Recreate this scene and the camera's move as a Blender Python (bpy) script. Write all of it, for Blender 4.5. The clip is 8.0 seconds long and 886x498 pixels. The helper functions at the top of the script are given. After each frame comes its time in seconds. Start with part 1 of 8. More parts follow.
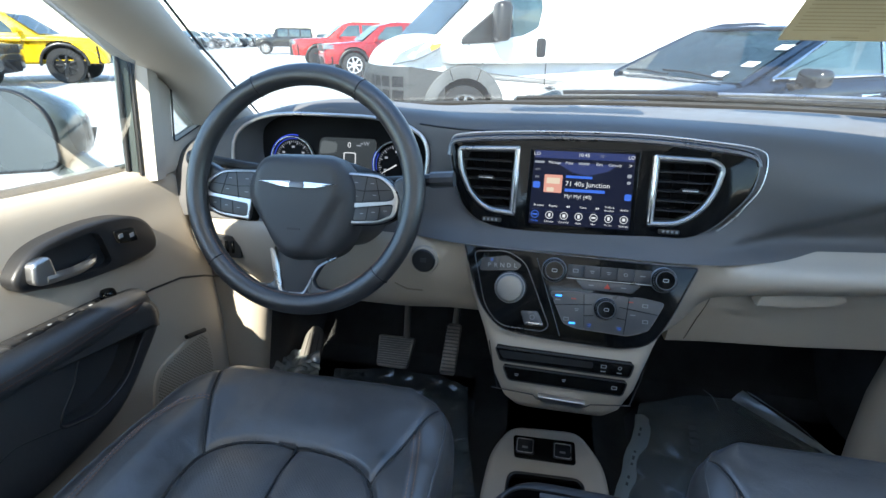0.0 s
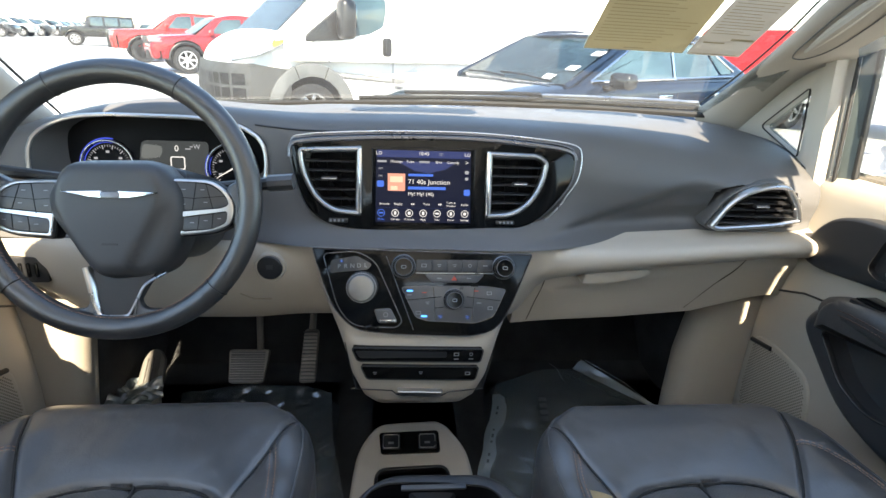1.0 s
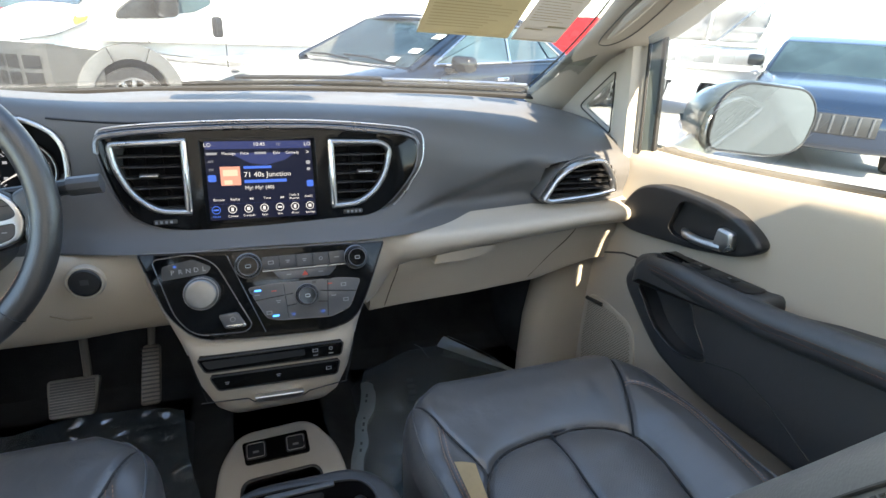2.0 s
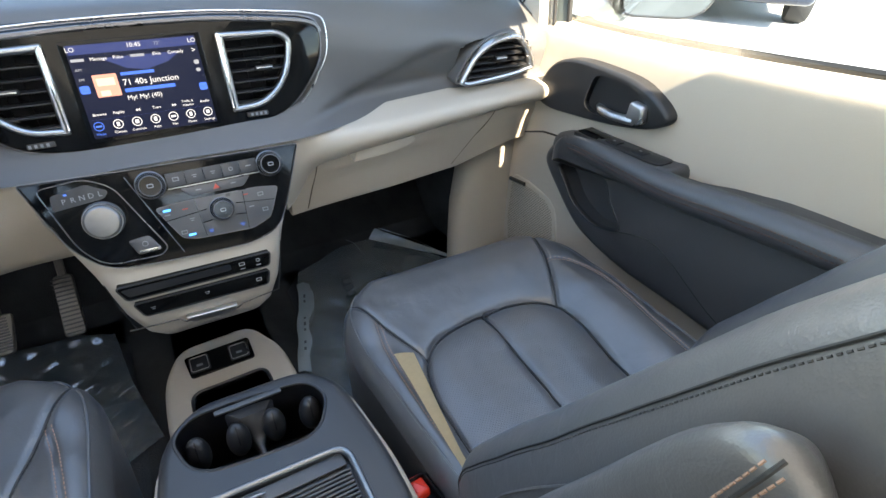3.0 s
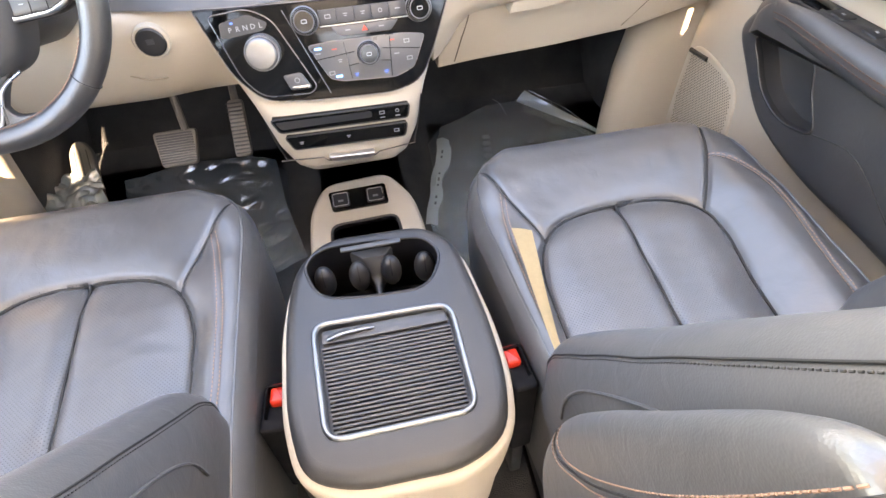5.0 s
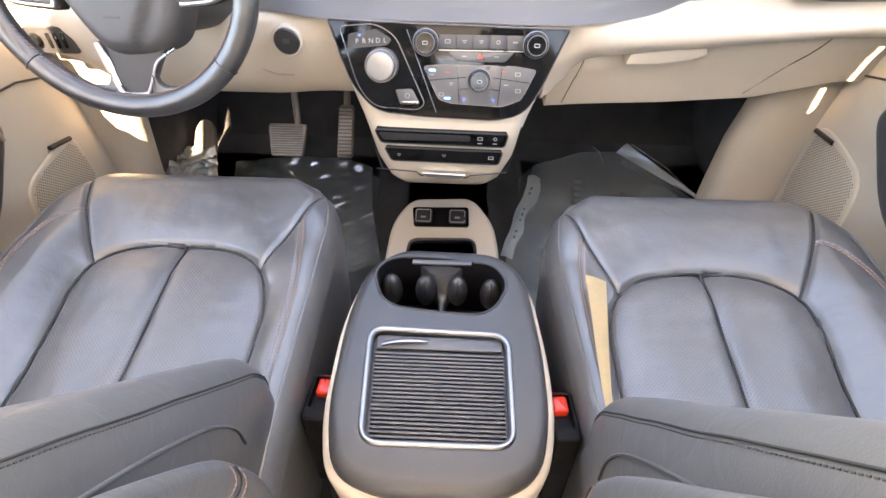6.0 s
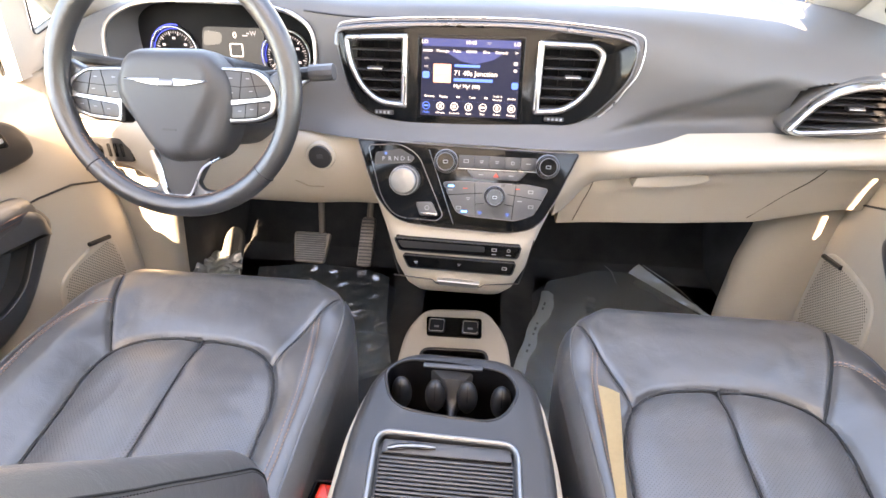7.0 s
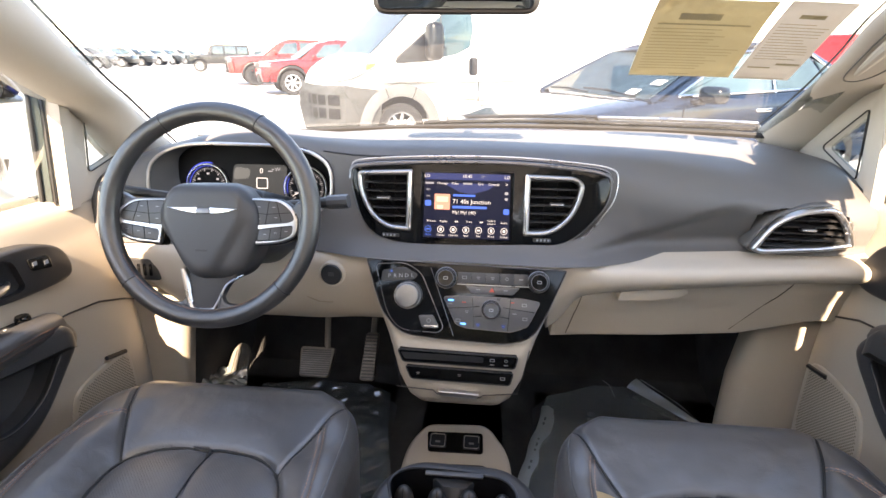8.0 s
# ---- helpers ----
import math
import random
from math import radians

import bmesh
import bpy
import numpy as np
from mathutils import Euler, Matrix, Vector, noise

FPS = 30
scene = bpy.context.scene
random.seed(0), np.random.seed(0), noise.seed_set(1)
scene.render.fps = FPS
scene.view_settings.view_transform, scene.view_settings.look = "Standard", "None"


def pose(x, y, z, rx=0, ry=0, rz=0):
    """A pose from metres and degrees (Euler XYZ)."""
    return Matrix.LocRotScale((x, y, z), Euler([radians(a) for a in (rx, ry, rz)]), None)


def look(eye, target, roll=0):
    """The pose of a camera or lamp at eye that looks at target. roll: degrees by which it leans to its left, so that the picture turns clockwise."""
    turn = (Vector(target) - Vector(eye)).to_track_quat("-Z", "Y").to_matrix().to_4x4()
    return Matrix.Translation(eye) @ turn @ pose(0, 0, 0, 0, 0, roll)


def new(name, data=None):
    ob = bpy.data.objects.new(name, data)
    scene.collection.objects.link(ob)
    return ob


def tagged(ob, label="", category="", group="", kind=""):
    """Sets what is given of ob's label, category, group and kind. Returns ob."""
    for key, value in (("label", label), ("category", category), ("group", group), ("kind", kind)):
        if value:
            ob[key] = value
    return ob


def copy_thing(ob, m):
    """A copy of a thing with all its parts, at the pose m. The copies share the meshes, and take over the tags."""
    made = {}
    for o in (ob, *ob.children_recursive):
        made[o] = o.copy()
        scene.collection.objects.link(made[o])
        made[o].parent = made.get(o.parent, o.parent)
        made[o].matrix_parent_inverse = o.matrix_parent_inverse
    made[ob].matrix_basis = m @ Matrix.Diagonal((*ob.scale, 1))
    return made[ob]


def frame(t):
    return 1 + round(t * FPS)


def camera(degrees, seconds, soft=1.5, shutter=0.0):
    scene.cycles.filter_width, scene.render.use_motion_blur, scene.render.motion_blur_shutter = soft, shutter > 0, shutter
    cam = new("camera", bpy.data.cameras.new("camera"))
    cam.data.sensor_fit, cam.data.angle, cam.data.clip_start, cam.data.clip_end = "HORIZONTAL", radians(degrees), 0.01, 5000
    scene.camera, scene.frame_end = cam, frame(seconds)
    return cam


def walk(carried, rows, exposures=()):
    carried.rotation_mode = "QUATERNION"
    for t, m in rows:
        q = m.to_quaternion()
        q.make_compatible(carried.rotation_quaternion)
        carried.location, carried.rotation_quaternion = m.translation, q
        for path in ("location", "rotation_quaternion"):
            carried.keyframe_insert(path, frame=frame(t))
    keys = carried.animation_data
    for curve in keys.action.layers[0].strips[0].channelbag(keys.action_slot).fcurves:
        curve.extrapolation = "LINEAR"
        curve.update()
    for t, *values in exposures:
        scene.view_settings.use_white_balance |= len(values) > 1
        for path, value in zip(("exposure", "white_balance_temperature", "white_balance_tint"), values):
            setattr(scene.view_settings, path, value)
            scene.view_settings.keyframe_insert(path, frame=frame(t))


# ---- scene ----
cam = camera(81.5, 8.0)
PATH = [
    (0, (-0.065, 0.054, 1.259), (-0.42, 1.87, 0.5), 0.6),
    (0.5, (-0.053, 0.054, 1.261), (-0.158, 1.903, 0.504), 1.6),
    (1, (-0.041, 0.052, 1.262), (0.131, 1.899, 0.513), 2.6),
    (1.5, (-0.029, 0.053, 1.263), (0.416, 1.858, 0.524), 3.4),
    (1.7, (-0.025, 0.054, 1.261), (0.524, 1.831, 0.526), 3.7),
    (2.8, (-0.005, 0.064, 1.285), (0.859, 1.513, 0.211), 3.1),
    (3, (-0.002, 0.067, 1.285), (0.842, 1.455, 0.119), 2.6),
    (3.5, (0.014, 0.077, 1.283), (0.759, 1.307, -0.107), 1.1),
    (4, (0.029, 0.085, 1.281), (0.608, 1.217, -0.264), -1.8),
    (4.5, (0.031, 0.084, 1.278), (0.425, 1.27, -0.284), -3.4),
    (5, (0.029, 0.081, 1.28), (0.245, 1.321, -0.275), -2.4),
    (5.2, (0.027, 0.08, 1.282), (0.175, 1.334, -0.268), -1.7),
    (6.3, (0.031, 0.066, 1.274), (-0.07, 1.495, -0.122), 0.3),
    (6.5, (0.031, 0.061, 1.271), (-0.086, 1.556, -0.052), 0.4),
    (7, (0.034, 0.042, 1.274), (-0.104, 1.692, 0.152), 0.9),
    (7.5, (0.034, 0.014, 1.285), (-0.118, 1.781, 0.362), 0.8),
    (8, (0.04, -0.032, 1.297), (-0.123, 1.832, 0.591), 0.5),
]
walk(cam, [(t, look(eye, target, roll)) for t, eye, target, roll in PATH], [(0, 2.88, 6650, 5), (0.5, 3.15, 7600, 7), (1.5, 3.27, 8100, 10), (3.0, 3.82, 8000, 10), (3.5, 4.45, 8500, 15), (4.5, 5.2, 10100, 22), (6.5, 5.05, 10300, 23), (7.5, 4.45, 9700, 23), (8.0, 3.78, 9300, 21)])

# ---- world, sun ----
SUN_EL, SUN_AZ = 40.5, 181.0          # height, and turn from straight ahead to the right
world = bpy.data.worlds.new("sky")
scene.world = world
world.use_nodes = True
wn = world.node_tree.nodes
sky = wn.new("ShaderNodeTexSky")
sky.sky_type = "NISHITA"
sky.sun_disc = False
sky.sun_elevation, sky.sun_rotation = radians(SUN_EL), radians(SUN_AZ)
sky.altitude, sky.dust_density, sky.ozone_density = 20, 0.3, 2.5
wn["Background"].inputs["Strength"].default_value = 0.15
world.node_tree.links.new(sky.outputs[0], wn["Background"].inputs[0])
sun = new("sun", bpy.data.lights.new("sun", "SUN"))
sun.data.energy, sun.data.angle, sun.data.color = 2.8, radians(0.53), (1.0, 0.95, 0.87)
to_sun = Vector((math.sin(radians(SUN_AZ)) * math.cos(radians(SUN_EL)), math.cos(radians(SUN_AZ)) * math.cos(radians(SUN_EL)), math.sin(radians(SUN_EL))))
sun.matrix_world = look(tuple(to_sun * 50), (0, 0, 0))

# ---- materials ----
def mat_base(name):
    m = bpy.data.materials.new(name)
    m.use_nodes = True
    return m, m.node_tree.nodes, m.node_tree.links, m.node_tree.nodes["Principled BSDF"]


def surface(name, colour, rough=0.5, metal=0.0, grain=400.0, bump=0.15, vary=0.12, rough_vary=0.1, stain=6.0, coat=0.0, spec=0.5, dist=0.0006, tone=None):
    """A worn surface: grain (fine relief), stains (broad drift of colour and gloss)."""
    m, n, l, b = mat_base(name)
    co = n.new("ShaderNodeTexCoord")
    fine = n.new("ShaderNodeTexNoise")
    fine.inputs["Scale"].default_value, fine.inputs["Detail"].default_value = grain, 3
    broad = n.new("ShaderNodeTexNoise")
    broad.inputs["Scale"].default_value, broad.inputs["Detail"].default_value = stain, 5
    for t in (fine, broad):
        l.new(co.outputs["Object"], t.inputs["Vector"])
    add = n.new("ShaderNodeMath")
    add.operation = "MULTIPLY_ADD"
    l.new(broad.outputs[0], add.inputs[0])
    add.inputs[1].default_value = 0.7
    part_f = n.new("ShaderNodeMath")
    part_f.operation = "MULTIPLY"
    part_f.inputs[1].default_value = 0.3
    l.new(fine.outputs[0], part_f.inputs[0])
    l.new(part_f.outputs[0], add.inputs[2])
    ramp = n.new("ShaderNodeValToRGB")
    c = Vector(colour)
    tone = Vector(tone) if tone else c
    lo, hi = c * (1 - vary), tone * (1 + vary)
    ramp.color_ramp.elements[0].position, ramp.color_ramp.elements[1].position = 0.3, 0.7
    ramp.color_ramp.elements[0].color, ramp.color_ramp.elements[1].color = (*lo, 1), (*hi, 1)
    l.new(add.outputs[0], ramp.inputs[0])
    l.new(ramp.outputs[0], b.inputs["Base Color"])
    rr = n.new("ShaderNodeMapRange")
    rr.inputs["From Min"].default_value, rr.inputs["From Max"].default_value = 0.3, 0.7
    rr.inputs["To Min"].default_value, rr.inputs["To Max"].default_value = max(0.02, rough - rough_vary), min(1, rough + rough_vary)
    l.new(broad.outputs[0], rr.inputs[0])
    l.new(rr.outputs[0], b.inputs["Roughness"])
    b.inputs["Metallic"].default_value = metal
    b.inputs["Specular IOR Level"].default_value = spec
    b.inputs["Coat Weight"].default_value = coat
    b.inputs["Coat Roughness"].default_value = 0.04
    if bump:
        bp = n.new("ShaderNodeBump")
        bp.inputs["Strength"].default_value, bp.inputs["Distance"].default_value = bump, dist
        l.new(fine.outputs[0], bp.inputs["Height"])
        l.new(bp.outputs[0], b.inputs["Normal"])
    return m


def leather(name, colour, perforated=False, rough=0.42):
    m, n, l, b = mat_base(name)
    co = n.new("ShaderNodeTexCoord")
    cell = n.new("ShaderNodeTexVoronoi")
    cell.inputs["Scale"].default_value = 700
    broad = n.new("ShaderNodeTexNoise")
    broad.inputs["Scale"].default_value, broad.inputs["Detail"].default_value = 9, 6
    crease = n.new("ShaderNodeTexNoise")
    crease.inputs["Scale"].default_value, crease.inputs["Detail"].default_value, crease.inputs["Distortion"].default_value = 38, 4, 1.2
    for t in (cell, broad, crease):
        l.new(co.outputs["Object"], t.inputs["Vector"])
    ramp = n.new("ShaderNodeValToRGB")
    c = Vector(colour)
    ramp.color_ramp.elements[0].position, ramp.color_ramp.elements[1].position = 0.3, 0.75
    ramp.color_ramp.elements[0].color, ramp.color_ramp.elements[1].color = (*(c * 0.9), 1), (*(c * 1.14), 1)
    l.new(broad.outputs[0], ramp.inputs[0])
    colour_out = ramp.outputs[0]
    rr = n.new("ShaderNodeMapRange")
    rr.inputs["From Min"].default_value, rr.inputs["From Max"].default_value = 0.3, 0.7
    rr.inputs["To Min"].default_value, rr.inputs["To Max"].default_value = rough, rough + 0.03
    l.new(broad.outputs[0], rr.inputs[0])
    l.new(rr.outputs[0], b.inputs["Roughness"])
    b.inputs["Specular IOR Level"].default_value = 0.95
    b1 = n.new("ShaderNodeBump")
    b1.inputs["Strength"].default_value, b1.inputs["Distance"].default_value = 0.24, 0.0004
    l.new(cell.outputs["Distance"], b1.inputs["Height"])
    b2 = n.new("ShaderNodeBump")
    b2.inputs["Strength"].default_value, b2.inputs["Distance"].default_value = 0.20, 0.003
    l.new(crease.outputs[0], b2.inputs["Height"])
    l.new(b1.outputs[0], b2.inputs["Normal"])
    last = b2
    if perforated:
        # rows of punched holes, about 6 mm apart
        turn = n.new("ShaderNodeMapping")
        turn.inputs["Scale"].default_value = (290, 290, 0)
        turn.inputs["Rotation"].default_value = (0, 0, radians(45))
        l.new(co.outputs["Object"], turn.inputs["Vector"])
        dots = n.new("ShaderNodeTexVoronoi")
        dots.voronoi_dimensions = "2D"
        dots.inputs["Scale"].default_value, dots.inputs["Randomness"].default_value = 1.0, 0.0
        l.new(turn.outputs[0], dots.inputs["Vector"])
        hole = n.new("ShaderNodeMapRange")
        hole.inputs["From Min"].default_value, hole.inputs["From Max"].default_value = 0.17, 0.25
        l.new(dots.outputs["Distance"], hole.inputs[0])
        mix = n.new("ShaderNodeMix")
        mix.data_type = "RGBA"
        mix.inputs[6].default_value = (*(c * 0.35), 1)
        l.new(hole.outputs[0], mix.inputs[0])
        l.new(colour_out, mix.inputs[7])
        colour_out = mix.outputs[2]
        b3 = n.new("ShaderNodeBump")
        b3.inputs["Strength"].default_value, b3.inputs["Distance"].default_value = 0.6, 0.0015
        l.new(hole.outputs[0], b3.inputs["Height"])
        l.new(b2.outputs[0], b3.inputs["Normal"])
        last = b3
    l.new(colour_out, b.inputs["Base Color"])
    l.new(last.outputs[0], b.inputs["Normal"])
    return m


def glow(name, colour, strength=1.0):
    m, n, l, b = mat_base(name)
    b.inputs["Base Color"].default_value = (0.01, 0.01, 0.01, 1)
    b.inputs["Roughness"].default_value = 0.3
    b.inputs["Specular IOR Level"].default_value = 0.08
    b.inputs["Emission Color"].default_value = (*colour, 1)
    b.inputs["Emission Strength"].default_value = strength
    return m


def clear(name, tint=(1, 1, 1), gloss=0.08, rough=0.0, haze=0.0):
    """Thin clear sheet: lets light straight through, with a plain reflection."""
    m, n, l, b = mat_base(name)
    n.remove(b)
    t, g, x, fr = n.new("ShaderNodeBsdfTransparent"), n.new("ShaderNodeBsdfGlossy"), n.new("ShaderNodeMixShader"), n.new("ShaderNodeFresnel")
    t.inputs[0].default_value = (*tint, 1)
    g.inputs["Roughness"].default_value = rough
    k = n.new("ShaderNodeMath")
    k.operation = "MULTIPLY"
    k.inputs[1].default_value = gloss / 0.04
    k.use_clamp = True
    fr.inputs[0].default_value = 1.45
    l.new(fr.outputs[0], k.inputs[0])
    l.new(k.outputs[0], x.inputs[0])
    l.new(t.outputs[0], x.inputs[1])
    l.new(g.outputs[0], x.inputs[2])
    last = x
    if haze:
        d, h = n.new("ShaderNodeBsdfDiffuse"), n.new("ShaderNodeMixShader")
        d.inputs[0].default_value = (0.55, 0.62, 0.63, 1)
        h.inputs[0].default_value = haze
        l.new(x.outputs[0], h.inputs[1])
        l.new(d.outputs[0], h.inputs[2])
        last = h
    l.new(last.outputs[0], n["Material Output"].inputs[0])
    return m


LEATHER = leather("black_leather", (0.063, 0.064, 0.066), False, 0.32)
LEATHER_P = leather("black_leather_perforated", (0.082, 0.083, 0.086), True, 0.33)
DASH = surface("grey_soft_dash", (0.082, 0.080, 0.079), 0.5, grain=900, bump=0.35, vary=0.1, stain=4)
DASH_DARK = surface("dark_dash_plastic", (0.016, 0.017, 0.019), 0.45, grain=900, bump=0.3, stain=5)
BEIGE = surface("beige_trim", (0.42, 0.368, 0.300), 0.52, grain=800, bump=0.3, vary=0.05, stain=3)
PILLAR = surface("beige_woven_pillar_trim", (0.40, 0.37, 0.325), 0.75, grain=600, bump=0.4, vary=0.06, stain=4)
BLACK_GLOSS = surface("piano_black", (0.005, 0.005, 0.005), 0.10, bump=0, rough_vary=0.03, coat=0.0, spec=0.28, vary=0.2, stain=12)
BLACK_PLASTIC = surface("black_plastic", (0.017, 0.017, 0.018), 0.4, grain=700, bump=0.25, stain=8)
GREY_PLASTIC = surface("grey_plastic", (0.05, 0.052, 0.056), 0.42, grain=700, bump=0.2, stain=8)
RIM_LEATHER = leather("black_rim_leather", (0.022, 0.023, 0.025), False, 0.36)
HUB = surface("charcoal_airbag_cover", (0.040, 0.041, 0.044), 0.48, grain=900, bump=0.35, stain=5)
GAUGE_FACE = surface("matt_gauge_face", (0.004, 0.004, 0.005), 0.6, bump=0, spec=0.12, stain=20)
SATIN_DARK = surface("dark_satin_edge", (0.16, 0.16, 0.17), 0.35, 0.8, bump=0.02, stain=15)
DOOR_LEATHER = leather("black_door_leather", (0.029, 0.029, 0.030), False, 0.42)
CONSOLE = surface("dark_grey_console", (0.030, 0.031, 0.033), 0.42, grain=900, bump=0.3, stain=5)
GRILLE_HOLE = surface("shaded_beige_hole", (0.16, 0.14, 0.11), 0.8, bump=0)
BRUSHED = surface("brushed_silver", (0.25, 0.25, 0.25), 0.42, 1.0, grain=1200, bump=0.12, vary=0.12, stain=60)
SILVER_BUTTON = surface("silver_grey_button", (0.095, 0.095, 0.098), 0.34, 0.3, grain=700, bump=0.08, stain=20)
THREAD_DARK = surface("dark_red_thread", (0.10, 0.050, 0.036), 0.7, grain=900, bump=0.2)
FILM_INK = surface("dark_film_print", (0.06, 0.07, 0.075), 0.6, bump=0)
BUTTON = surface("button_grey", (0.046, 0.046, 0.048), 0.35, grain=700, bump=0.1, stain=20)
CHROME = surface("chrome_trim", (0.78, 0.79, 0.80), 0.12, 1.0, bump=0.03, vary=0.05, rough_vary=0.05, stain=20)
SATIN = surface("satin_silver", (0.52, 0.52, 0.52), 0.33, 1.0, bump=0.05, vary=0.06, stain=15)
DULL_STEEL = surface("pedal_rubber_steel", (0.15, 0.145, 0.135), 0.42, 0.3, grain=300, bump=0.2, stain=15)
CARPET = surface("black_carpet", (0.060, 0.059, 0.058), 0.95, grain=500, bump=0.9, vary=0.4, stain=10, dist=0.003, spec=0.1)
MAT_RUBBER = surface("floor_mat", (0.055, 0.058, 0.059), 0.7, grain=260, bump=0.8, vary=0.3, stain=8, dist=0.002)
FILM = clear("clear_plastic_film", (0.88, 0.94, 0.95), 0.42, 0.14, 0.20)
FILM_DARK = clear("thin_plastic_film", (0.90, 0.94, 0.95), 0.36, 0.15, 0.13)
FILM_EDGE = clear("folded_plastic_film", (0.75, 0.78, 0.78), 0.50, 0.16, 0.55)
GLASS = clear("window_glass", (0.72, 0.765, 0.77), 0.02)
DOOR_GLASS = clear("tinted_door_glass", (0.72, 0.77, 0.77), 0.02)
PRIVACY = clear("dark_privacy_glass", (0.11, 0.12, 0.12), 0.04)
# paler teal drift in the colour stands in for reflections in the panes
TINT = surface("dark_vehicle_glass", (0.020, 0.036, 0.044), 0.05, bump=0, rough_vary=0.02, vary=0.1, stain=1.6, spec=0.6, tone=(0.075, 0.125, 0.14))
THREAD = surface("tan_thread", (0.27, 0.165, 0.12), 0.7, grain=900, bump=0.2)
THREAD_GREY = surface("grey_thread", (0.035, 0.034, 0.034), 0.7, grain=900, bump=0.2)
RED = surface("red_plastic", (0.62, 0.035, 0.02), 0.35, grain=500, bump=0.05)
WHITE_PRINT = surface("white_print", (0.24, 0.25, 0.26), 0.5, bump=0)
SCREEN_BG = glow("screen_dark_blue", (0.008, 0.011, 0.042), 0.09)
SCREEN_BLUE = glow("screen_blue", (0.05, 0.16, 0.75), 0.15)
SCREEN_DIM = glow("screen_dim_blue", (0.03, 0.045, 0.16), 0.15)
SCREEN_WHITE = glow("screen_white", (0.75, 0.78, 0.85), 0.15)
SCREEN_GREY = glow("screen_grey", (0.30, 0.33, 0.40), 0.15)
SCREEN_PINK = glow("screen_cover_pink", (0.70, 0.34, 0.28), 0.15)
SCREEN_CREAM = glow("screen_cover_cream", (0.75, 0.62, 0.50), 0.15)
GAUGE_BLUE = glow("gauge_blue", (0.03, 0.06, 0.5), 0.22)
GAUGE_GREY = glow("gauge_grey", (0.012, 0.014, 0.016), 0.5)
RED_MARK = surface("hazard_red", (0.50, 0.05, 0.03), 0.4, bump=0)
HEADLINER = surface("grey_headliner", (0.62, 0.59, 0.54), 0.9, grain=500, bump=0.4, stain=4)
PAPER_TAN = surface("tan_form_paper", (0.42, 0.375, 0.255), 0.7, grain=300, bump=0.05, vary=0.05, stain=5)
PAPER_WHITE = surface("grey_form_paper", (0.46, 0.44, 0.40), 0.7, grain=300, bump=0.05, vary=0.04, stain=5)
INK = surface("faded_ink", (0.285, 0.25, 0.16), 0.8, bump=0)
CONCRETE = surface("pale_concrete", (0.50, 0.485, 0.455), 0.9, grain=14, bump=0.2, vary=0.10, stain=0.35, dist=0.01)
TYRE = surface("tyre_rubber", (0.022, 0.022, 0.023), 0.85, grain=60, bump=0.4, stain=5)
RIM = surface("alloy_rim", (0.50, 0.50, 0.51), 0.35, 0.2, bump=0.02, stain=9)
RIM_DARK = surface("black_rim", (0.008, 0.008, 0.009), 0.35, bump=0.02, stain=9)
LAMP = surface("lamp_lens", (0.22, 0.235, 0.25), 0.14, 0.2, bump=0, coat=0.6, stain=20)
AMBER = surface("amber_lens", (0.75, 0.30, 0.03), 0.2, bump=0, stain=20)
CLAD = surface("grey_cladding", (0.115, 0.118, 0.117), 0.6, grain=120, bump=0.2, stain=3)
POLE = surface("white_pole", (0.72, 0.73, 0.74), 0.5, bump=0.02, stain=1)
SILVER_PAINT = surface("silver_paint", (0.13, 0.155, 0.148), 0.32, 0.3, bump=0, vary=0.05, coat=0.6, stain=3)
MIRROR = surface("mirror_glass", (0.22, 0.25, 0.255), 0.02, 1.0, bump=0, vary=0.02, rough_vary=0.0)
RUBBER = surface("black_rubber_seal", (0.012, 0.012, 0.012), 0.65, grain=300, bump=0.2)


def paint(name, colour, rough=0.28, metal=0.0):
    return surface(name, colour, rough, metal, grain=900, bump=0.02, vary=0.05, rough_vary=0.06, stain=1.5, coat=0.25)

# ---- modelling helpers ----
from mathutils.geometry import delaunay_2d_cdt


def part(name, bm, material, parent=None, label="", sharp=35):
    """Links a bmesh as one mesh object under a thing or a part."""
    me = bpy.data.meshes.new(name)
    bmesh.ops.recalc_face_normals(bm, faces=bm.faces)
    for f in bm.faces:
        f.smooth = True
    bm.to_mesh(me)
    bm.free()
    me.set_sharp_from_angle(angle=radians(sharp))
    me.materials.append(material)
    ob = new(name, me)
    if parent is not None:
        ob.parent = parent
        ob.matrix_parent_inverse = Matrix.Identity(4)
    if label:
        ob["label"] = label
    return ob


def thing(name, label, category, group="", kind="", at=(0, 0, 0)):
    """An empty at the base of a thing; its parts are given in the thing's own axes."""
    ob = new(name)
    ob.empty_display_size = 0.05
    ob.matrix_world = at if isinstance(at, Matrix) else Matrix.Translation(at)
    return tagged(ob, label, category, group, kind)


def M(x=0, y=0, z=0, rx=0, ry=0, rz=0):
    return pose(x, y, z, rx, ry, rz)


def face(x, y, z, lean):
    """Axes on a face that looks back at the seats and leans away at its top: x right, y up the face, z out of it."""
    return pose(x, y, z, 90 - lean, 0, 0)


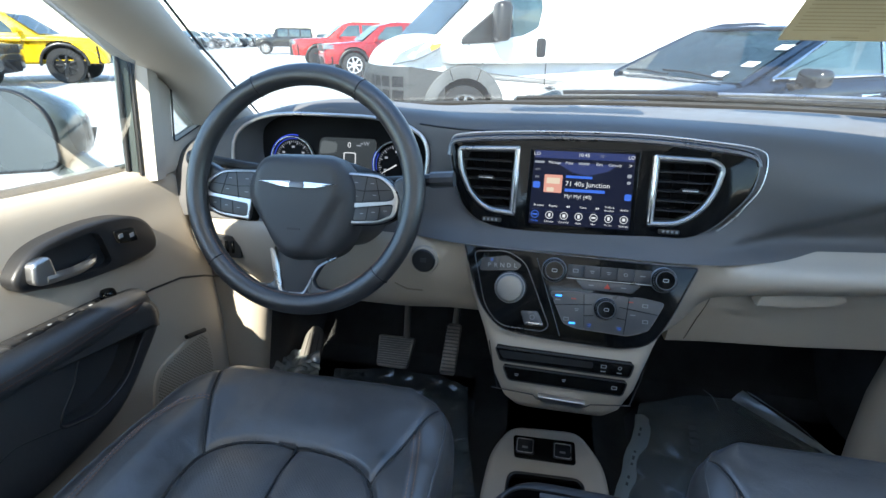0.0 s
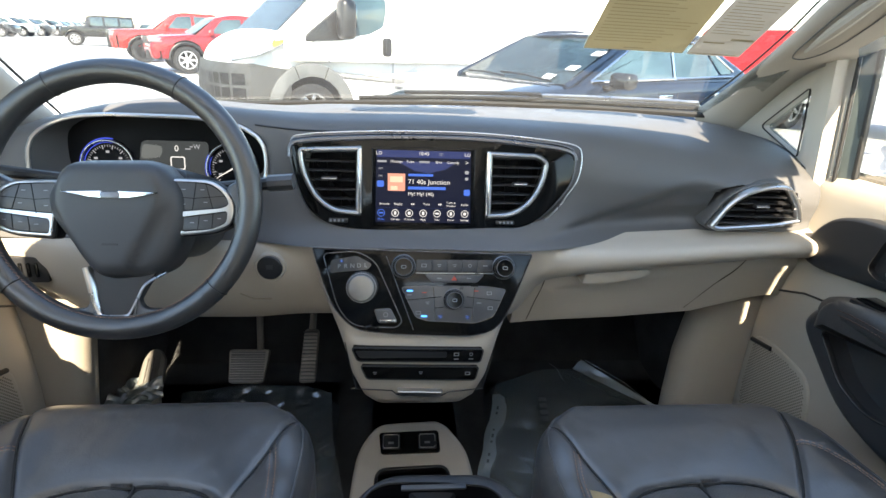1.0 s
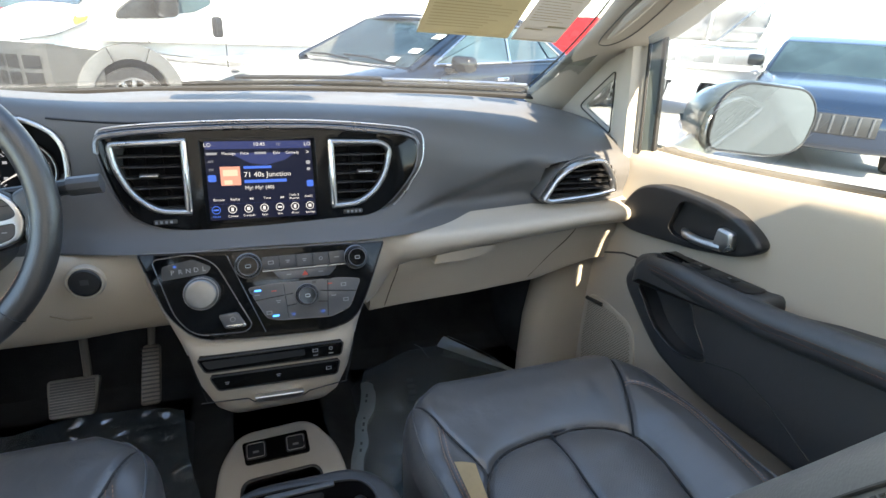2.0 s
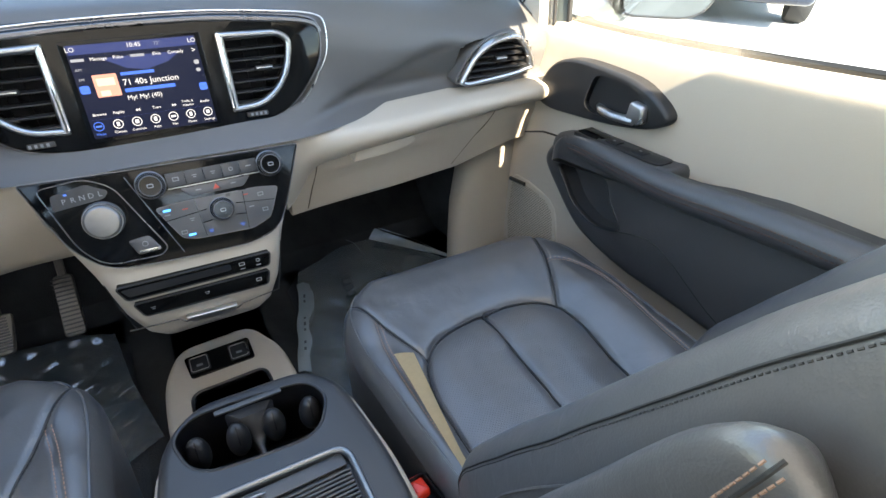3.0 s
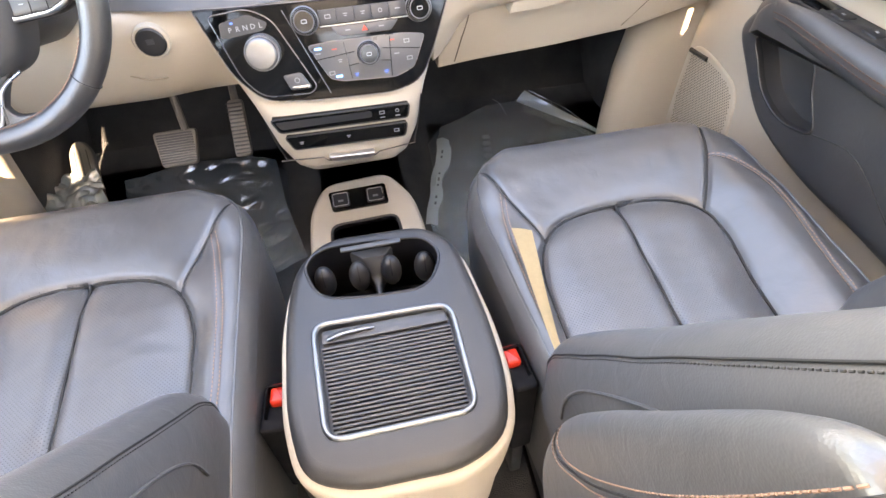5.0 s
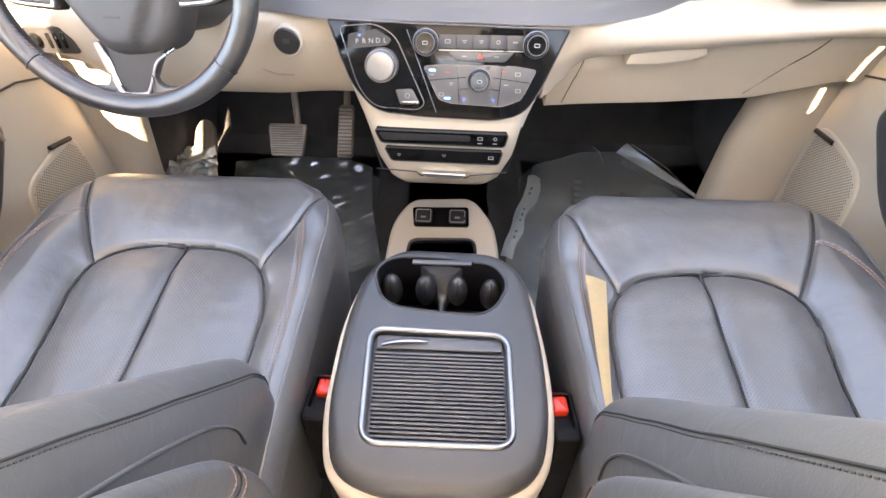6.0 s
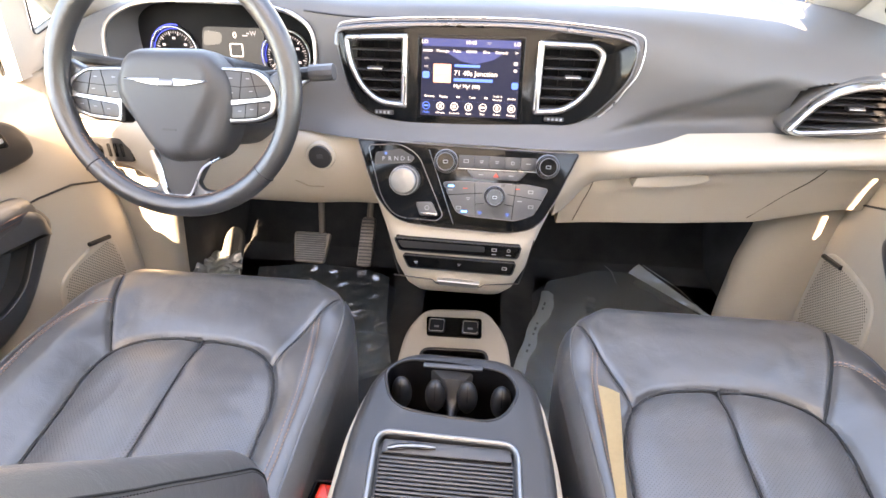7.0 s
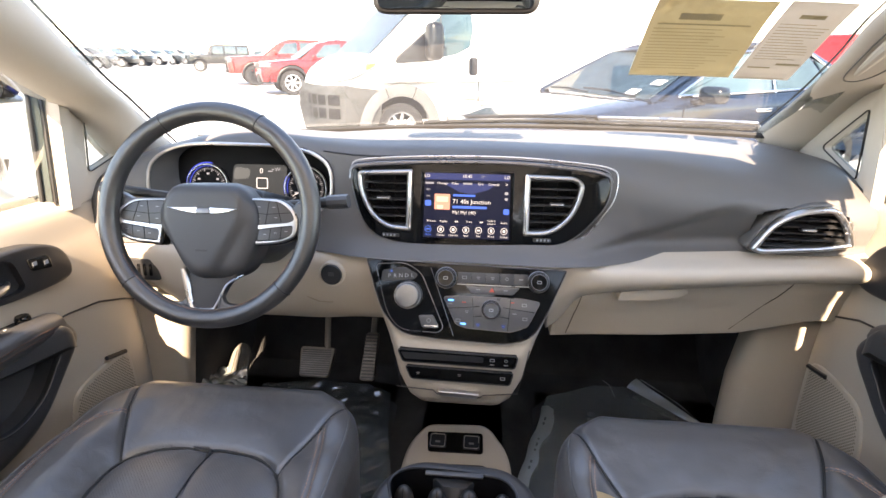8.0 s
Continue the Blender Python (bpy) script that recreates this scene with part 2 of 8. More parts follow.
def spline(pts, n=8, closed=False):
    """Catmull-Rom through the points."""
    pts = [Vector(p) for p in pts]
    k, out = len(pts), []
    for i in range(k if closed else k - 1):
        if closed:
            a, b, c, d = pts[i - 1], pts[i], pts[(i + 1) % k], pts[(i + 2) % k]
        else:
            a, b, c, d = pts[max(i - 1, 0)], pts[i], pts[i + 1], pts[min(i + 2, k - 1)]
        for j in range(n):
            t = j / n
            out.append(0.5 * ((2 * b) + (c - a) * t + (2 * a - 5 * b + 4 * c - d) * t * t + (3 * b - a - 3 * c + d) * t**3))
    if not closed:
        out.append(pts[-1])
    return out


def rounded(pts, r, seg=4):
    """A closed 2D outline with rounded corners; r one radius, or one for each corner."""
    out, k = [], len(pts)
    for i in range(k):
        a, b, c = Vector(pts[i - 1][:2]), Vector(pts[i][:2]), Vector(pts[(i + 1) % k][:2])
        ri = r[i] if isinstance(r, (list, tuple)) else r
        u, w = (a - b), (c - b)
        d = min(ri, 0.48 * u.length, 0.48 * w.length)
        p, q = b + u.normalized() * d, b + w.normalized() * d
        for j in range(seg + 1):
            t = j / seg
            out.append((1 - t) ** 2 * p + 2 * t * (1 - t) * b + t * t * q)
    return out


def inset2(pts, d):
    """The closed outline moved inwards by d."""
    k, out = len(pts), []
    area = sum(pts[i - 1][0] * pts[i][1] - pts[i][0] * pts[i - 1][1] for i in range(k))
    s = 1 if area > 0 else -1
    for i in range(k):
        a, c = Vector(pts[i - 1][:2]), Vector(pts[(i + 1) % k][:2])
        t = (c - a)
        if t.length < 1e-9:
            out.append(Vector(pts[i][:2]))
            continue
        t.normalize()
        out.append(Vector(pts[i][:2]) + Vector((-t.y, t.x)) * d * s)
    return out


def rings(bm, loops, close=True, cap0=False, cap1=False):
    """Skins rows of points, each row of the same length."""
    vs = [[bm.verts.new(p) for p in row] for row in loops]
    k = len(vs[0])
    for a, b in zip(vs, vs[1:]):
        for i in range(k if close else k - 1):
            j = (i + 1) % k
            try:
                bm.faces.new((a[i], a[j], b[j], b[i]))
            except ValueError:
                pass
    if cap0:
        bm.faces.new(vs[0][::-1])
    if cap1:
        bm.faces.new(vs[-1])
    return bm


def lift(pts, z, m=None):
    m = m or Matrix.Identity(4)
    return [m @ Vector((p[0], p[1], z)) for p in pts]


def slab(bm, pts, z0, z1, m=None, bevel=0.0, seg=3, dome=0.0):
    """A plate with the 2D outline, from z0 to z1, its top edge rounded by bevel; dome: how far its middle bulges."""
    pts = [Vector(p[:2]) for p in pts]
    loops = [lift(pts, z0, m)]
    if bevel:
        loops.append(lift(pts, z1 - bevel, m))
        for j in range(1, seg + 1):
            a = j / seg * math.pi / 2
            loops.append(lift(inset2(pts, bevel * (1 - math.cos(a))), z1 - bevel + bevel * math.sin(a), m))
    else:
        loops.append(lift(pts, z1, m))
    if dome:
        mid = sum(pts, Vector((0, 0))) / len(pts)
        last = inset2(pts, bevel)
        for f in (0.25, 0.5, 0.75):
            loops.append(lift([p.lerp(mid, f) for p in last], z1 + dome * (1 - (1 - f) ** 2), m))
    return rings(bm, loops, True, True, True)


def band(bm, outer, inner, z0, z1, m=None, bevel=0.0):
    """A frame between two outlines of the same count."""
    outer, inner = [Vector(p[:2]) for p in outer], [Vector(p[:2]) for p in inner]
    b = bevel
    loops = [lift(outer, z0, m), lift(outer, z1 - b, m)]
    if b:
        loops += [lift([p.lerp(q, 0.15) for p, q in zip(outer, inner)], z1 - 0.3 * b, m), lift([p.lerp(q, 0.35) for p, q in zip(outer, inner)], z1, m), lift([p.lerp(q, 0.65) for p, q in zip(outer, inner)], z1, m), lift([p.lerp(q, 0.85) for p, q in zip(outer, inner)], z1 - 0.3 * b, m)]
    loops += [lift(inner, z1 - b, m), lift(inner, z0, m)]
    rings(bm, loops + [loops[0]], True)
    bmesh.ops.remove_doubles(bm, verts=bm.verts, dist=1e-6)
    return bm


def within(p, poly):
    """Whether p lies inside the closed 2D outline."""
    r = False
    for a, b in zip(poly, poly[1:] + poly[:1]):
        if (a.y > p.y) != (b.y > p.y) and p.x < (b.x - a.x) * (p.y - a.y) / (b.y - a.y) + a.x:
            r = not r
    return r


def pierced(bm, outer, holes, z0, z1, m, bevel=0.0, seg=3):
    """A plate with the 2D outline, from z0 to z1, with holes through it."""
    loops = [lift(outer, z0, m)]
    for j in range(seg + 1):
        a = j / seg * math.pi / 2
        loops.append(lift(inset2(outer, bevel * (1 - math.cos(a))), z1 - bevel + bevel * math.sin(a), m))
    rings(bm, loops, True)
    flat = [inset2(outer, bevel)] + [[Vector(p[:2]) for p in q] for q in holes]
    for q in flat[1:]:
        rings(bm, [lift(q, z1, m), lift(q, z0, m)], True)
    pts, edges = [], []
    for q in flat:
        k = len(pts)
        pts += q
        edges += [(k + i, k + (i + 1) % len(q)) for i in range(len(q))]
    got, _, tris, *_ = delaunay_2d_cdt(pts, edges, [], 0, 1e-6)
    vs = [bm.verts.new(m @ Vector((p.x, p.y, z1))) for p in got]
    for t in tris:
        c = sum((got[i] for i in t), Vector((0, 0))) / len(t)
        if within(c, flat[0]) and not any(within(c, q) for q in flat[1:]):
            bm.faces.new([vs[i] for i in t])
    bmesh.ops.remove_doubles(bm, verts=bm.verts, dist=1e-6)
    return bm


def box(bm, x, y, z, sx, sy, sz, r=0.0, m=None, seg=2):
    """A box with its middle at x, y, z, its edges rounded by r."""
    got = bmesh.ops.create_cube(bm, size=1.0, matrix=(m or Matrix.Identity(4)) @ Matrix.Translation((x, y, z)) @ Matrix.Diagonal((sx, sy, sz, 1)))
    if r:
        es = list({e for v in got["verts"] for e in v.link_edges})
        bmesh.ops.bevel(bm, geom=es, offset=r, segments=seg, affect="EDGES", profile=0.5)
    return bm


def tube(bm, pts, r, seg=8, closed=False, flat=1.0):
    """A round bar along the points; r one radius or one a point."""
    pts = [Vector(p) for p in pts]
    k, loops, up = len(pts), [], None
    for i, p in enumerate(pts):
        a, b = (pts[i - 1], pts[(i + 1) % k]) if closed else (pts[max(i - 1, 0)], pts[min(i + 1, k - 1)])
        t = (b - a).normalized()
        if up is None:
            up = t.orthogonal().normalized()
        up = (up - t * up.dot(t)).normalized()
        side = t.cross(up)
        ri = r[i] if isinstance(r, (list, tuple)) else r
        loops.append([p + (up * math.cos(q) * flat + side * math.sin(q)) * ri for q in (2 * math.pi * j / seg for j in range(seg))])
    if closed:
        loops.append(loops[0])
    rings(bm, loops, True, not closed, not closed)
    if closed:
        bmesh.ops.remove_doubles(bm, verts=bm.verts, dist=1e-7)
    return bm


def lathe(bm, prof, seg=32, m=None, cap0=True, cap1=True):
    """Turns (radius, height) pairs about local z."""
    m = m or Matrix.Identity(4)
    loops = [[m @ Vector((max(r, 1e-5) * math.cos(2 * math.pi * j / seg), max(r, 1e-5) * math.sin(2 * math.pi * j / seg), h)) for j in range(seg)] for r, h in prof]
    return rings(bm, loops, True, cap0, cap1)


def even(line, step):
    """The polyline cut into pieces of equal length."""
    out, left = [line[0].copy()], step
    for a, b in zip(line, line[1:]):
        d, t = (b - a).length, 0.0
        while d - t > left:
            t += left
            out.append(a.lerp(b, t / d))
            left = step
        left -= d - t
    return out


def stitches(line, step, r, fill=0.62):
    """A row of short threads along the polyline."""
    bm = bmesh.new()
    pts = even(line, step)
    for a, b in zip(pts, pts[1:]):
        tube(bm, [a, a.lerp(b, fill)], r, 5)
    return bm


def circle(cx, cy, r, n=32, ry=None):
    return [Vector((cx + r * math.cos(2 * math.pi * i / n), cy + (ry or r) * math.sin(2 * math.pi * i / n))) for i in range(n)]


def words(name, text, size, m, material, parent, align="CENTER", thick=0.0002):
    """Lettering in the built-in font as a mesh."""
    cu = bpy.data.curves.new(name, "FONT")
    cu.body, cu.size, cu.extrude, cu.align_x, cu.align_y, cu.resolution_u = text, size, thick, align, "CENTER", 2
    tmp = bpy.data.objects.new("tmp", cu)
    me = bpy.data.meshes.new_from_object(tmp)
    bpy.data.objects.remove(tmp)
    bpy.data.curves.remove(cu)
    me.name = name
    me.transform(m)
    me.materials.clear()
    me.materials.append(material)
    ob = new(name, me)
    ob.parent = parent
    return ob


def smooth01(t):
    t = min(max(t, 0.0), 1.0)
    return t * t * (3 - 2 * t)


def near_line(p, line):
    """Distance in plan from p to a polyline."""
    best = 9.0
    for a, b in zip(line, line[1:]):
        d = b - a
        t = min(max((p - a).dot(d) / max(d.length_squared, 1e-12), 0), 1)
        best = min(best, (p - a - d * t).length)
    return best


def lerp_table(table, x):
    """Values between the rows of a table (key, value...), with smooth steps."""
    if x <= table[0][0]:
        return table[0][1]
    for (xa, va), (xb, vb) in zip(table, table[1:]):
        if x <= xb:
            t = (x - xa) / (xb - xa)
            return [tuple(p * (1 - t) + q * t for p, q in zip(u, v)) for u, v in zip(va, vb)]
    return table[-1][1]

# ---- the vehicle's shell ----
def carve(bm, *cutters):
    """bm less the cutters, one after another; all are used up."""
    for cutter in cutters:
        obs = []
        for n, b in (("a", bm), ("b", cutter)):
            bmesh.ops.recalc_face_normals(b, faces=b.faces)
            me = bpy.data.meshes.new(n)
            b.to_mesh(me)
            b.free()
            obs.append(new(n, me))
        mod = obs[0].modifiers.new("cut", "BOOLEAN")
        mod.object, mod.operation, mod.solver = obs[1], "DIFFERENCE", "EXACT"
        me = bpy.data.meshes.new_from_object(obs[0].evaluated_get(bpy.context.evaluated_depsgraph_get()))
        if not me.polygons:
            mod.solver = "FAST"
            me = bpy.data.meshes.new_from_object(obs[0].evaluated_get(bpy.context.evaluated_depsgraph_get()))
        bm = bmesh.new()
        bm.from_mesh(me)
        for o in obs:
            old = o.data
            bpy.data.objects.remove(o)
            bpy.data.meshes.remove(old)
        bpy.data.meshes.remove(me)
    return bm


FLOOR_Z = 0.36
bm = bmesh.new()
rows = []
for j in range(41):
    y = 1.55 - j * 0.07
    row = []
    for i in range(33):
        x = -0.80 + 1.6 * i / 32
        tunnel = 0.05 * smooth01((0.17 - abs(x)) / 0.05)
        rise = 0.36 * smooth01((y - 1.30) / 0.3)          # toe board
        row.append((x, y, FLOOR_Z + tunnel + rise))
    rows.append(row)
rings(bm, rows, False)
bmesh.ops.solidify(bm, geom=bm.faces[:], thickness=0.02)
tagged(part("floor", bm, CARPET), "black carpeted van floor rising to the toe board", "floor", kind="structure")

bm = bmesh.new()
box(bm, 0, 1.5, 0.68, 1.62, 0.03, 0.72, 0.004)
tagged(part("wall_front", bm, CARPET), "black carpeted bulkhead behind the dashboard", "wall", kind="structure")

# roof, curved from side to side; unseen, its edges set to steer the sun
bm = bmesh.new()
rows = []
for j in range(21):
    y = 0.52 - j * 0.101
    rows.append([(x, y, 1.53 + 0.05 * (1 - (x / 0.66) ** 2) - 0.05 * max(0, y - 0.3) ** 2 - 0.10 * smooth01((abs(x) - 0.52) / 0.14)) for x in (-0.64 + 1.28 * i / 20 for i in range(21))])
rings(bm, rows, False)
bmesh.ops.solidify(bm, geom=bm.faces[:], thickness=-0.04)
tagged(part("ceiling", bm, HEADLINER), "pale grey fabric headliner of the van", "ceiling", kind="structure")

# unseen roof opening, added to let more sky light into the cabin
bm = rings(bmesh.new(), [[(x, y, 1.56 - 0.03 * (x / 0.6) ** 2) for x in (-0.6, -0.3, 0, 0.3, 0.6)] for y in (-1.50, -1.7, -1.95)], False)
bmesh.ops.solidify(bm, geom=bm.faces[:], thickness=0.004)
tagged(part("window_6", bm, GLASS), "clear unseen roof pane, added to light the cabin", "roof window", kind="structure").visible_shadow = False

# unseen tailgate glass, its tint set to cut light from behind
bm = bmesh.new()
box(bm, 0, -1.9, 1.10, 1.3, 0.006, 0.86, 0.001)
tagged(part("window_9", bm, PRIVACY), "unseen dark privacy glass of the tailgate, cutting light from behind", "rear window", kind="structure")
# unseen wall, kept low so that light reaches the cabin
bm = bmesh.new()
box(bm, 0, -1.9, 0.52, 1.6, 0.04, 0.32, 0.01)
tagged(part("wall_rear", bm, HEADLINER), "plain unseen rear wall, kept low to light the cabin", "wall", kind="structure")

# windscreen: edge points right and left, base and header bows
WR = [(0.745, 1.26, 1.115), (0.70, 1.03, 1.245), (0.655, 0.86, 1.342), (0.60, 0.56, 1.50)]
WL = [(-0.745, 1.22, 1.085), (-0.71, 1.00, 1.205), (-0.67, 0.82, 1.315), (-0.60, 0.54, 1.50)]


def screen_at(u, v):
    """Point of the windscreen: u from left to right, v from base to header."""
    k = min(int(v * 3), 2)
    f = v * 3 - k
    a = Vector(WL[k]).lerp(Vector(WL[k + 1]), f)
    b = Vector(WR[k]).lerp(Vector(WR[k + 1]), f)
    bow = 4 * u * (1 - u)
    return a.lerp(b, u) + Vector((0, 0.235 * bow * (1 - 0.55 * v), 0.0 + 0.055 * bow * v))


bm = bmesh.new()
rings(bm, [[screen_at(i / 24, j / 12) for i in range(25)] for j in range(13)], False)
bmesh.ops.solidify(bm, geom=bm.faces[:], thickness=0.005)
windscreen = tagged(part("window_1", bm, GLASS), "clear laminated windscreen over the dashboard", "windscreen", kind="structure")
windscreen.visible_shadow = False

# A-pillars: padded trim from the dashboard to the roof, between windscreen and door glass
def pillar(side, edge, outer):
    s = 1 if side == "right" else -1
    ob = thing("pillar_" + side, "beige fabric-covered windscreen pillar", "pillar", kind="structure")
    ins, outs = spline(edge, 8), spline(outer, 8)
    rows = []
    for a, b in zip(ins, outs):
        d = b - a
        inward = Vector((-s, -0.35, -0.1)).normalized()
        row = []
        for j in range(9):
            f = j / 8
            row.append(a + d * f + inward * 0.030 * math.sin(math.pi * f) ** 0.7)
        back = [b + Vector((s * 0.05, 0.02, 0.0)), a + Vector((s * 0.05, 0.05, 0.0))]
        rows.append(row + back)
    bm = bmesh.new()
    rings(bm, rows, True, True, True)
    part("trim", bm, PILLAR, ob, sharp=50)
    if s > 0:
        lo_k, hi_k = 13, 31
        oval = []
        for q in range(40):
            c_, s_ = math.cos(2 * math.pi * q / 40), math.sin(2 * math.pi * q / 40)
            k, j = (lo_k + hi_k) / 2 + (hi_k - lo_k) / 2 * math.copysign(abs(c_) ** 0.6, c_), 4.2 + 1.5 * math.copysign(abs(s_) ** 0.7, s_)
            ka, ja = min(int(k), len(rows) - 2), int(j)
            a0, a1 = rows[ka][ja].lerp(rows[ka][ja + 1], j - ja), rows[ka + 1][ja].lerp(rows[ka + 1][ja + 1], j - ja)
            oval.append(a0.lerp(a1, k - ka) + inward * 0.0015)
        g = part("grab_handle", tube(bmesh.new(), [oval[0].lerp(oval[20], 0.12 + 0.76 * k / 12) + inward * (0.003 + 0.006 * math.sin(math.pi * k / 12)) for k in range(13)], [0.004 + 0.006 * math.sin(math.pi * k / 12) for k in range(13)], 10), PILLAR, ob, "moulded beige grab handle on the pillar")
        part("handle_joint", tube(bmesh.new(), oval, 0.0013, 5, True), CLAD, g, "dark parting line")
    # black frit strip along the glass
    bm = bmesh.new()
    tube(bm, [p + Vector((s * 0.004, 0.014, 0.006)) for p in ins], 0.0022, 6)
    part("seal", bm, RUBBER, ob, "black rubber glass seal")
    return ob


pillar("right", [(0.69, 1.331, 1.12), (0.665, 1.135, 1.213), (0.63, 0.967, 1.295), (0.60, 0.859, 1.349), (0.575, 0.71, 1.42), (0.55, 0.56, 1.49)], [(0.775, 1.232, 1.082), (0.772, 1.077, 1.222), (0.75, 0.939, 1.269), (0.735, 0.865, 1.298), (0.7, 0.739, 1.352), (0.66, 0.45, 1.47)])
pillar("left", [(-0.735, 1.20, 1.07), (-0.715, 1.10, 1.13), (-0.695, 0.985, 1.205), (-0.67, 0.89, 1.255), (-0.64, 0.74, 1.36), (-0.59, 0.54, 1.49)], [(-0.79, 1.075, 1.05), (-0.775, 1.012, 1.098), (-0.765, 0.938, 1.179), (-0.745, 0.827, 1.231), (-0.685, 0.62, 1.335), (-0.66, 0.40, 1.45)])

# footwell kick panels: a beige column by the door, black carpet behind it
def kick(side):
    s = 1 if side == "right" else -1
    rows, deep = [], []
    edge = (0.620, 0.616, 0.616, 0.632, 0.642, 0.650, 0.660) if s > 0 else (0.730, 0.716, 0.694, 0.672, 0.672, 0.680, 0.690)
    for z, e in zip((0.36, 0.47, 0.60, 0.73, 0.80, 0.88, 0.96), edge):
        rows.append([(s * (e + 0.03), 1.10, z), (s * (e + 0.004), 1.07, z), (s * e, 1.045, z), (s * (e + 0.008), 1.02, z), (s * (e + 0.03), 1.004, z), (s * min(e + 0.065, 0.786), 0.996, z), (s * min(e + 0.10, 0.795), 0.993, z), (s * 0.81, 0.985, z), (s * 0.81, 1.10, z)])
        deep.append([(s * 0.73, 1.08, z), (s * 0.71, 1.25, z), (s * 0.69, 1.5, z), (s * 0.80, 1.5, z), (s * 0.80, 1.08, z)])
    ob = thing("wall_" + side, "beige plastic kick panel beside the footwell", "kick panel", kind="structure")
    part("trim", rings(bmesh.new(), rows, True, True, True), BEIGE, ob, "", 60)
    part("carpet", rings(bmesh.new(), deep, True, True, True), CARPET, ob, "black carpeted footwell side")
    return ob


kick("right"), kick("left")


# doors
def door(side):
    s = 1 if side == "right" else -1
    x0 = 0.775 if s > 0 else -0.80
    dz = 0.0 if s > 0 else -0.035
    dy = 0.0 if s > 0 else -0.01
    num = "2" if s > 0 else "1"
    m = Matrix(((0, 0, -s, x0), (-s, 0, 0, 0), (0, 1, 0, 0), (0, 0, 0, 1)))

    def uv(pts):
        return [Vector((-s * (y + dy), z + dz)) for y, z in pts]

    def back(pts):
        # driver's side: armrest shifted back to fit the camera's view
        return pts if s > 0 else [(q[0] - 0.050 * smooth01((q[0] - 0.25) / 0.30), q[1] + 0.012 * smooth01((q[0] - 0.74) / 0.06), *q[2:]) for q in pts]

    ob = thing("door_" + num, "closed beige front door with a black armrest and silver handle", "car door", kind="structure")
    # main panel: belt rolled towards the glass, waist, foot
    bm = bmesh.new()
    rows = []
    for i in range(36):
        y = 1.01 - i * 0.045
        belt = 1.062 + dz + 0.085 * smooth01((0.95 - y) / 1.2) * 1.0
        front = smooth01((1.01 - y) / 0.05)
        prof = [(0.030, belt - 0.012), (0.012, belt), (-0.004, belt - 0.004), (-0.018, belt - 0.025), (-0.026, belt - 0.07), (-0.034, 0.95 + dz), (-0.038, 0.88 + dz), (-0.036, 0.80 + dz), (-0.040, 0.70 + dz), (-0.038, 0.58 + dz), (-0.030, 0.45), (-0.012, 0.38)]
        rows.append([(x0 + s * (w + 0.02 * (1 - front)), y + dy, z) for w, z in [(p.x, p.y) for p in spline(prof, 3)]] + [(x0 + s * 0.06, y + dy, 0.38), (x0 + s * 0.06, y + dy, belt - 0.012)])
    rings(bm, rows, True, True, True)
    part("panel", bm, BEIGE, ob, sharp=60)
    # parting line of the upper trim
    bm = bmesh.new()
    tube(bm, [(x0 - s * 0.0375, y + dy, z + dz) for y, z in ((1.0, 0.79), (0.95, 0.815), (0.88, 0.842), (0.80, 0.855), (0.70, 0.862))], 0.0022, 6)
    part("parting_line", bm, BLACK_PLASTIC, ob, "dark joint between upper and lower trim")
    # glass run and belt seal
    bm = bmesh.new()
    tube(bm, [(x0 + s * 0.030, y + dy, 1.064 + dz + 0.085 * smooth01((0.95 - y) / 1.2)) for y in [0.97 - 0.1 * k for k in range(15)]], 0.007, 6)
    part("belt_seal", bm, RUBBER, ob, "black rubber belt seal")
    # dark lower insert with the armrest
    arm = uv(back([(0.822, 0.815), (0.79, 0.868), (0.723, 0.893), (0.52, 0.900), (0.41, 0.925), (0.25, 0.945), (-0.45, 0.985), (-0.45, 0.70), (0.30, 0.692), (0.436, 0.692), (0.566, 0.688), (0.690, 0.708), (0.775, 0.765)]))
    arm = [Vector(p[:2]) for p in spline([(p.x, p.y, 0) for p in arm], 5, True)]
    pocket = uv(back([(0.772, 0.822), (0.728, 0.848), (0.650, 0.852), (0.622, 0.815), (0.585, 0.770), (0.615, 0.751), (0.66, 0.744), (0.712, 0.760), (0.750, 0.795)]))
    pocket = [Vector(p[:2]) for p in spline([(p.x, p.y, 0) for p in pocket], 5, True)]
    bm = bmesh.new()
    slab(bm, arm, 0.02, 0.082, m, 0.020, 4)
    cutter = bmesh.new()
    slab(cutter, pocket, 0.040, 0.12, m, 0.0)
    part("armrest_panel", carve(bm, cutter), DOOR_LEATHER, ob, "black leather-covered armrest panel", 40)
    bm = bmesh.new()
    band(bm, inset2(pocket, -0.001), inset2(pocket, 0.004), 0.072, 0.0835, m, 0.002)
    part("pocket_rim", bm, BLACK_PLASTIC, ob, "black rim of the map pocket")
    bm = bmesh.new()
    tube(bm, spline([m @ Vector((-s * (y + dy), z + dz, 0.0815)) for y, z in back([(0.588, 0.764), (0.55, 0.778), (0.515, 0.786), (0.47, 0.774), (0.42, 0.750), (0.37, 0.728), (0.31, 0.716), (0.2, 0.712)])], 4), 0.0011, 6)
    part("panel_crease", bm, RUBBER, ob, "dark crease across the armrest panel")
    # armrest cushion on top
    bm = bmesh.new()
    pts = back([(0.79, 0.852, 0.060), (0.72, 0.880, 0.075), (0.52, 0.892, 0.085), (0.40, 0.912, 0.090), (0.25, 0.932, 0.092), (0.0, 0.948, 0.092), (-0.45, 0.975, 0.092)])
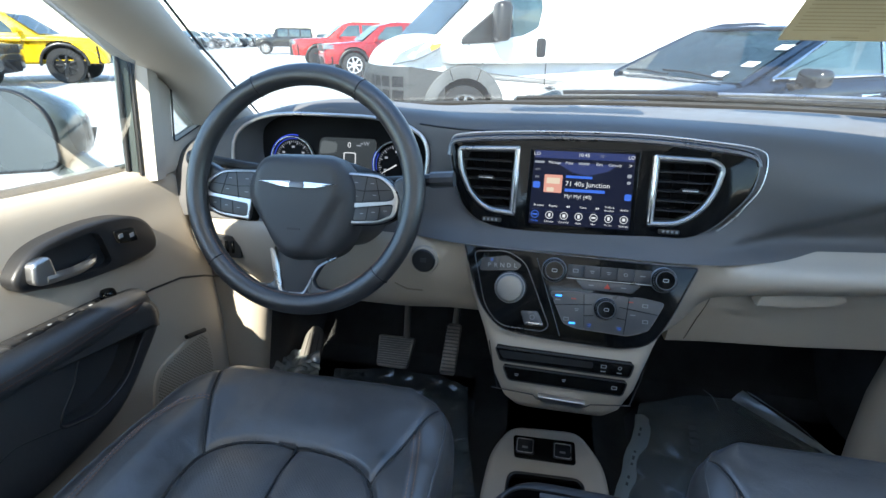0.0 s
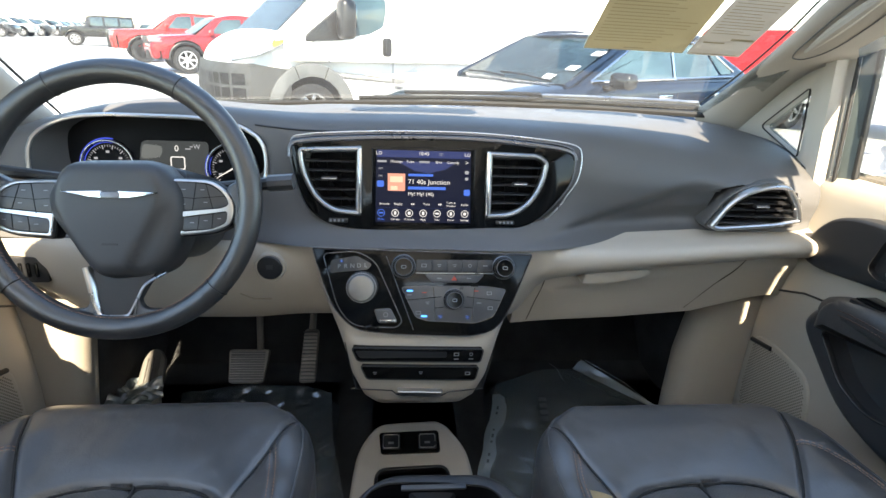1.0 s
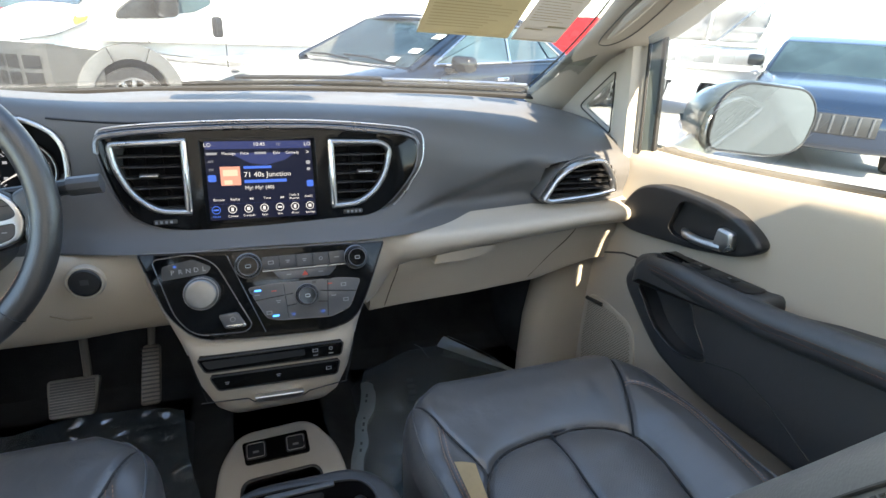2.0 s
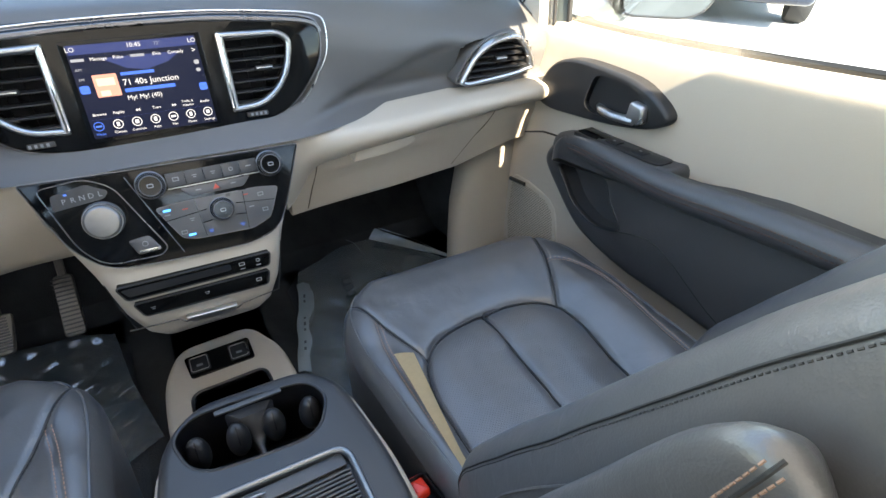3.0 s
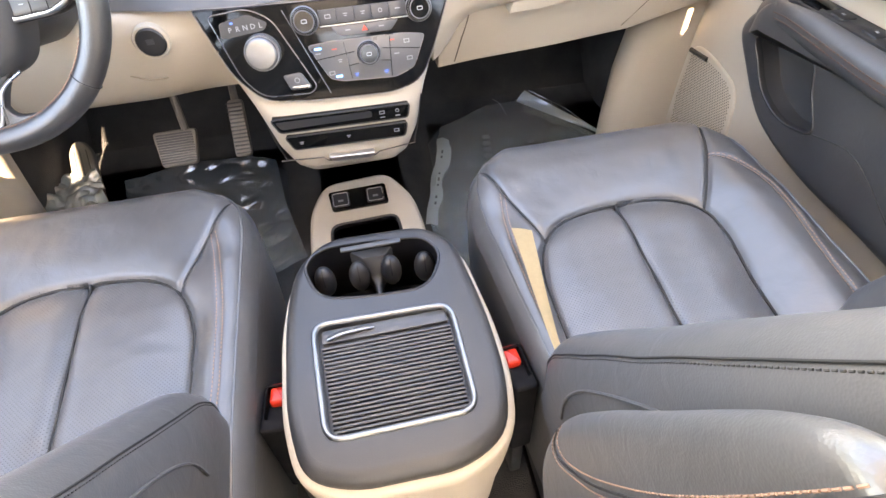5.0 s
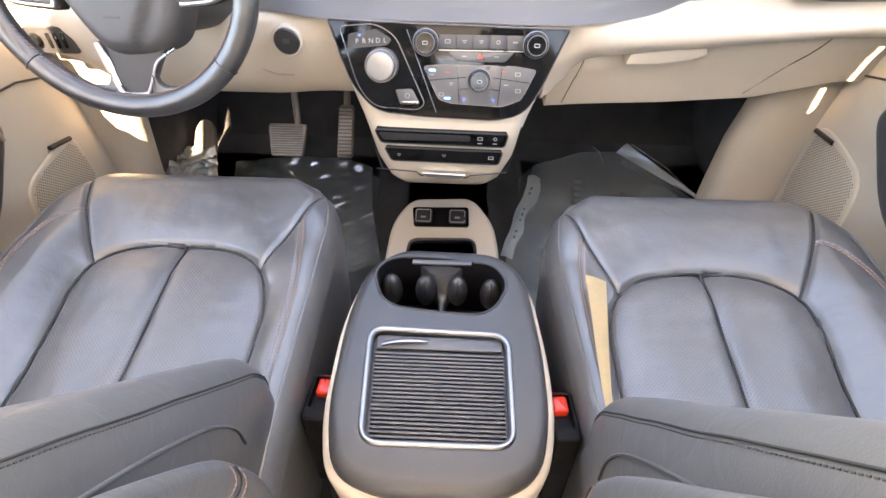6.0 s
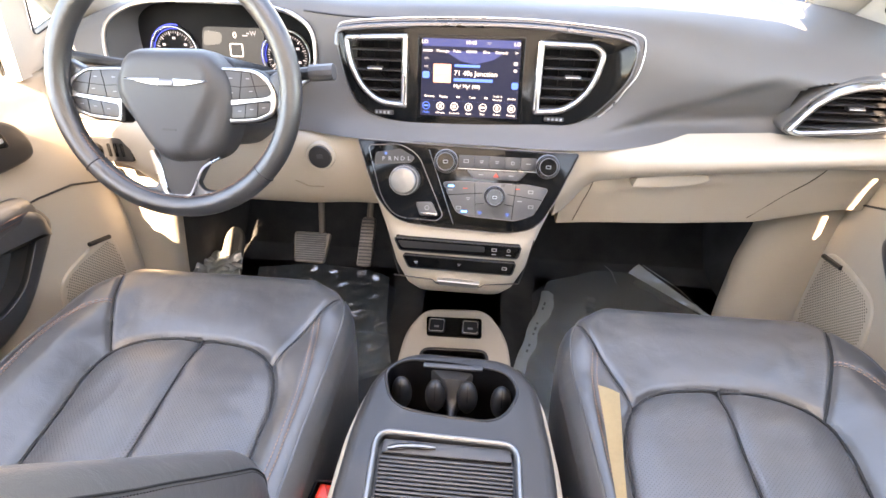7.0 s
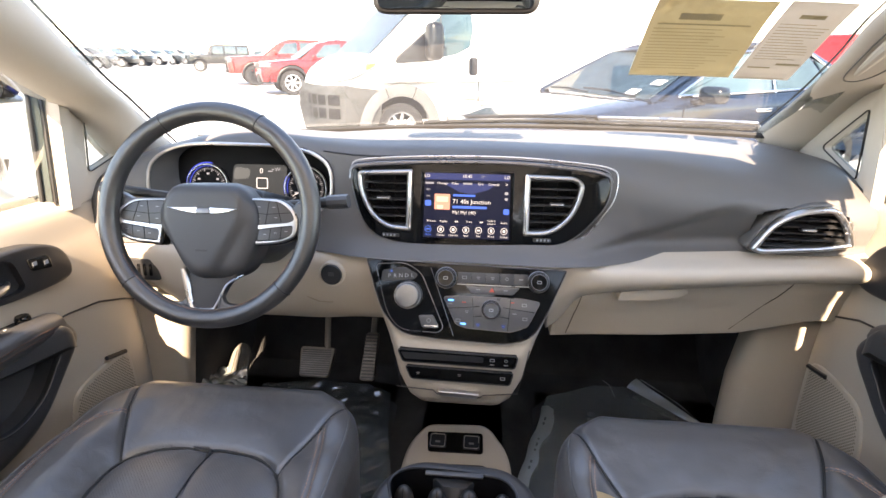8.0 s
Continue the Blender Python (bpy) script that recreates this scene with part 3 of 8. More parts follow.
    path = spline([m @ Vector((-s * (y + dy), z + dz, w)) for y, z, w in pts], 5)
    tube(bm, path, [0.012] + [0.026] * (len(path) - 1), 12)
    part("armrest", bm, DOOR_LEATHER, ob, "black leather armrest with stitched edge")
    bm = bmesh.new()
    for off in (0.0, 0.008):
        for p, q in zip(path[2:], path[3:]):
            for k in range(6):
                a, b = p.lerp(q, k / 6), p.lerp(q, (k + 0.6) / 6)
                sh = Vector((-s * 0.0255, 0, 0.006 - off))
                tube(bm, [a + sh, b + sh], 0.0009, 4)
    tagged(part("stitching", bm, THREAD_DARK, ob, "dark red stitching on the armrest"), kind="stuff")
    # switch panel
    y0, y1 = (0.790, 0.515) if s > 0 else (0.752, 0.49)
    fy, fz = (0.735, 0.903) if s > 0 else (0.690, 0.897)
    zf = lambda y: fz + dz + (fy - y) * 0.08 - 0.030 * smooth01((y - fy) / 0.06)
    out = rounded([(-s * (y0 + dy), 0.026), (-s * (y0 + dy), 0.100), (-s * (y1 + dy), 0.092), (-s * (y1 + dy), 0.026)], [0.03, 0.03, 0.02, 0.01], 5)
    tilt = Matrix.Translation((x0, 0, 0)) @ Matrix(((0, -s, 0, 0), (-s, 0, 0, 0), (0, 0, 1, 0), (0, 0, 0, 1)))
    pod = [[tilt @ Vector((p.x, p.y, zf(-s * p.x - dy) + h)) for p in inset2(out, w)] for w, h in ((0.0, -0.045), (0.0, -0.016), (0.003, -0.007), (0.008, -0.0015), (0.014, 0.0))]
    part("switch_pod", rings(bmesh.new(), pod, True, True, True), DOOR_LEATHER, ob, "rounded black pod under the window switches", 60)
    inner = inset2(rounded([(-s * (y0 - 0.045 + dy), 0.042), (-s * (y0 - 0.045 + dy), 0.088), (-s * (y1 + 0.03 + dy), 0.082), (-s * (y1 + 0.03 + dy), 0.042)], 0.010, 4), 0.0)
    pl_ = [[tilt @ Vector((p.x, p.y, zf(-s * p.x - dy) + h)) for p in inset2(inner, w)] for w, h in ((0.0, -0.004), (0.0, 0.0012), (0.0015, 0.0020))]
    part("switch_panel", rings(bmesh.new(), pl_, True, True, True), BLACK_PLASTIC, ob, "black window-switch panel", 50)
    ys = [0.66, 0.60] if s > 0 else [0.650, 0.615, 0.580, 0.550]
    for k, y in enumerate(ys):
        bm = bmesh.new()
        box(bm, x0 - s * 0.064, y + dy, zf(y) + 0.0022, 0.024, 0.026, 0.005, 0.002)
        sw = part("window_switch", bm, BLACK_PLASTIC, ob)
        bm = bmesh.new()
        box(bm, x0 - s * 0.064, y + dy, zf(y) + 0.0048, 0.004, 0.005, 0.0006)
        part("marking", bm, WHITE_PRINT, sw)
    if s > 0:
        bm = bmesh.new()
        box(bm, x0 - s * 0.064, 0.705, zf(0.705) + 0.0015, 0.036, 0.062, 0.003, 0.0012)
        part("grip_recess", bm, BLACK_GLOSS, ob)
    else:
        bm = bmesh.new()
        lathe(bm, [(0.012, 0), (0.012, 0.010), (0.010, 0.014)], 20, Matrix.Translation((x0 - s * 0.06, 0.688 + dy, zf(0.688))))
        part("mirror_knob", bm, BLACK_GLOSS, ob, "black mirror-adjuster knob")
    # handle bowl
    cup = uv([(0.905, 0.925), (0.875, 0.985), (0.82, 1.015), (0.72, 1.022), (0.64, 1.016), (0.575, 0.985), (0.60, 0.955), (0.68, 0.932), (0.78, 0.915), (0.87, 0.905)] if s > 0 else [(0.824, 0.949), (0.808, 0.989), (0.762, 1.013), (0.682, 1.023), (0.604, 1.017), (0.562, 0.990), (0.566, 0.968), (0.597, 0.956), (0.669, 0.938), (0.797, 0.928)])
    cup = [Vector(p[:2]) for p in spline([(p.x, p.y, 0) for p in cup], 5, True)]
    bm = bmesh.new()
    slab(bm, cup, 0.015, 0.054, m, 0.007, 4)
    cutter = bmesh.new()
    hy, hz = (0.0, 0.0) if s > 0 else (-0.038, 0.014)
    shift = lambda pts: [(q[0] + hy, q[1] + hz, *q[2:]) for q in pts]
    well = uv([(0.764, 0.945), (0.748, 1.008), (0.645, 1.006), (0.615, 0.982), (0.634, 0.948), (0.740, 0.936)] if s > 0 else [(0.718, 0.950), (0.706, 1.008), (0.615, 1.010), (0.578, 0.994), (0.586, 0.966), (0.700, 0.946)])
    slab(cutter, rounded(well, 0.018, 5), 0.0415, 0.09, m)
    part("handle_bowl", carve(bm, cutter), BLACK_PLASTIC, ob, "black bowl round the door handle")
    bm = bmesh.new()
    path = spline([m @ Vector((-s * (y + dy), z + dz, w)) for y, z, w in shift([(0.735, 0.950, 0.040), (0.718, 0.949, 0.050), (0.685, 0.951, 0.058), (0.650, 0.957, 0.062), (0.632, 0.960, 0.062)])], 5)
    tube(bm, path, [0.0055] * 4 + [0.0070] * (len(path) - 4), 10, flat=1.2)
    lev = part("door_handle", bm, SATIN, ob, "silver pull lever")
    bm = bmesh.new()
    q = uv(shift([(0.650, 0.954), (0.646, 0.992), (0.618, 0.990), (0.612, 0.962), (0.626, 0.953)]))
    slab(bm, rounded(q, 0.007), 0.054, 0.068, m, 0.005)
    part("lever_end", bm, SATIN, lev)
    if s < 0:
        bm = bmesh.new()
        q = uv([(0.778, 0.964), (0.774, 0.990), (0.730, 0.998), (0.734, 0.974)])
        slab(bm, rounded(q, 0.006), 0.052, 0.057, m, 0.002)
        lock = part("lock_switch", bm, BLACK_GLOSS, ob, "gloss black lock switches")
        for y, z in ((0.765, 0.979), (0.742, 0.985)):
            part("marking", box(bmesh.new(), -s * (y + dy), z + dz, 0.0574, 0.009, 0.007, 0.0006, 0, m), WHITE_PRINT, lock)
    # speaker grille
    gs = 0.0 if s > 0 else -0.042
    g = uv([(y + gs, z) for y, z in ((0.965, 0.705), (0.90, 0.712), (0.80, 0.70), (0.775, 0.62), (0.775, 0.50), (0.95, 0.50), (0.968, 0.60))])
    g = rounded(g, 0.035, 5)
    bm = bmesh.new()
    slab(bm, g, 0.034, 0.0445, m, 0.004)
    grille = part("speaker_grille", bm, BEIGE, ob, "beige perforated speaker grille")
    bm = bmesh.new()
    gx = [p.x for p in g]
    gy = [p.y for p in g]
    pitch, holes = 0.0066, []
    r = 0
    y = min(gy)
    while y < max(gy):
        x = min(gx) + (r % 2) * pitch / 2
        while x < max(gx):
            inside = False
            for a, b in zip(g, g[1:] + g[:1]):
                if (a.y > y) != (b.y > y) and x < (b.x - a.x) * (y - a.y) / (b.y - a.y) + a.x:
                    inside = not inside
            if inside and near_line(Vector((x, y)), g + g[:1]) > 0.010:
                holes.append((x, y))
            x += pitch
        y += pitch * 0.62
        r += 1
    # flat discs on the grille; their darker beige gives the holes' shade
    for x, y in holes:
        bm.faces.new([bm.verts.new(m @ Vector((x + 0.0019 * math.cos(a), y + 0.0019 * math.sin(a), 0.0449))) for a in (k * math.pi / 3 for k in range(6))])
    tagged(part("grille_holes", bm, GRILLE_HOLE, grille, "flat discs coloured as shaded grille holes"), kind="stuff")
    bm = bmesh.new()
    q = uv([(0.962, 0.690), (0.905, 0.700)] if s > 0 else [(0.908, 0.705), (0.853, 0.721)])
    tube(bm, [m @ Vector((p.x, p.y, 0.046)) for p in q], 0.005, 8)
    part("grille_badge", bm, BLACK_PLASTIC, ob)
    return ob


door("right"), door("left")

# unseen roof rails, stepped in width to cut the sun patches to shape
for s in (1, -1):
    bm = bmesh.new()
    for rail_y, wide in (((0.52, 0.3, 0.25 if s > 0 else 0.19), 0.0), ((0.245 if s > 0 else 0.185, 0.1, 0.02 if s > 0 else -0.13), 0.052 if s > 0 else 0.042), ((0.015 if s > 0 else -0.135, -0.2, -0.5, -0.9, -1.4, -1.9), 0.10)):
        rings(bm, [[(s * 0.55, y, 1.575), (s * 0.575, y, 1.50), (s * (0.61 + 0.5 * wide), y, 1.475), (s * (0.640 + wide), y, 1.48 - 0.3 * wide), (s * (0.649 + wide), y, 1.52), (s * 0.62, y, 1.585)] for y in rail_y], True, True, True)
    tagged(part("sun_edge_rail_" + ("right" if s > 0 else "left"), bm, HEADLINER), "pale unseen roof rail, stepped to shape the sun patches", "roof rail", kind="structure")

for side in (1, -1):
    s = side
    x0, dz, dy = (0.775, 0.0, 0.0) if s > 0 else (-0.80, -0.024, -0.080)
    # triangular quarter light with its surround
    m = Matrix(((0, 0, -s, x0), (-s, 0, 0, 0), (0, 1, 0, 0), (0, 0, 0, 1)))
    tri = rounded([Vector((-s * (y + dy), z + dz)) for y, z in (((1.150, 1.118), (1.036, 1.210), (1.018, 1.074)) if s > 0 else ((1.145, 1.118), (1.042, 1.198), (1.022, 1.088)))], [0.018, 0.01, 0.012], 5)
    outer = rounded([Vector((-s * (y + dy), z + dz)) for y, z in ((1.28, 1.06), (0.985, 1.30), (0.955, 1.03))], [0.018, 0.01, 0.012], 5)
    ob = thing("window_" + ("2" if s > 0 else "3"), "small triangular quarter light in a beige surround", "quarter window", kind="structure")
    bm = bmesh.new()
    band(bm, outer, tri, 0.0, 0.024, m, 0.004)
    part("surround", bm, PILLAR, ob)
    bm = bmesh.new()
    band(bm, inset2(tri, -0.0004), inset2(tri, 0.0012), 0.0215, 0.0248, m, 0.0004)
    part("seal", bm, RUBBER, ob, "black rubber seal")
    bm = bmesh.new()
    slab(bm, tri, 0.004, 0.007, m)
    part("pane", bm, GLASS, ob, "clear glass pane").visible_shadow = False
    # upright post behind it
    bm = bmesh.new()
    lo, hi = Vector((x0, 0.965 + dy, 1.03 + dz)), Vector((x0 - s * 0.015, 0.985 + dy, 1.29 + dz))
    rings(bm, [[p + Vector((-s * 0.028, 0.012, 0)), p + Vector((-s * 0.028, -0.012, 0)), p + Vector((-s * 0.010, -0.022, 0)), p + Vector((s * 0.03, -0.022, 0)), p + Vector((s * 0.03, 0.012, 0))] for p in (lo, hi)], True, True, True)
    part("post", bm, PILLAR, ob)
    bm = bmesh.new()
    over = [hi + Vector((0.0, -0.16, 0.09)), Vector((s * 0.69, 0.55, 1.44)), Vector((s * 0.645, 0.2, 1.495)), Vector((s * 0.645, -0.6, 1.50))]
    e, f = (-0.066, -0.037) if s > 0 else (-0.042, -0.027)
    tube(bm, [lo + Vector((s * 0.006, e, 0)), hi + Vector((s * 0.004, e, 0))] + over, 0.0055 if s > 0 else 0.004, 8)
    part("door_frame_seal", bm, RUBBER, ob, "black rubber door-frame seal")
    bm = bmesh.new()
    tube(bm, [lo + Vector((-s * 0.008, f, 0)), hi + Vector((-s * 0.008, f, 0))], 0.0035 if s > 0 else 0.0026, 8)
    part("inner_seal", bm, RUBBER, ob, "thin black inner seal")
    bm = bmesh.new()
    rings(bm, [[p + Vector((s * a_, b_, 0)) for a_, b_ in ((-0.004, f - 0.002), (0.002, e + 0.004), (0.016, e + 0.004), (0.016, f - 0.002))] for p in (lo, hi)], True, True, True)
    part("glass_channel", bm, SILVER_PAINT, ob, "silver painted window frame")
    # B-pillar and sill, out of sight behind; walls kept low to admit light
    bm = bmesh.new()
    box(bm, s * 0.78, -1.15, 0.50, 0.06, 1.5, 0.28, 0.02)
    box(bm, s * 0.755, -0.49, 0.80, 0.07, 0.13, 0.60, 0.02)
    for py in (-0.48, -1.25, -1.86):
        rings(bm, [[(s * (0.80 - 0.36 * (z - 1.04) + dx), py + d, z) for dx, d in ((-0.05, -0.06), (-0.05, 0.06), (0.01, 0.06), (0.01, -0.06))] for z in (1.04, 1.54)], True, True, True)
    tagged(part("wall_" + ("right_rear" if s > 0 else "left_rear"), bm, HEADLINER), "unseen sill and posts, kept low to light the cabin", "wall", kind="structure")
    # door glass
    bm = bmesh.new()
    ys = [0.915 if s > 0 else 0.935, 0.75, 0.5, 0.2, -0.1, -0.42]
    rings(bm, [[(s * ((0.80 if s > 0 else 0.82) - 0.16 * v), y + dy, 1.05 + dz + v * 0.45) for y in ys] for v in (0, 0.33, 0.66, 1.0)], False)
    bmesh.ops.solidify(bm, geom=bm.faces[:], thickness=0.004)
    tagged(part("window_" + ("4" if s > 0 else "5"), bm, DOOR_GLASS), "lightly tinted front door window", "door window", kind="structure").visible_shadow = False
    # unseen rear side glass, its tint set to darken light from behind
    bm = rings(bmesh.new(), [[(s * (0.79 - 0.15 * v), y, 0.66 + v * 0.82) for y in (-0.54, -1.0, -1.86)] for v in (0, 0.5, 1.0)], False)
    bmesh.ops.solidify(bm, geom=bm.faces[:], thickness=0.004)
    tagged(part("window_" + ("7" if s > 0 else "8"), bm, PRIVACY), "unseen dark privacy glass beside the rear seats, cutting light from behind", "side window", kind="structure")

def flow_table(table, x):
    """Values between the rows of a table, along smooth curves through all rows."""
    k = next((i for i in range(len(table) - 1) if x <= table[i + 1][0]), len(table) - 2)
    t = min(max((x - table[k][0]) / (table[k + 1][0] - table[k][0]), 0.0), 1.0)
    w = table[k + 1][0] - table[k][0]

    def slope(i, u, c):
        a, b = max(i - 1, 0), min(i + 1, len(table) - 1)
        return (table[b][1][u][c] - table[a][1][u][c]) / (table[b][0] - table[a][0])
    out = []
    for u in range(len(table[k][1])):
        out.append(tuple((2 * t**3 - 3 * t**2 + 1) * table[k][1][u][c] + (t**3 - 2 * t**2 + t) * w * slope(k, u, c) + (3 * t**2 - 2 * t**3) * table[k + 1][1][u][c] + (t**3 - t**2) * w * slope(k + 1, u, c) for c in (0, 1)))
    return out


# ---- dashboard ----
dash = thing("dashboard", "grey and beige dashboard with a dark touch screen and chrome-ringed vents", "dashboard")
STATIONS = [
    (-0.78, [(1.14, 1.06), (1.10, 1.068), (1.05, 1.068), (1.0, 1.060), (0.96, 1.045), (0.94, 1.02), (0.93, 0.985), (0.92, 0.95), (0.92, 0.925)]),
    (-0.66, [(1.26, 1.075), (1.17, 1.095), (1.09, 1.108), (1.02, 1.108), (0.98, 1.095), (0.96, 1.065), (0.945, 1.015), (0.93, 0.965), (0.915, 0.925)]),
    (-0.47, [(1.40, 1.085), (1.27, 1.105), (1.13, 1.135), (1.03, 1.148), (0.985, 1.138), (0.965, 1.10), (0.955, 1.03), (0.94, 0.97), (0.915, 0.925)]),
    (-0.30, [(1.44, 1.095), (1.28, 1.112), (1.13, 1.130), (1.02, 1.134), (0.98, 1.120), (0.962, 1.08), (0.95, 1.02), (0.935, 0.965), (0.91, 0.925)]),
    (-0.20, [(1.45, 1.10), (1.27, 1.118), (1.10, 1.130), (1.01, 1.128), (0.975, 1.113), (0.958, 1.075), (0.945, 1.02), (0.918, 0.958), (0.884, 0.926)]),
    (0.0, [(1.46, 1.10), (1.27, 1.122), (1.10, 1.134), (1.01, 1.130), (0.975, 1.115), (0.957, 1.08), (0.942, 1.02), (0.914, 0.958), (0.880, 0.925)]),
    (0.22, [(1.45, 1.105), (1.26, 1.124), (1.10, 1.132), (1.01, 1.125), (0.97, 1.105), (0.95, 1.07), (0.936, 1.01), (0.912, 0.957), (0.882, 0.924)]),
    (0.38, [(1.42, 1.11), (1.24, 1.126), (1.08, 1.128), (0.99, 1.112), (0.945, 1.08), (0.925, 1.04), (0.925, 0.995), (0.935, 0.96), (0.918, 0.934)]),
    (0.55, [(1.36, 1.113), (1.20, 1.124), (1.07, 1.116), (0.985, 1.092), (0.94, 1.062), (0.922, 1.035), (0.935, 1.0), (0.945, 0.97), (0.925, 0.947)]),
    (0.68, [(1.28, 1.108), (1.16, 1.112), (1.06, 1.098), (0.98, 1.072), (0.93, 1.045), (0.912, 1.02), (0.915, 0.99), (0.92, 0.97), (0.915, 0.955)]),
    (0.77, [(1.16, 1.09), (1.10, 1.09), (1.04, 1.078), (0.98, 1.055), (0.945, 1.03), (0.935, 1.005), (0.935, 0.985), (0.935, 0.97), (0.93, 0.957)]),
]
CLU = (-0.465, 1.052, 0.196, 0.074)      # instrument opening: middle, half width, half height


def dash_row(x):
    prof = spline([(y, z, 0) for y, z in flow_table(STATIONS, x)], 11)
    row = []
    for p in prof:
        y, z = p.x, p.y
        if y < 1.0:
            q = (abs((x - CLU[0]) / CLU[2]) ** 3 + abs((z - CLU[1]) / CLU[3]) ** 3) ** (1 / 3)
            y += 0.085 * smooth01((1.0 - q) / 0.14)
            # hollows behind the vents and the screen
            q = (abs((x - 0.02) / 0.228) ** 4 + abs((z - 1.029) / 0.072) ** 4) ** 0.25
            y += 0.060 * smooth01((1.0 - q) / 0.10)
            q = (abs((x - 0.617) / 0.080) ** 3 + abs((z - 1.003) / 0.038) ** 3) ** (1 / 3)
            y += 0.050 * smooth01((1.0 - q) / 0.15)
        # crease that rises from the display towards the end vent
        zc = 0.926 + 0.125 * smooth01((x - 0.08) / 0.50) + 0.10 * max(0, x - 0.40)
        if y < 1.0 and x > 0.10:
            y += 0.016 * smooth01((x - 0.10) / 0.08) * smooth01((0.56 - x) / 0.12) * smooth01((zc - z) / 0.030) * smooth01((z - 0.925) / 0.03)
        row.append((x, y, z))
    return row + [(x, 1.02, 0.90), (x, 1.40, 0.95)]


bm = bmesh.new()
cols = [-0.78 + 1.55 * i / 180 for i in range(181)]
rings(bm, [dash_row(x) for x in cols], True, True, True)
part("dash_pad", bm, DASH, dash, "dark grey soft-grained dash pad", 60)

# silver line along the pad's near edge
bm = bmesh.new()
for a, b in ((-0.29, 0.30),):
    pts = []
    for i in range(40):
        x = a + (b - a) * i / 39
        st = flow_table(STATIONS, x)
        pts.append((x, st[4][0] - 0.004, st[4][1] - 0.004 - 0.02 * smooth01((x - 0.2) / 0.07)))
    tube(bm, pts, 0.0018, 6)
part("pad_line", bm, BLACK_PLASTIC, dash, "dark joint along the dash pad")

# black strip at the windscreen's foot
for s in (-1, 1):
    bm = bmesh.new()
    pts = [screen_at(0.03 + 0.94 * i / 30, 0.012) + Vector((0, -0.008, 0.004)) for i in range(31)]
    tube(bm, pts[:16] if s < 0 else pts[15:], 0.007, 6)
    part("screen_foot_seal", bm, RUBBER, dash, "black rubber strip along the windscreen's foot")

# instruments
ins = M(CLU[0], 1.032, CLU[1], 78)
bm = bmesh.new()
clo = [Vector((CLU[2] * 0.99 * math.copysign(abs(math.cos(a)) ** 0.667, math.cos(a)), CLU[3] * 0.99 * math.copysign(abs(math.sin(a)) ** 0.667, math.sin(a)))) for a in (2 * math.pi * k / 64 for k in range(64))]
ring3 = []
for p in clo:
    x, z = CLU[0] + p.x, CLU[1] + p.y
    prof = spline([(y, zz, 0) for y, zz in flow_table(STATIONS, x)], 7)
    y = min(prof[14:], key=lambda q: abs(q.y - z)).x
    ring3.append((x, y - 0.002, z))
tube(bm, ring3, 0.0036, 8, True)
part("instrument_trim", bm, SATIN, dash, "satin trim round the instruments")
bm = bmesh.new()
slab(bm, [p * 0.94 for p in clo], -0.004, 0.002, ins)
cluster = part("instrument_panel", bm, GAUGE_FACE, dash, "black instrument panel")
ins = ins @ M(0, -0.020, 0)
for dx, r, lit in ((-0.105, 0.047, (78, 205)), (0.115, 0.047, (150, 196))):
    bm = bmesh.new()
    band(bm, circle(dx, -0.008, r, 40), circle(dx, -0.008, r - 0.0026, 40), 0.002, 0.010, ins, 0.001)
    dial = part("dial_ring", bm, SATIN, cluster, "satin dial ring")
    for ra, wd in ((r + 0.0026, 0.0017), (r - 0.0048, 0.0008)):
        arc = [radians(lit[0] + (lit[1] - lit[0]) * k / 24) for k in range(25)]
        part("dial_light", tube(bmesh.new(), [ins @ Vector((dx + ra * math.cos(a), -0.008 + ra * math.sin(a), 0.003)) for a in arc], wd, 6, flat=0.5), GAUGE_BLUE, dial, "blue lit arc of the dial")
    bm = bmesh.new()
    for k in range(37):
        a = radians(220 - k * 260 / 36)
        u = Vector((math.cos(a), math.sin(a)))
        p, q = Vector((dx, -0.008)) + u * (r - (0.013 if k % 4 else 0.016)), Vector((dx, -0.008)) + u * (r - 0.009)
        tube(bm, [ins @ Vector((p.x, p.y, 0.003)), ins @ Vector((q.x, q.y, 0.003))], 0.0005 if k % 4 else 0.0009, 4)
    tagged(part("dial_ticks", bm, SCREEN_GREY, dial), kind="stuff")
    for k in range(5):
        a = radians(205 - k * 57)
        part("dial_mark", box(bmesh.new(), dx + (r - 0.0215) * math.cos(a), -0.008 + (r - 0.0215) * math.sin(a), 0.003, 0.006, 0.0042, 0.0006, 0, ins), SCREEN_GREY, dial)
    part("needle", tube(bmesh.new(), [ins @ Vector((dx, -0.008, 0.005)), ins @ Vector((dx - 0.030, -0.026, 0.005))], [0.0016, 0.0006], 6), SCREEN_WHITE, dial, "white dial needle")
bm = bmesh.new()
slab(bm, rounded([(-0.055, -0.035), (0.066, -0.035), (0.074, 0.040), (-0.046, 0.040)], 0.012), 0.002, 0.0035, ins)
part("driver_display", bm, GAUGE_GREY, cluster, "grey lit driver display")
bm = bmesh.new()
band(bm, rounded([(0.004, -0.012), (0.03, -0.012), (0.03, 0.012), (0.004, 0.012)], 0.004), rounded([(0.006, -0.010), (0.028, -0.010), (0.028, 0.010), (0.006, 0.010)], 0.003), 0.0036, 0.0042, ins)
part("gear_box_mark", bm, SCREEN_WHITE, cluster)
words("speed_digit", "0", 0.016, ins @ M(0.016, 0.026, 0.0040), SCREEN_WHITE, cluster)
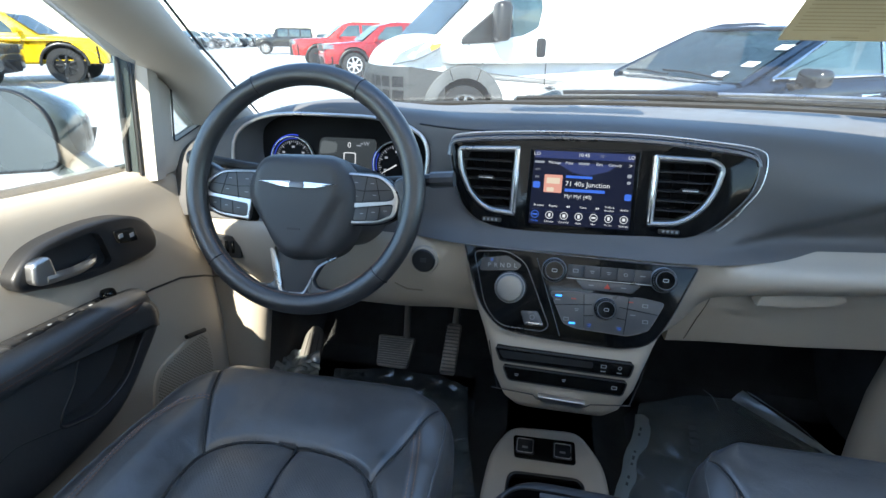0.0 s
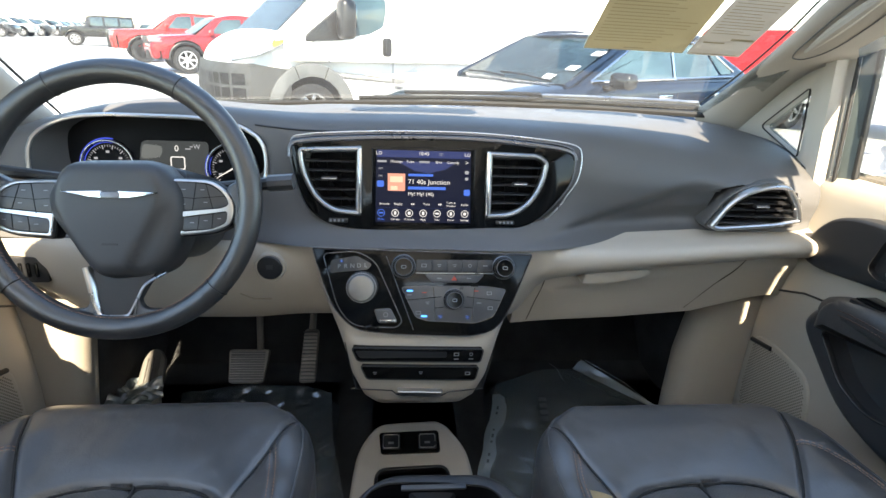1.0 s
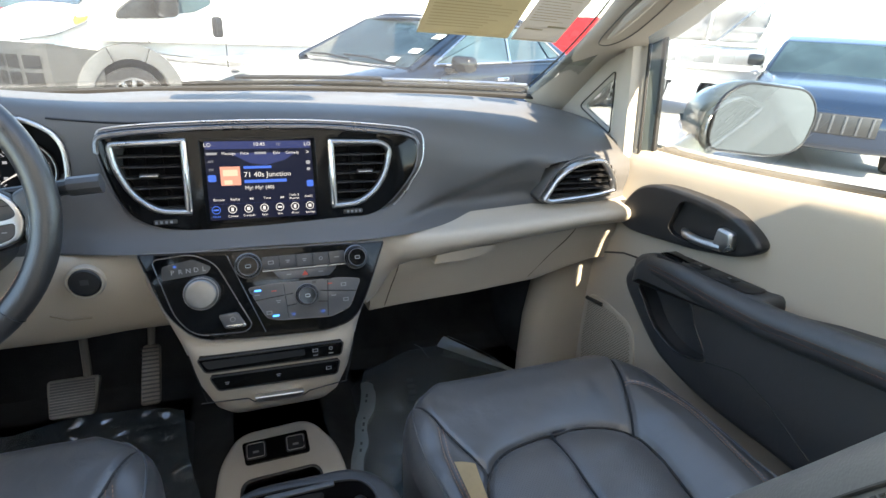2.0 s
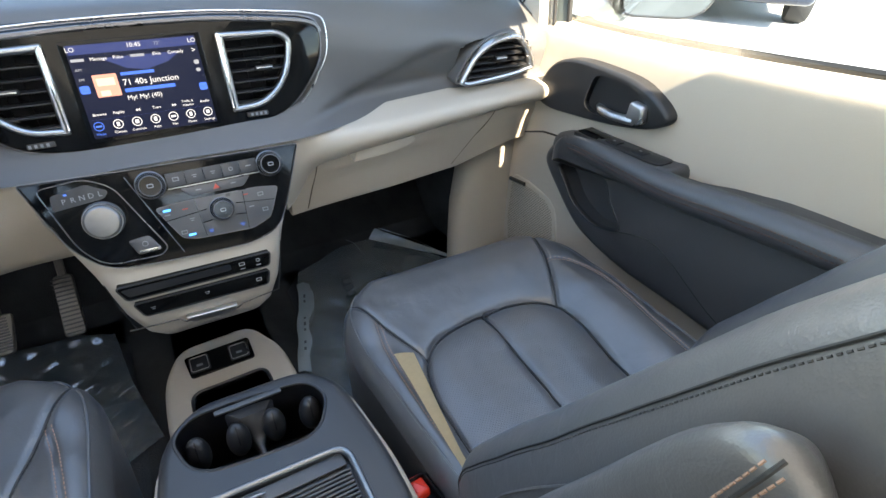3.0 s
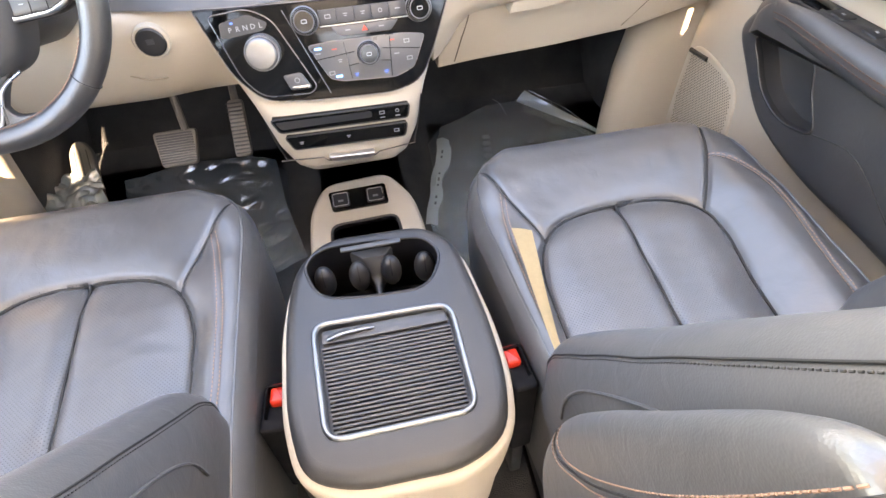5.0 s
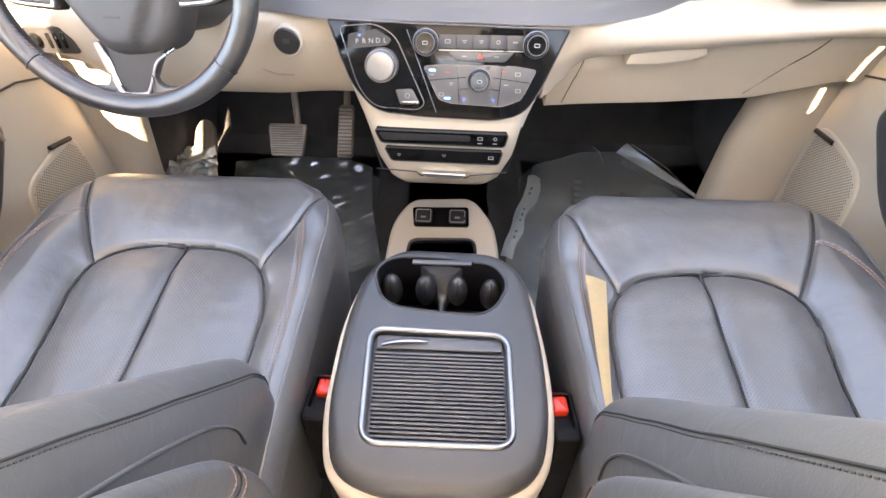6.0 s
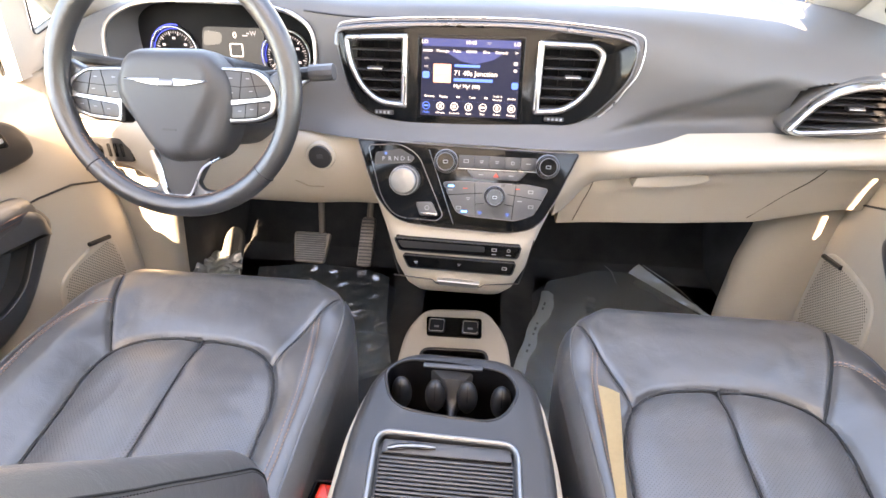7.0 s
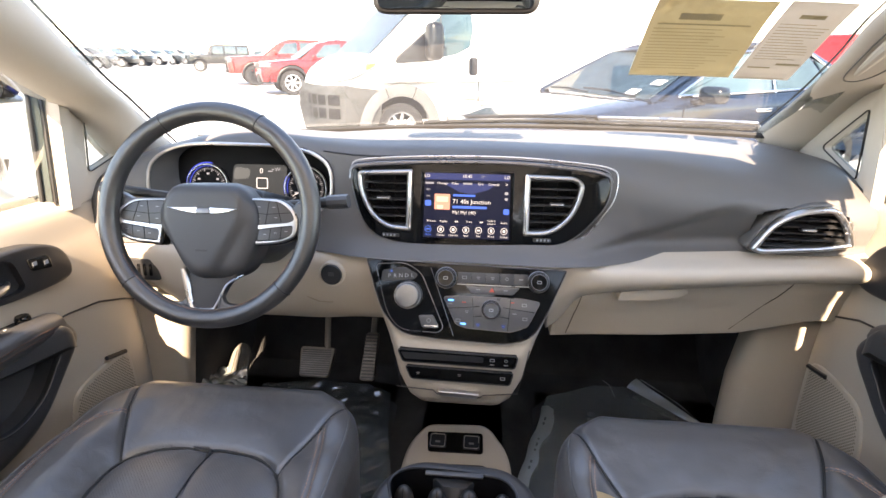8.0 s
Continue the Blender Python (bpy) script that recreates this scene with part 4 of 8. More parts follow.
for x, w in ((0.036, 0.010), (0.042, 0.005)):
    part("lamp_mark", box(bmesh.new(), x, 0.026 if w > 0.006 else 0.030, 0.0038, w, 0.0022, 0.0004, 0, ins), SCREEN_GREY, cluster)
part("display_band", slab(bmesh.new(), rounded([(-0.048, 0.006), (-0.012, 0.010), (-0.008, 0.030), (-0.043, 0.034)], 0.008), 0.0035, 0.0038, ins), glow("display_pale_grey", (0.035, 0.04, 0.044), 0.5), cluster, "paler part of the lit display")
words("heading", "W", 0.012, ins @ M(0.052, 0.030, 0.0040), SCREEN_GREY, cluster)

# ---- centre display frame ----
F1 = face(0, 0.938, 1.025, 13)
bez = [(-0.226, 0.066), (-0.198, 0.078), (-0.10, 0.085), (0.01, 0.088), (0.11, 0.087), (0.20, 0.080), (0.255, 0.072), (0.271, 0.056), (0.266, 0.010), (0.236, -0.032), (0.205, -0.060), (0.165, -0.078), (0.10, -0.086), (0.0, -0.087), (-0.09, -0.084), (-0.148, -0.075), (-0.184, -0.058), (-0.205, -0.030), (-0.221, 0.02)]
bez = [Vector(p[:2]) for p in spline([(x, y, 0) for x, y in bez], 5, True)]
ventl = rounded([(-0.215, 0.060), (-0.105, 0.065), (-0.107, -0.056), (-0.158, -0.052), (-0.191, -0.024), (-0.211, 0.020)], [0.012, 0.004, 0.004, 0.02, 0.02, 0.02], 5)
ventr = rounded([(0.112, 0.061), (0.205, 0.059), (0.224, 0.045), (0.217, 0.005), (0.197, -0.030), (0.163, -0.055), (0.112, -0.058)], [0.004, 0.012, 0.012, 0.02, 0.02, 0.02, 0.004], 5)
bm = bmesh.new()
pierced(bm, bez, [inset2(ventl, 0.004), inset2(ventr, 0.004)], -0.03, 0.012, F1, 0.005)
frame_ob = part("display_frame", bm, BLACK_GLOSS, dash, "gloss black display surround")
bm = bmesh.new()
tube(bm, [F1 @ Vector((p.x, p.y, 0.006)) for p in bez], 0.0022, 6, True)
part("frame_edge", bm, SATIN_DARK, frame_ob, "satin edge of the surround")
bm = bmesh.new()
top = [p for p in bez if p.y > 0.05]
tube(bm, [F1 @ Vector((p.x, p.y - 0.007, 0.0115)) for p in sorted(top, key=lambda q: q.x)], 0.0042, 6)
part("frame_highlight_bar", bm, SATIN_DARK, frame_ob)


rim_line = [p + Vector((0.013 * smooth01((p.x - 0.12) / 0.12), 0.004)) if p.y > -0.02 else p + Vector((0.010, -0.004)) for p in bez[:52]]
part("frame_outer_line", tube(bmesh.new(), [F1 @ Vector((p.x, p.y, 0.004)) for p in rim_line], 0.0016, 6), SATIN, frame_ob, "thin satin line outside the surround")


def vent(outline, m, parent, slat_dir=0, n=7):
    v = part("vent", band(bmesh.new(), outline, inset2(outline, 0.010), 0.004, 0.0175, m, 0.005), SATIN, parent, "silver-ringed air vent")
    inner = inset2(outline, 0.008)
    part("vent_box", slab(bmesh.new(), inner, -0.030, -0.024, m), GAUGE_FACE, v, "dark vent duct")
    ys, xs = [p.y for p in inner], [p.x for p in inner]
    y0, y1 = min(ys), max(ys)
    for k in range(n):
        y = y0 + (y1 - y0) * (k + 0.6) / n
        hits = []
        for a, b in zip(inner, inner[1:] + inner[:1]):
            if (a.y > y) != (b.y > y):
                hits.append(a.x + (b.x - a.x) * (y - a.y) / (b.y - a.y))
        if len(hits) < 2:
            continue
        xa, xb = min(hits), max(hits)
        part("slat", box(bmesh.new(), (xa + xb) / 2, y, 0.001, xb - xa, 0.0026, 0.012, 0.001, m @ M(0, y, 0, 14) @ M(0, -y, 0)), BLACK_PLASTIC, v)
    for k in range(4):
        x = min(xs) + (max(xs) - min(xs)) * (k + 0.5) / 4
        hits = [a.y + (b.y - a.y) * (x - a.x) / (b.x - a.x) for a, b in zip(inner, inner[1:] + inner[:1]) if (a.x > x) != (b.x > x)]
        if len(hits) >= 2:
            part("vane", box(bmesh.new(), x, sum(hits[:2]) / 2, -0.0215, 0.0016, abs(hits[0] - hits[1]), 0.005, 0, m), GAUGE_FACE, v)
    mx, my = sum(xs) / len(xs), (y0 + y1) / 2
    tab = part("vent_tab", box(bmesh.new(), mx, my + 0.003, 0.010, 0.028, 0.008, 0.012, 0.003, m), BLACK_PLASTIC, v)
    part("tab_bar", box(bmesh.new(), mx, my + 0.003, 0.0165, 0.024, 0.0022, 0.002, 0.0008, m), SATIN, tab)
    return v


vent(ventl, F1, frame_ob), vent(ventr, F1, frame_ob)
# upright chrome blades beside the screen
for x in (-0.108, 0.1135):
    part("vent_blade", box(bmesh.new(), x, 0.004, 0.014, 0.007, 0.112, 0.012, 0.003, F1), CHROME, frame_ob, "upright chrome blade beside the screen")
for x in (-0.150, 0.148):
    p = part("vent_shutter_wheel", box(bmesh.new(), x + (0.004 if x < 0 else 0), -0.064, 0.012, 0.034, 0.008, 0.006, 0.002, F1), BLACK_PLASTIC, frame_ob)
    for k in range(4):
        part("wheel_mark", box(bmesh.new(), x - 0.009 + k * 0.007, -0.064, 0.0153, 0.0035, 0.0045, 0.0006, 0, F1), WHITE_PRINT, p)

# touch screen
scr = part("touch_screen", slab(bmesh.new(), rounded([(-0.089, -0.072), (0.092, -0.072), (0.090, 0.065), (-0.088, 0.064)], 0.004), 0.010, 0.0135, F1, 0.001), BLACK_GLOSS, dash, "lit dark-blue touch screen")
part("screen_picture", slab(bmesh.new(), rounded([(-0.082, -0.066), (0.085, -0.066), (0.083, 0.060), (-0.081, 0.059)], 0.002), 0.0137, 0.0139, F1), SCREEN_BG, scr)
Z1 = 0.0141


def on_screen(name, pts, mat, r=0.0, z=Z1):
    return part(name, slab(bmesh.new(), rounded(pts, r) if r else pts, z, z + 0.0001, F1), mat, scr)


def rect(x, y, w, h):
    return [(x - w / 2, y - h / 2), (x + w / 2, y - h / 2), (x + w / 2, y + h / 2), (x - w / 2, y + h / 2)]


on_screen("status_band", rect(0.001, 0.0525, 0.160, 0.012), SCREEN_DIM)
on_screen("tile_panel", [(-0.045, 0.040), (0.058, 0.040), (0.040, 0.028), (0.010, 0.020), (-0.015, 0.024)], SCREEN_DIM)
cover = on_screen("cover_tile", rect(-0.046, 0.004, 0.030, 0.030), SCREEN_PINK, 0.001)
on_screen("cover_patch", rect(-0.046, 0.009, 0.022, 0.010), SCREEN_CREAM, 0.001, Z1 + 0.00012)
on_screen("cover_patch", rect(-0.050, -0.006, 0.012, 0.007), SCREEN_CREAM, 0.001, Z1 + 0.00012)
T = lambda s, x, y, h, mat=SCREEN_WHITE, al="CENTER": words("screen_text", s, h, F1 @ M(x, y, Z1 + 0.0002), mat, scr, al, 0.00003)
T("LO", -0.076, 0.053, 0.0085), T("LO", 0.077, 0.053, 0.0085), T("10:45", 0.001, 0.0535, 0.0085), T("72\u00b0", 0.031, 0.053, 0.006, SCREEN_GREY)
T("71 40s Junction", -0.026, 0.005, 0.0118, SCREEN_WHITE, "LEFT"), T("My! My! (40)", -0.026, -0.016, 0.0088, SCREEN_WHITE, "LEFT")
on_screen("title_bar", rect(-0.004, 0.017, 0.043, 0.0042), SCREEN_BLUE)
on_screen("name_bar", rect(0.007, -0.0055, 0.066, 0.0050), SCREEN_BLUE)
for s, x in (("Message", -0.046), ("Pulse", -0.022), ("Elvis", 0.027), ("Comedy", 0.052)):
    T(s, x, 0.0395, 0.0062)
on_screen("preset_bar", rect(-0.071, 0.0395, 0.016, 0.0036), SCREEN_GREY), on_screen("preset_bar", rect(0.002, 0.0395, 0.018, 0.0036), SCREEN_GREY)
T(">", 0.0765, 0.0395, 0.010), T("AM", -0.0735, 0.027, 0.0055, SCREEN_GREY), T("FM", -0.0735, 0.014, 0.0055, SCREEN_GREY)
on_screen("source_tile", rect(-0.0735, 0.001, 0.012, 0.011), SCREEN_BLUE, 0.003)
on_screen("side_icon", rect(0.0765, 0.023, 0.007, 0.006), SCREEN_GREY, 0.002), on_screen("side_icon", rect(0.0765, 0.012, 0.006, 0.005), SCREEN_GREY, 0.002)
on_screen("side_tile", rect(0.0775, -0.012, 0.011, 0.011), SCREEN_BLUE, 0.003)
for s, x in (("Browse", -0.0665), ("Replay", -0.0425), ("Tune", 0.007), ("Audio", 0.074)):
    T(s, x, -0.0335, 0.0056)
T("Traffic &", 0.050, -0.0305, 0.0046), T("Weather", 0.050, -0.0360, 0.0046)
for x, sg in ((-0.018, -1), (0.028, 1)):
    for dx in (0, 0.0032):
        on_screen("skip_mark", [(x + dx, -0.0355), (x + dx + sg * 0.003, -0.0335), (x + dx, -0.0315)] if sg > 0 else [(x + dx, -0.0355), (x + dx, -0.0315), (x + dx - 0.003, -0.0335)], SCREEN_WHITE)
on_screen("divider", rect(0.001, -0.0405, 0.160, 0.0004), SCREEN_DIM)
for k, s in enumerate(("Media", "Climate", "Controls", "Apps", "Nav", "Phone", "Settings")):
    x = -0.0722 + k * 0.0245
    p = part("icon_ring", band(bmesh.new(), circle(x, -0.0495, 0.0066, 20), circle(x, -0.0495, 0.0055, 20), Z1, Z1 + 0.0001, F1), SCREEN_BLUE if k == 0 else SCREEN_WHITE, scr)
    on_screen("icon_mark", rect(x, -0.0495, (0.008, 0.004, 0.005, 0.0042, 0.007, 0.004, 0.005)[k], (0.0025, 0.006, 0.0055, 0.0062, 0.003, 0.006, 0.005)[k]), SCREEN_BLUE if k == 0 else SCREEN_WHITE, 0.001)
    T(s, x, -0.0605, 0.0050, SCREEN_BLUE if k == 0 else SCREEN_WHITE)

# ---- beige centre stack ----
bm = bmesh.new()
rows = []
for z, w, y in ((0.935, 0.240, 0.925), (0.918, 0.222, 0.894), (0.90, 0.207, 0.886), (0.85, 0.188, 0.866), (0.80, 0.163, 0.843), (0.775, 0.150, 0.829), (0.75, 0.141, 0.820), (0.70, 0.128, 0.814), (0.66, 0.110, 0.816), (0.642, 0.094, 0.825), (0.634, 0.074, 0.845), (0.632, 0.06, 0.88)):
    row = []
    for k in range(25):
        a = math.pi * k / 24
        c, s_ = math.cos(a), math.sin(a)
        row.append((-w * math.copysign(abs(c) ** 0.22, c), y + 0.24 * (1 - s_ ** 0.22) if s_ > 1e-4 else y + 0.24, z))
    rows.append(row)
rings(bm, rows, True, True, True)
stack = part("tower", bm, BEIGE, dash, "beige centre stack tapering to its foot", 70)

F2 = face(0, 0.872, 0.894, 22)
pan = rounded([(-0.189, 0.034), (-0.05, 0.029), (0.196, 0.025), (0.160, -0.062), (0.136, -0.106), (0.09, -0.120), (-0.04, -0.116), (-0.118, -0.108), (-0.155, -0.066)], [0.006, 0.01, 0.006, 0.02, 0.025, 0.02, 0.02, 0.025, 0.02], 5)
panel = part("control_panel", slab(bmesh.new(), pan, -0.03, 0.006, F2, 0.003), BLACK_GLOSS, dash, "gloss black control panel")
part("panel_edge", tube(bmesh.new(), [F2 @ Vector((p.x, p.y, 0.0035)) for p in pan], 0.0012, 6, True), SATIN_DARK, panel, "satin edge of the control panel")
bay = rounded([(-0.170, 0.023), (-0.112, 0.028), (-0.080, 0.010), (-0.033, -0.094), (-0.044, -0.104), (-0.118, -0.101), (-0.144, -0.070)], [0.01, 0.015, 0.015, 0.008, 0.008, 0.02, 0.02], 5)
part("shifter_bay_edge", tube(bmesh.new(), [F2 @ Vector((p.x, p.y, 0.0062)) for p in bay], 0.0009, 6, True), SATIN_DARK, panel, "satin line round the shifter")
part("panel_divider", tube(bmesh.new(), [F2 @ Vector((-0.062, 0.020, 0.0062)), F2 @ Vector((-0.014, -0.108, 0.0062))], 0.0007, 6), SATIN_DARK, panel)
part("gear_window", slab(bmesh.new(), rounded([(-0.158, -0.010), (-0.156, 0.012), (-0.112, 0.020), (-0.086, 0.006), (-0.093, -0.004)], 0.005), 0.006, 0.0068, F2), surface("gear_window_grey", (0.06, 0.06, 0.06), 0.15, bump=0), panel, "glossy gear display")
for k, s in enumerate("PRNDL"):
    words("gear_letter", s, 0.0105, F2 @ M(-0.142 + k * 0.0112, 0.001 + 0.0006 * k, 0.0070), WHITE_PRINT, panel)
part("gear_mark", slab(bmesh.new(), rect(-0.138, 0.0105, 0.004, 0.003), 0.007, 0.0072, F2), SCREEN_BLUE, panel)
kn = F2 @ M(-0.103, -0.034, 0.004)
knob = part("gear_selector", lathe(bmesh.new(), [(0.027, 0), (0.027, 0.004), (0.0245, 0.006), (0.0240, 0.024), (0.0225, 0.028)], 48, kn), GREY_PLASTIC, panel, "rotary gear selector with a knurled rim")
bm = bmesh.new()
for k in range(60):
    a = 2 * math.pi * k / 60
    box(bm, 0.0243, 0, 0.016, 0.0012, 0.0012, 0.016, 0, kn @ Matrix.Rotation(a, 4, "Z"))
tagged(part("knurling", bm, SATIN, knob), kind="stuff")
part("selector_cap", lathe(bmesh.new(), [(0.0225, 0.026), (0.0225, 0.0285), (0.0205, 0.0305), (0.012, 0.0315), (0.0, 0.0318)], 48, kn), BRUSHED, knob, "brushed silver cap")
pk = part("parking_button", slab(bmesh.new(), rounded([(-0.083, -0.072), (-0.054, -0.070), (-0.041, -0.095), (-0.074, -0.096)], 0.005), 0.005, 0.010, F2, 0.002), SILVER_BUTTON, panel, "grey parking-brake button")
part("button_bar", box(bmesh.new(), -0.058, -0.0915, 0.0105, 0.028, 0.004, 0.001, 0.0004, F2), SATIN, pk)
part("button_mark", band(bmesh.new(), circle(-0.062, -0.081, 0.0042, 16), circle(-0.062, -0.081, 0.0032, 16), 0.0100, 0.0104, F2), WHITE_PRINT, pk)


def knob_at(x, y, m, r=0.0175, h=0.018, name="climate_knob"):
    q = m @ M(x, y, 0.004)
    k = part(name, lathe(bmesh.new(), [(r * 1.12, 0), (r * 1.12, 0.004), (r, 0.006), (r * 0.97, h - 0.002), (r * 0.90, h)], 40, q), BLACK_GLOSS, panel, "black ribbed rotary knob")
    part("knob_ring", band(bmesh.new(), circle(0, 0, r * 0.90, 32), circle(0, 0, r * 0.80, 32), h - 0.001, h + 0.001, q, 0.0006), SATIN_DARK, k, "thin satin ring")
    part("knob_face", slab(bmesh.new(), circle(0, 0, r * 0.78, 32), h - 0.001, h + 0.0004, q), BLACK_GLOSS, k)
    bm = bmesh.new()
    for i in range(40):
        box(bm, r * 0.985, 0, h * 0.62, 0.0012, 0.0010, h * 0.55, 0, q @ Matrix.Rotation(2 * math.pi * i / 40, 4, "Z"))
    tagged(part("knurling", bm, GREY_PLASTIC, k), kind="stuff")
    part("knob_collar", lathe(bmesh.new(), [(r * 1.22, 0), (r * 1.20, 0.003), (r * 1.10, 0.0045)], 40, q), SATIN_DARK, k, "thin satin collar")
    part("knob_mark", band(bmesh.new(), rounded(rect(0, 0, r * 0.5, r * 0.34), 0.002), rounded(rect(0, 0, r * 0.38, r * 0.20), 0.0015), h + 0.0004, h + 0.0008, q), WHITE_PRINT, k)
    return k


knob_at(-0.032, 0.002, F2), knob_at(0.143, 0.001, F2), knob_at(0.056, -0.055, F2, 0.0165, 0.016)


def icon(x, y, m, z, parent, kind, mat=WHITE_PRINT):
    """Small printed marks: 0 bar, 1 ring, 2 box, 3 pair of bars."""
    if kind == 0:
        return part("button_mark", box(bmesh.new(), x, y, z, 0.008, 0.0016, 0.0003, 0, m), mat, parent)
    if kind == 1:
        return part("button_mark", band(bmesh.new(), circle(x, y, 0.0032, 14), circle(x, y, 0.0022, 14), z, z + 0.0003, m), mat, parent)
    if kind == 2:
        return part("button_mark", band(bmesh.new(), rect(x, y, 0.009, 0.006), rect(x, y, 0.0065, 0.0038), z, z + 0.0003, m), mat, parent)
    bm = bmesh.new()
    box(bm, x, y + 0.0015, z, 0.007, 0.0012, 0.0003, 0, m)
    box(bm, x, y - 0.0015, z, 0.0045, 0.0012, 0.0003, 0, m)
    return part("button_mark", bm, mat, parent)


for k in range(5):
    xa, xb = -0.010 + k * 0.0268, -0.010 + (k + 1) * 0.0268 - 0.0006
    b = part("button", slab(bmesh.new(), [(xa, -0.007), (xb, -0.007), (xb, 0.014), (xa, 0.014)], 0.004, 0.0085, F2, 0.001), BUTTON, panel)
    icon((xa + xb) / 2, 0.004, F2, 0.0086, b, (2, 3, 3, 1, 0)[k])
part("button_rail", box(bmesh.new(), 0.057, -0.0092, 0.008, 0.136, 0.0016, 0.003, 0.0005, F2), SATIN, panel, "silver strip under the button row")
b = part("hazard_button", slab(bmesh.new(), rounded([(0.004, -0.011), (0.110, -0.011), (0.096, -0.026), (0.018, -0.026)], 0.004), 0.004, 0.008, F2, 0.001), SILVER_BUTTON, panel, "grey button row with a red hazard mark")
part("hazard_mark", slab(bmesh.new(), [(0.051, -0.0215), (0.061, -0.0215), (0.056, -0.0135)], 0.0082, 0.0085, F2), RED_MARK, b)
icon(0.030, -0.018, F2, 0.0082, b, 0), icon(0.082, -0.018, F2, 0.0082, b, 0)
hv = rounded([(-0.036, -0.034), (0.0, -0.031), (0.115, -0.032), (0.148, -0.037), (0.126, -0.085), (0.094, -0.096), (0.01, -0.092), (-0.010, -0.086)], 0.006, 3)
hvac = part("climate_plate", slab(bmesh.new(), hv, 0.004, 0.0075, F2, 0.001), SILVER_BUTTON, panel, "grey climate button plate")
part("climate_edge", tube(bmesh.new(), [F2 @ Vector((p.x, p.y, 0.0072)) for p in hv], 0.0007, 6, True), SATIN_DARK, hvac)
for a, b in (((-0.028, -0.056), (0.034, -0.050)), ((0.078, -0.050), (0.138, -0.057)), ((0.020, -0.034), (0.024, -0.09)), ((0.092, -0.034), (0.088, -0.094)), ((0.022, -0.070), (0.038, -0.068)), ((0.074, -0.068), (0.090, -0.070))):
    part("plate_joint", tube(bmesh.new(), [F2 @ Vector((*a, 0.0076)), F2 @ Vector((*b, 0.0076))], 0.0006, 4), BLACK_GLOSS, hvac)
for x, y, k, mt in ((-0.022, -0.047, 0, WHITE_PRINT), (0.004, -0.043, 0, RED_MARK), (0.118, -0.044, 2, WHITE_PRINT), (0.095, -0.040, 0, RED_MARK), (0.010, -0.061, 3, WHITE_PRINT), (0.100, -0.061, 0, WHITE_PRINT), (0.120, -0.070, 2, WHITE_PRINT), (-0.006, -0.078, 2, WHITE_PRINT), (0.032, -0.085, 3, SCREEN_BLUE), (0.080, -0.086, 3, SCREEN_BLUE)):
    icon(x, y, F2, 0.0077, hvac, k, mt)
for x, y in ((-0.021, -0.040), (0.004, -0.084)):
    part("lit_mark", box(bmesh.new(), x, y, 0.0078, 0.010, 0.003, 0.0004, 0, F2), glow("lit_blue", (0.03, 0.25, 1.0), 0.5), hvac)

# lower box of the stack: two slots and a drawer
F3 = face(0, 0.816, 0.745, 7)
for (xa, xb, ya, yb, da, db) in ((-0.120, 0.110, 0.022, -0.003, 0.010, 0.005), (-0.105, 0.103, -0.012, -0.038, 0.011, 0.006)):
    o = rounded([(xa, ya), (xb, ya - 0.004), (xb - db, yb - 0.004), (xa + da, yb)], 0.006, 4)
    st = part("slot_panel", slab(bmesh.new(), o, -0.02, 0.004, F3, 0.002), BLACK_GLOSS, stack, "gloss black slot panel")
    part("slot_edge", tube(bmesh.new(), [F3 @ Vector((p.x, p.y, 0.003)) for p in o], 0.0016, 6, True), BLACK_PLASTIC, st)
    if ya > 0:
        part("slot_opening", slab(bmesh.new(), rounded([(xa + 0.006, ya - 0.005), (0.045, ya - 0.008), (0.045, yb + 0.006), (xa + 0.014, yb + 0.006)], 0.004), 0.004, 0.0045, F3), DASH_DARK, st, "dark disc slot")
        icon(0.062, 0.009, F3, 0.0045, st, 2), icon(0.088, 0.009, F3, 0.0045, st, 1), icon(0.062, 0.0, F3, 0.0045, st, 0), icon(0.088, 0.0, F3, 0.0045, st, 0)
    else:
        icon(-0.080, -0.026, F3, 0.0045, st, 3), icon(0.0, -0.026, F3, 0.0045, st, 3), icon(0.083, -0.028, F3, 0.0045, st, 2)
part("drawer_joint", tube(bmesh.new(), [F3 @ Vector(p) for p in ((-0.122, -0.058, 0.0), (-0.05, -0.061, 0.003), (-0.042, -0.068, 0.004), (0.04, -0.071, 0.004), (0.048, -0.066, 0.003), (0.114, -0.060, 0.0))], 0.0011, 6), BLACK_PLASTIC, stack, "dark drawer joint")
part("drawer_handle", slab(bmesh.new(), rounded([(-0.042, -0.061), (0.041, -0.064), (0.034, -0.075), (-0.035, -0.072)], 0.004), -0.006, 0.006, F3, 0.002), SATIN, stack, "slim silver drawer handle")
for s in (-1, 1):
    part("stack_joint", tube(bmesh.new(), [F3 @ Vector(p) for p in ((s * 0.1315, 0.030, -0.002), (s * 0.122, -0.02, -0.001), (s * 0.112, -0.058, 0.0))], 0.0010, 6), BLACK_PLASTIC, stack)

# ---- beige lower dash, driver's side ----
def lower_skin(xs, prof):
    rows = []
    for x in xs:
        p = spline([(y, z, 0) for y, z in prof(x)], 5)
        rows.append([(x, q.x, q.y) for q in p] + [(x, 1.06, prof(x)[-1][1] + 0.01), (x, 1.06, 0.90)])
    return rings(bmesh.new(), rows, True, True, True)


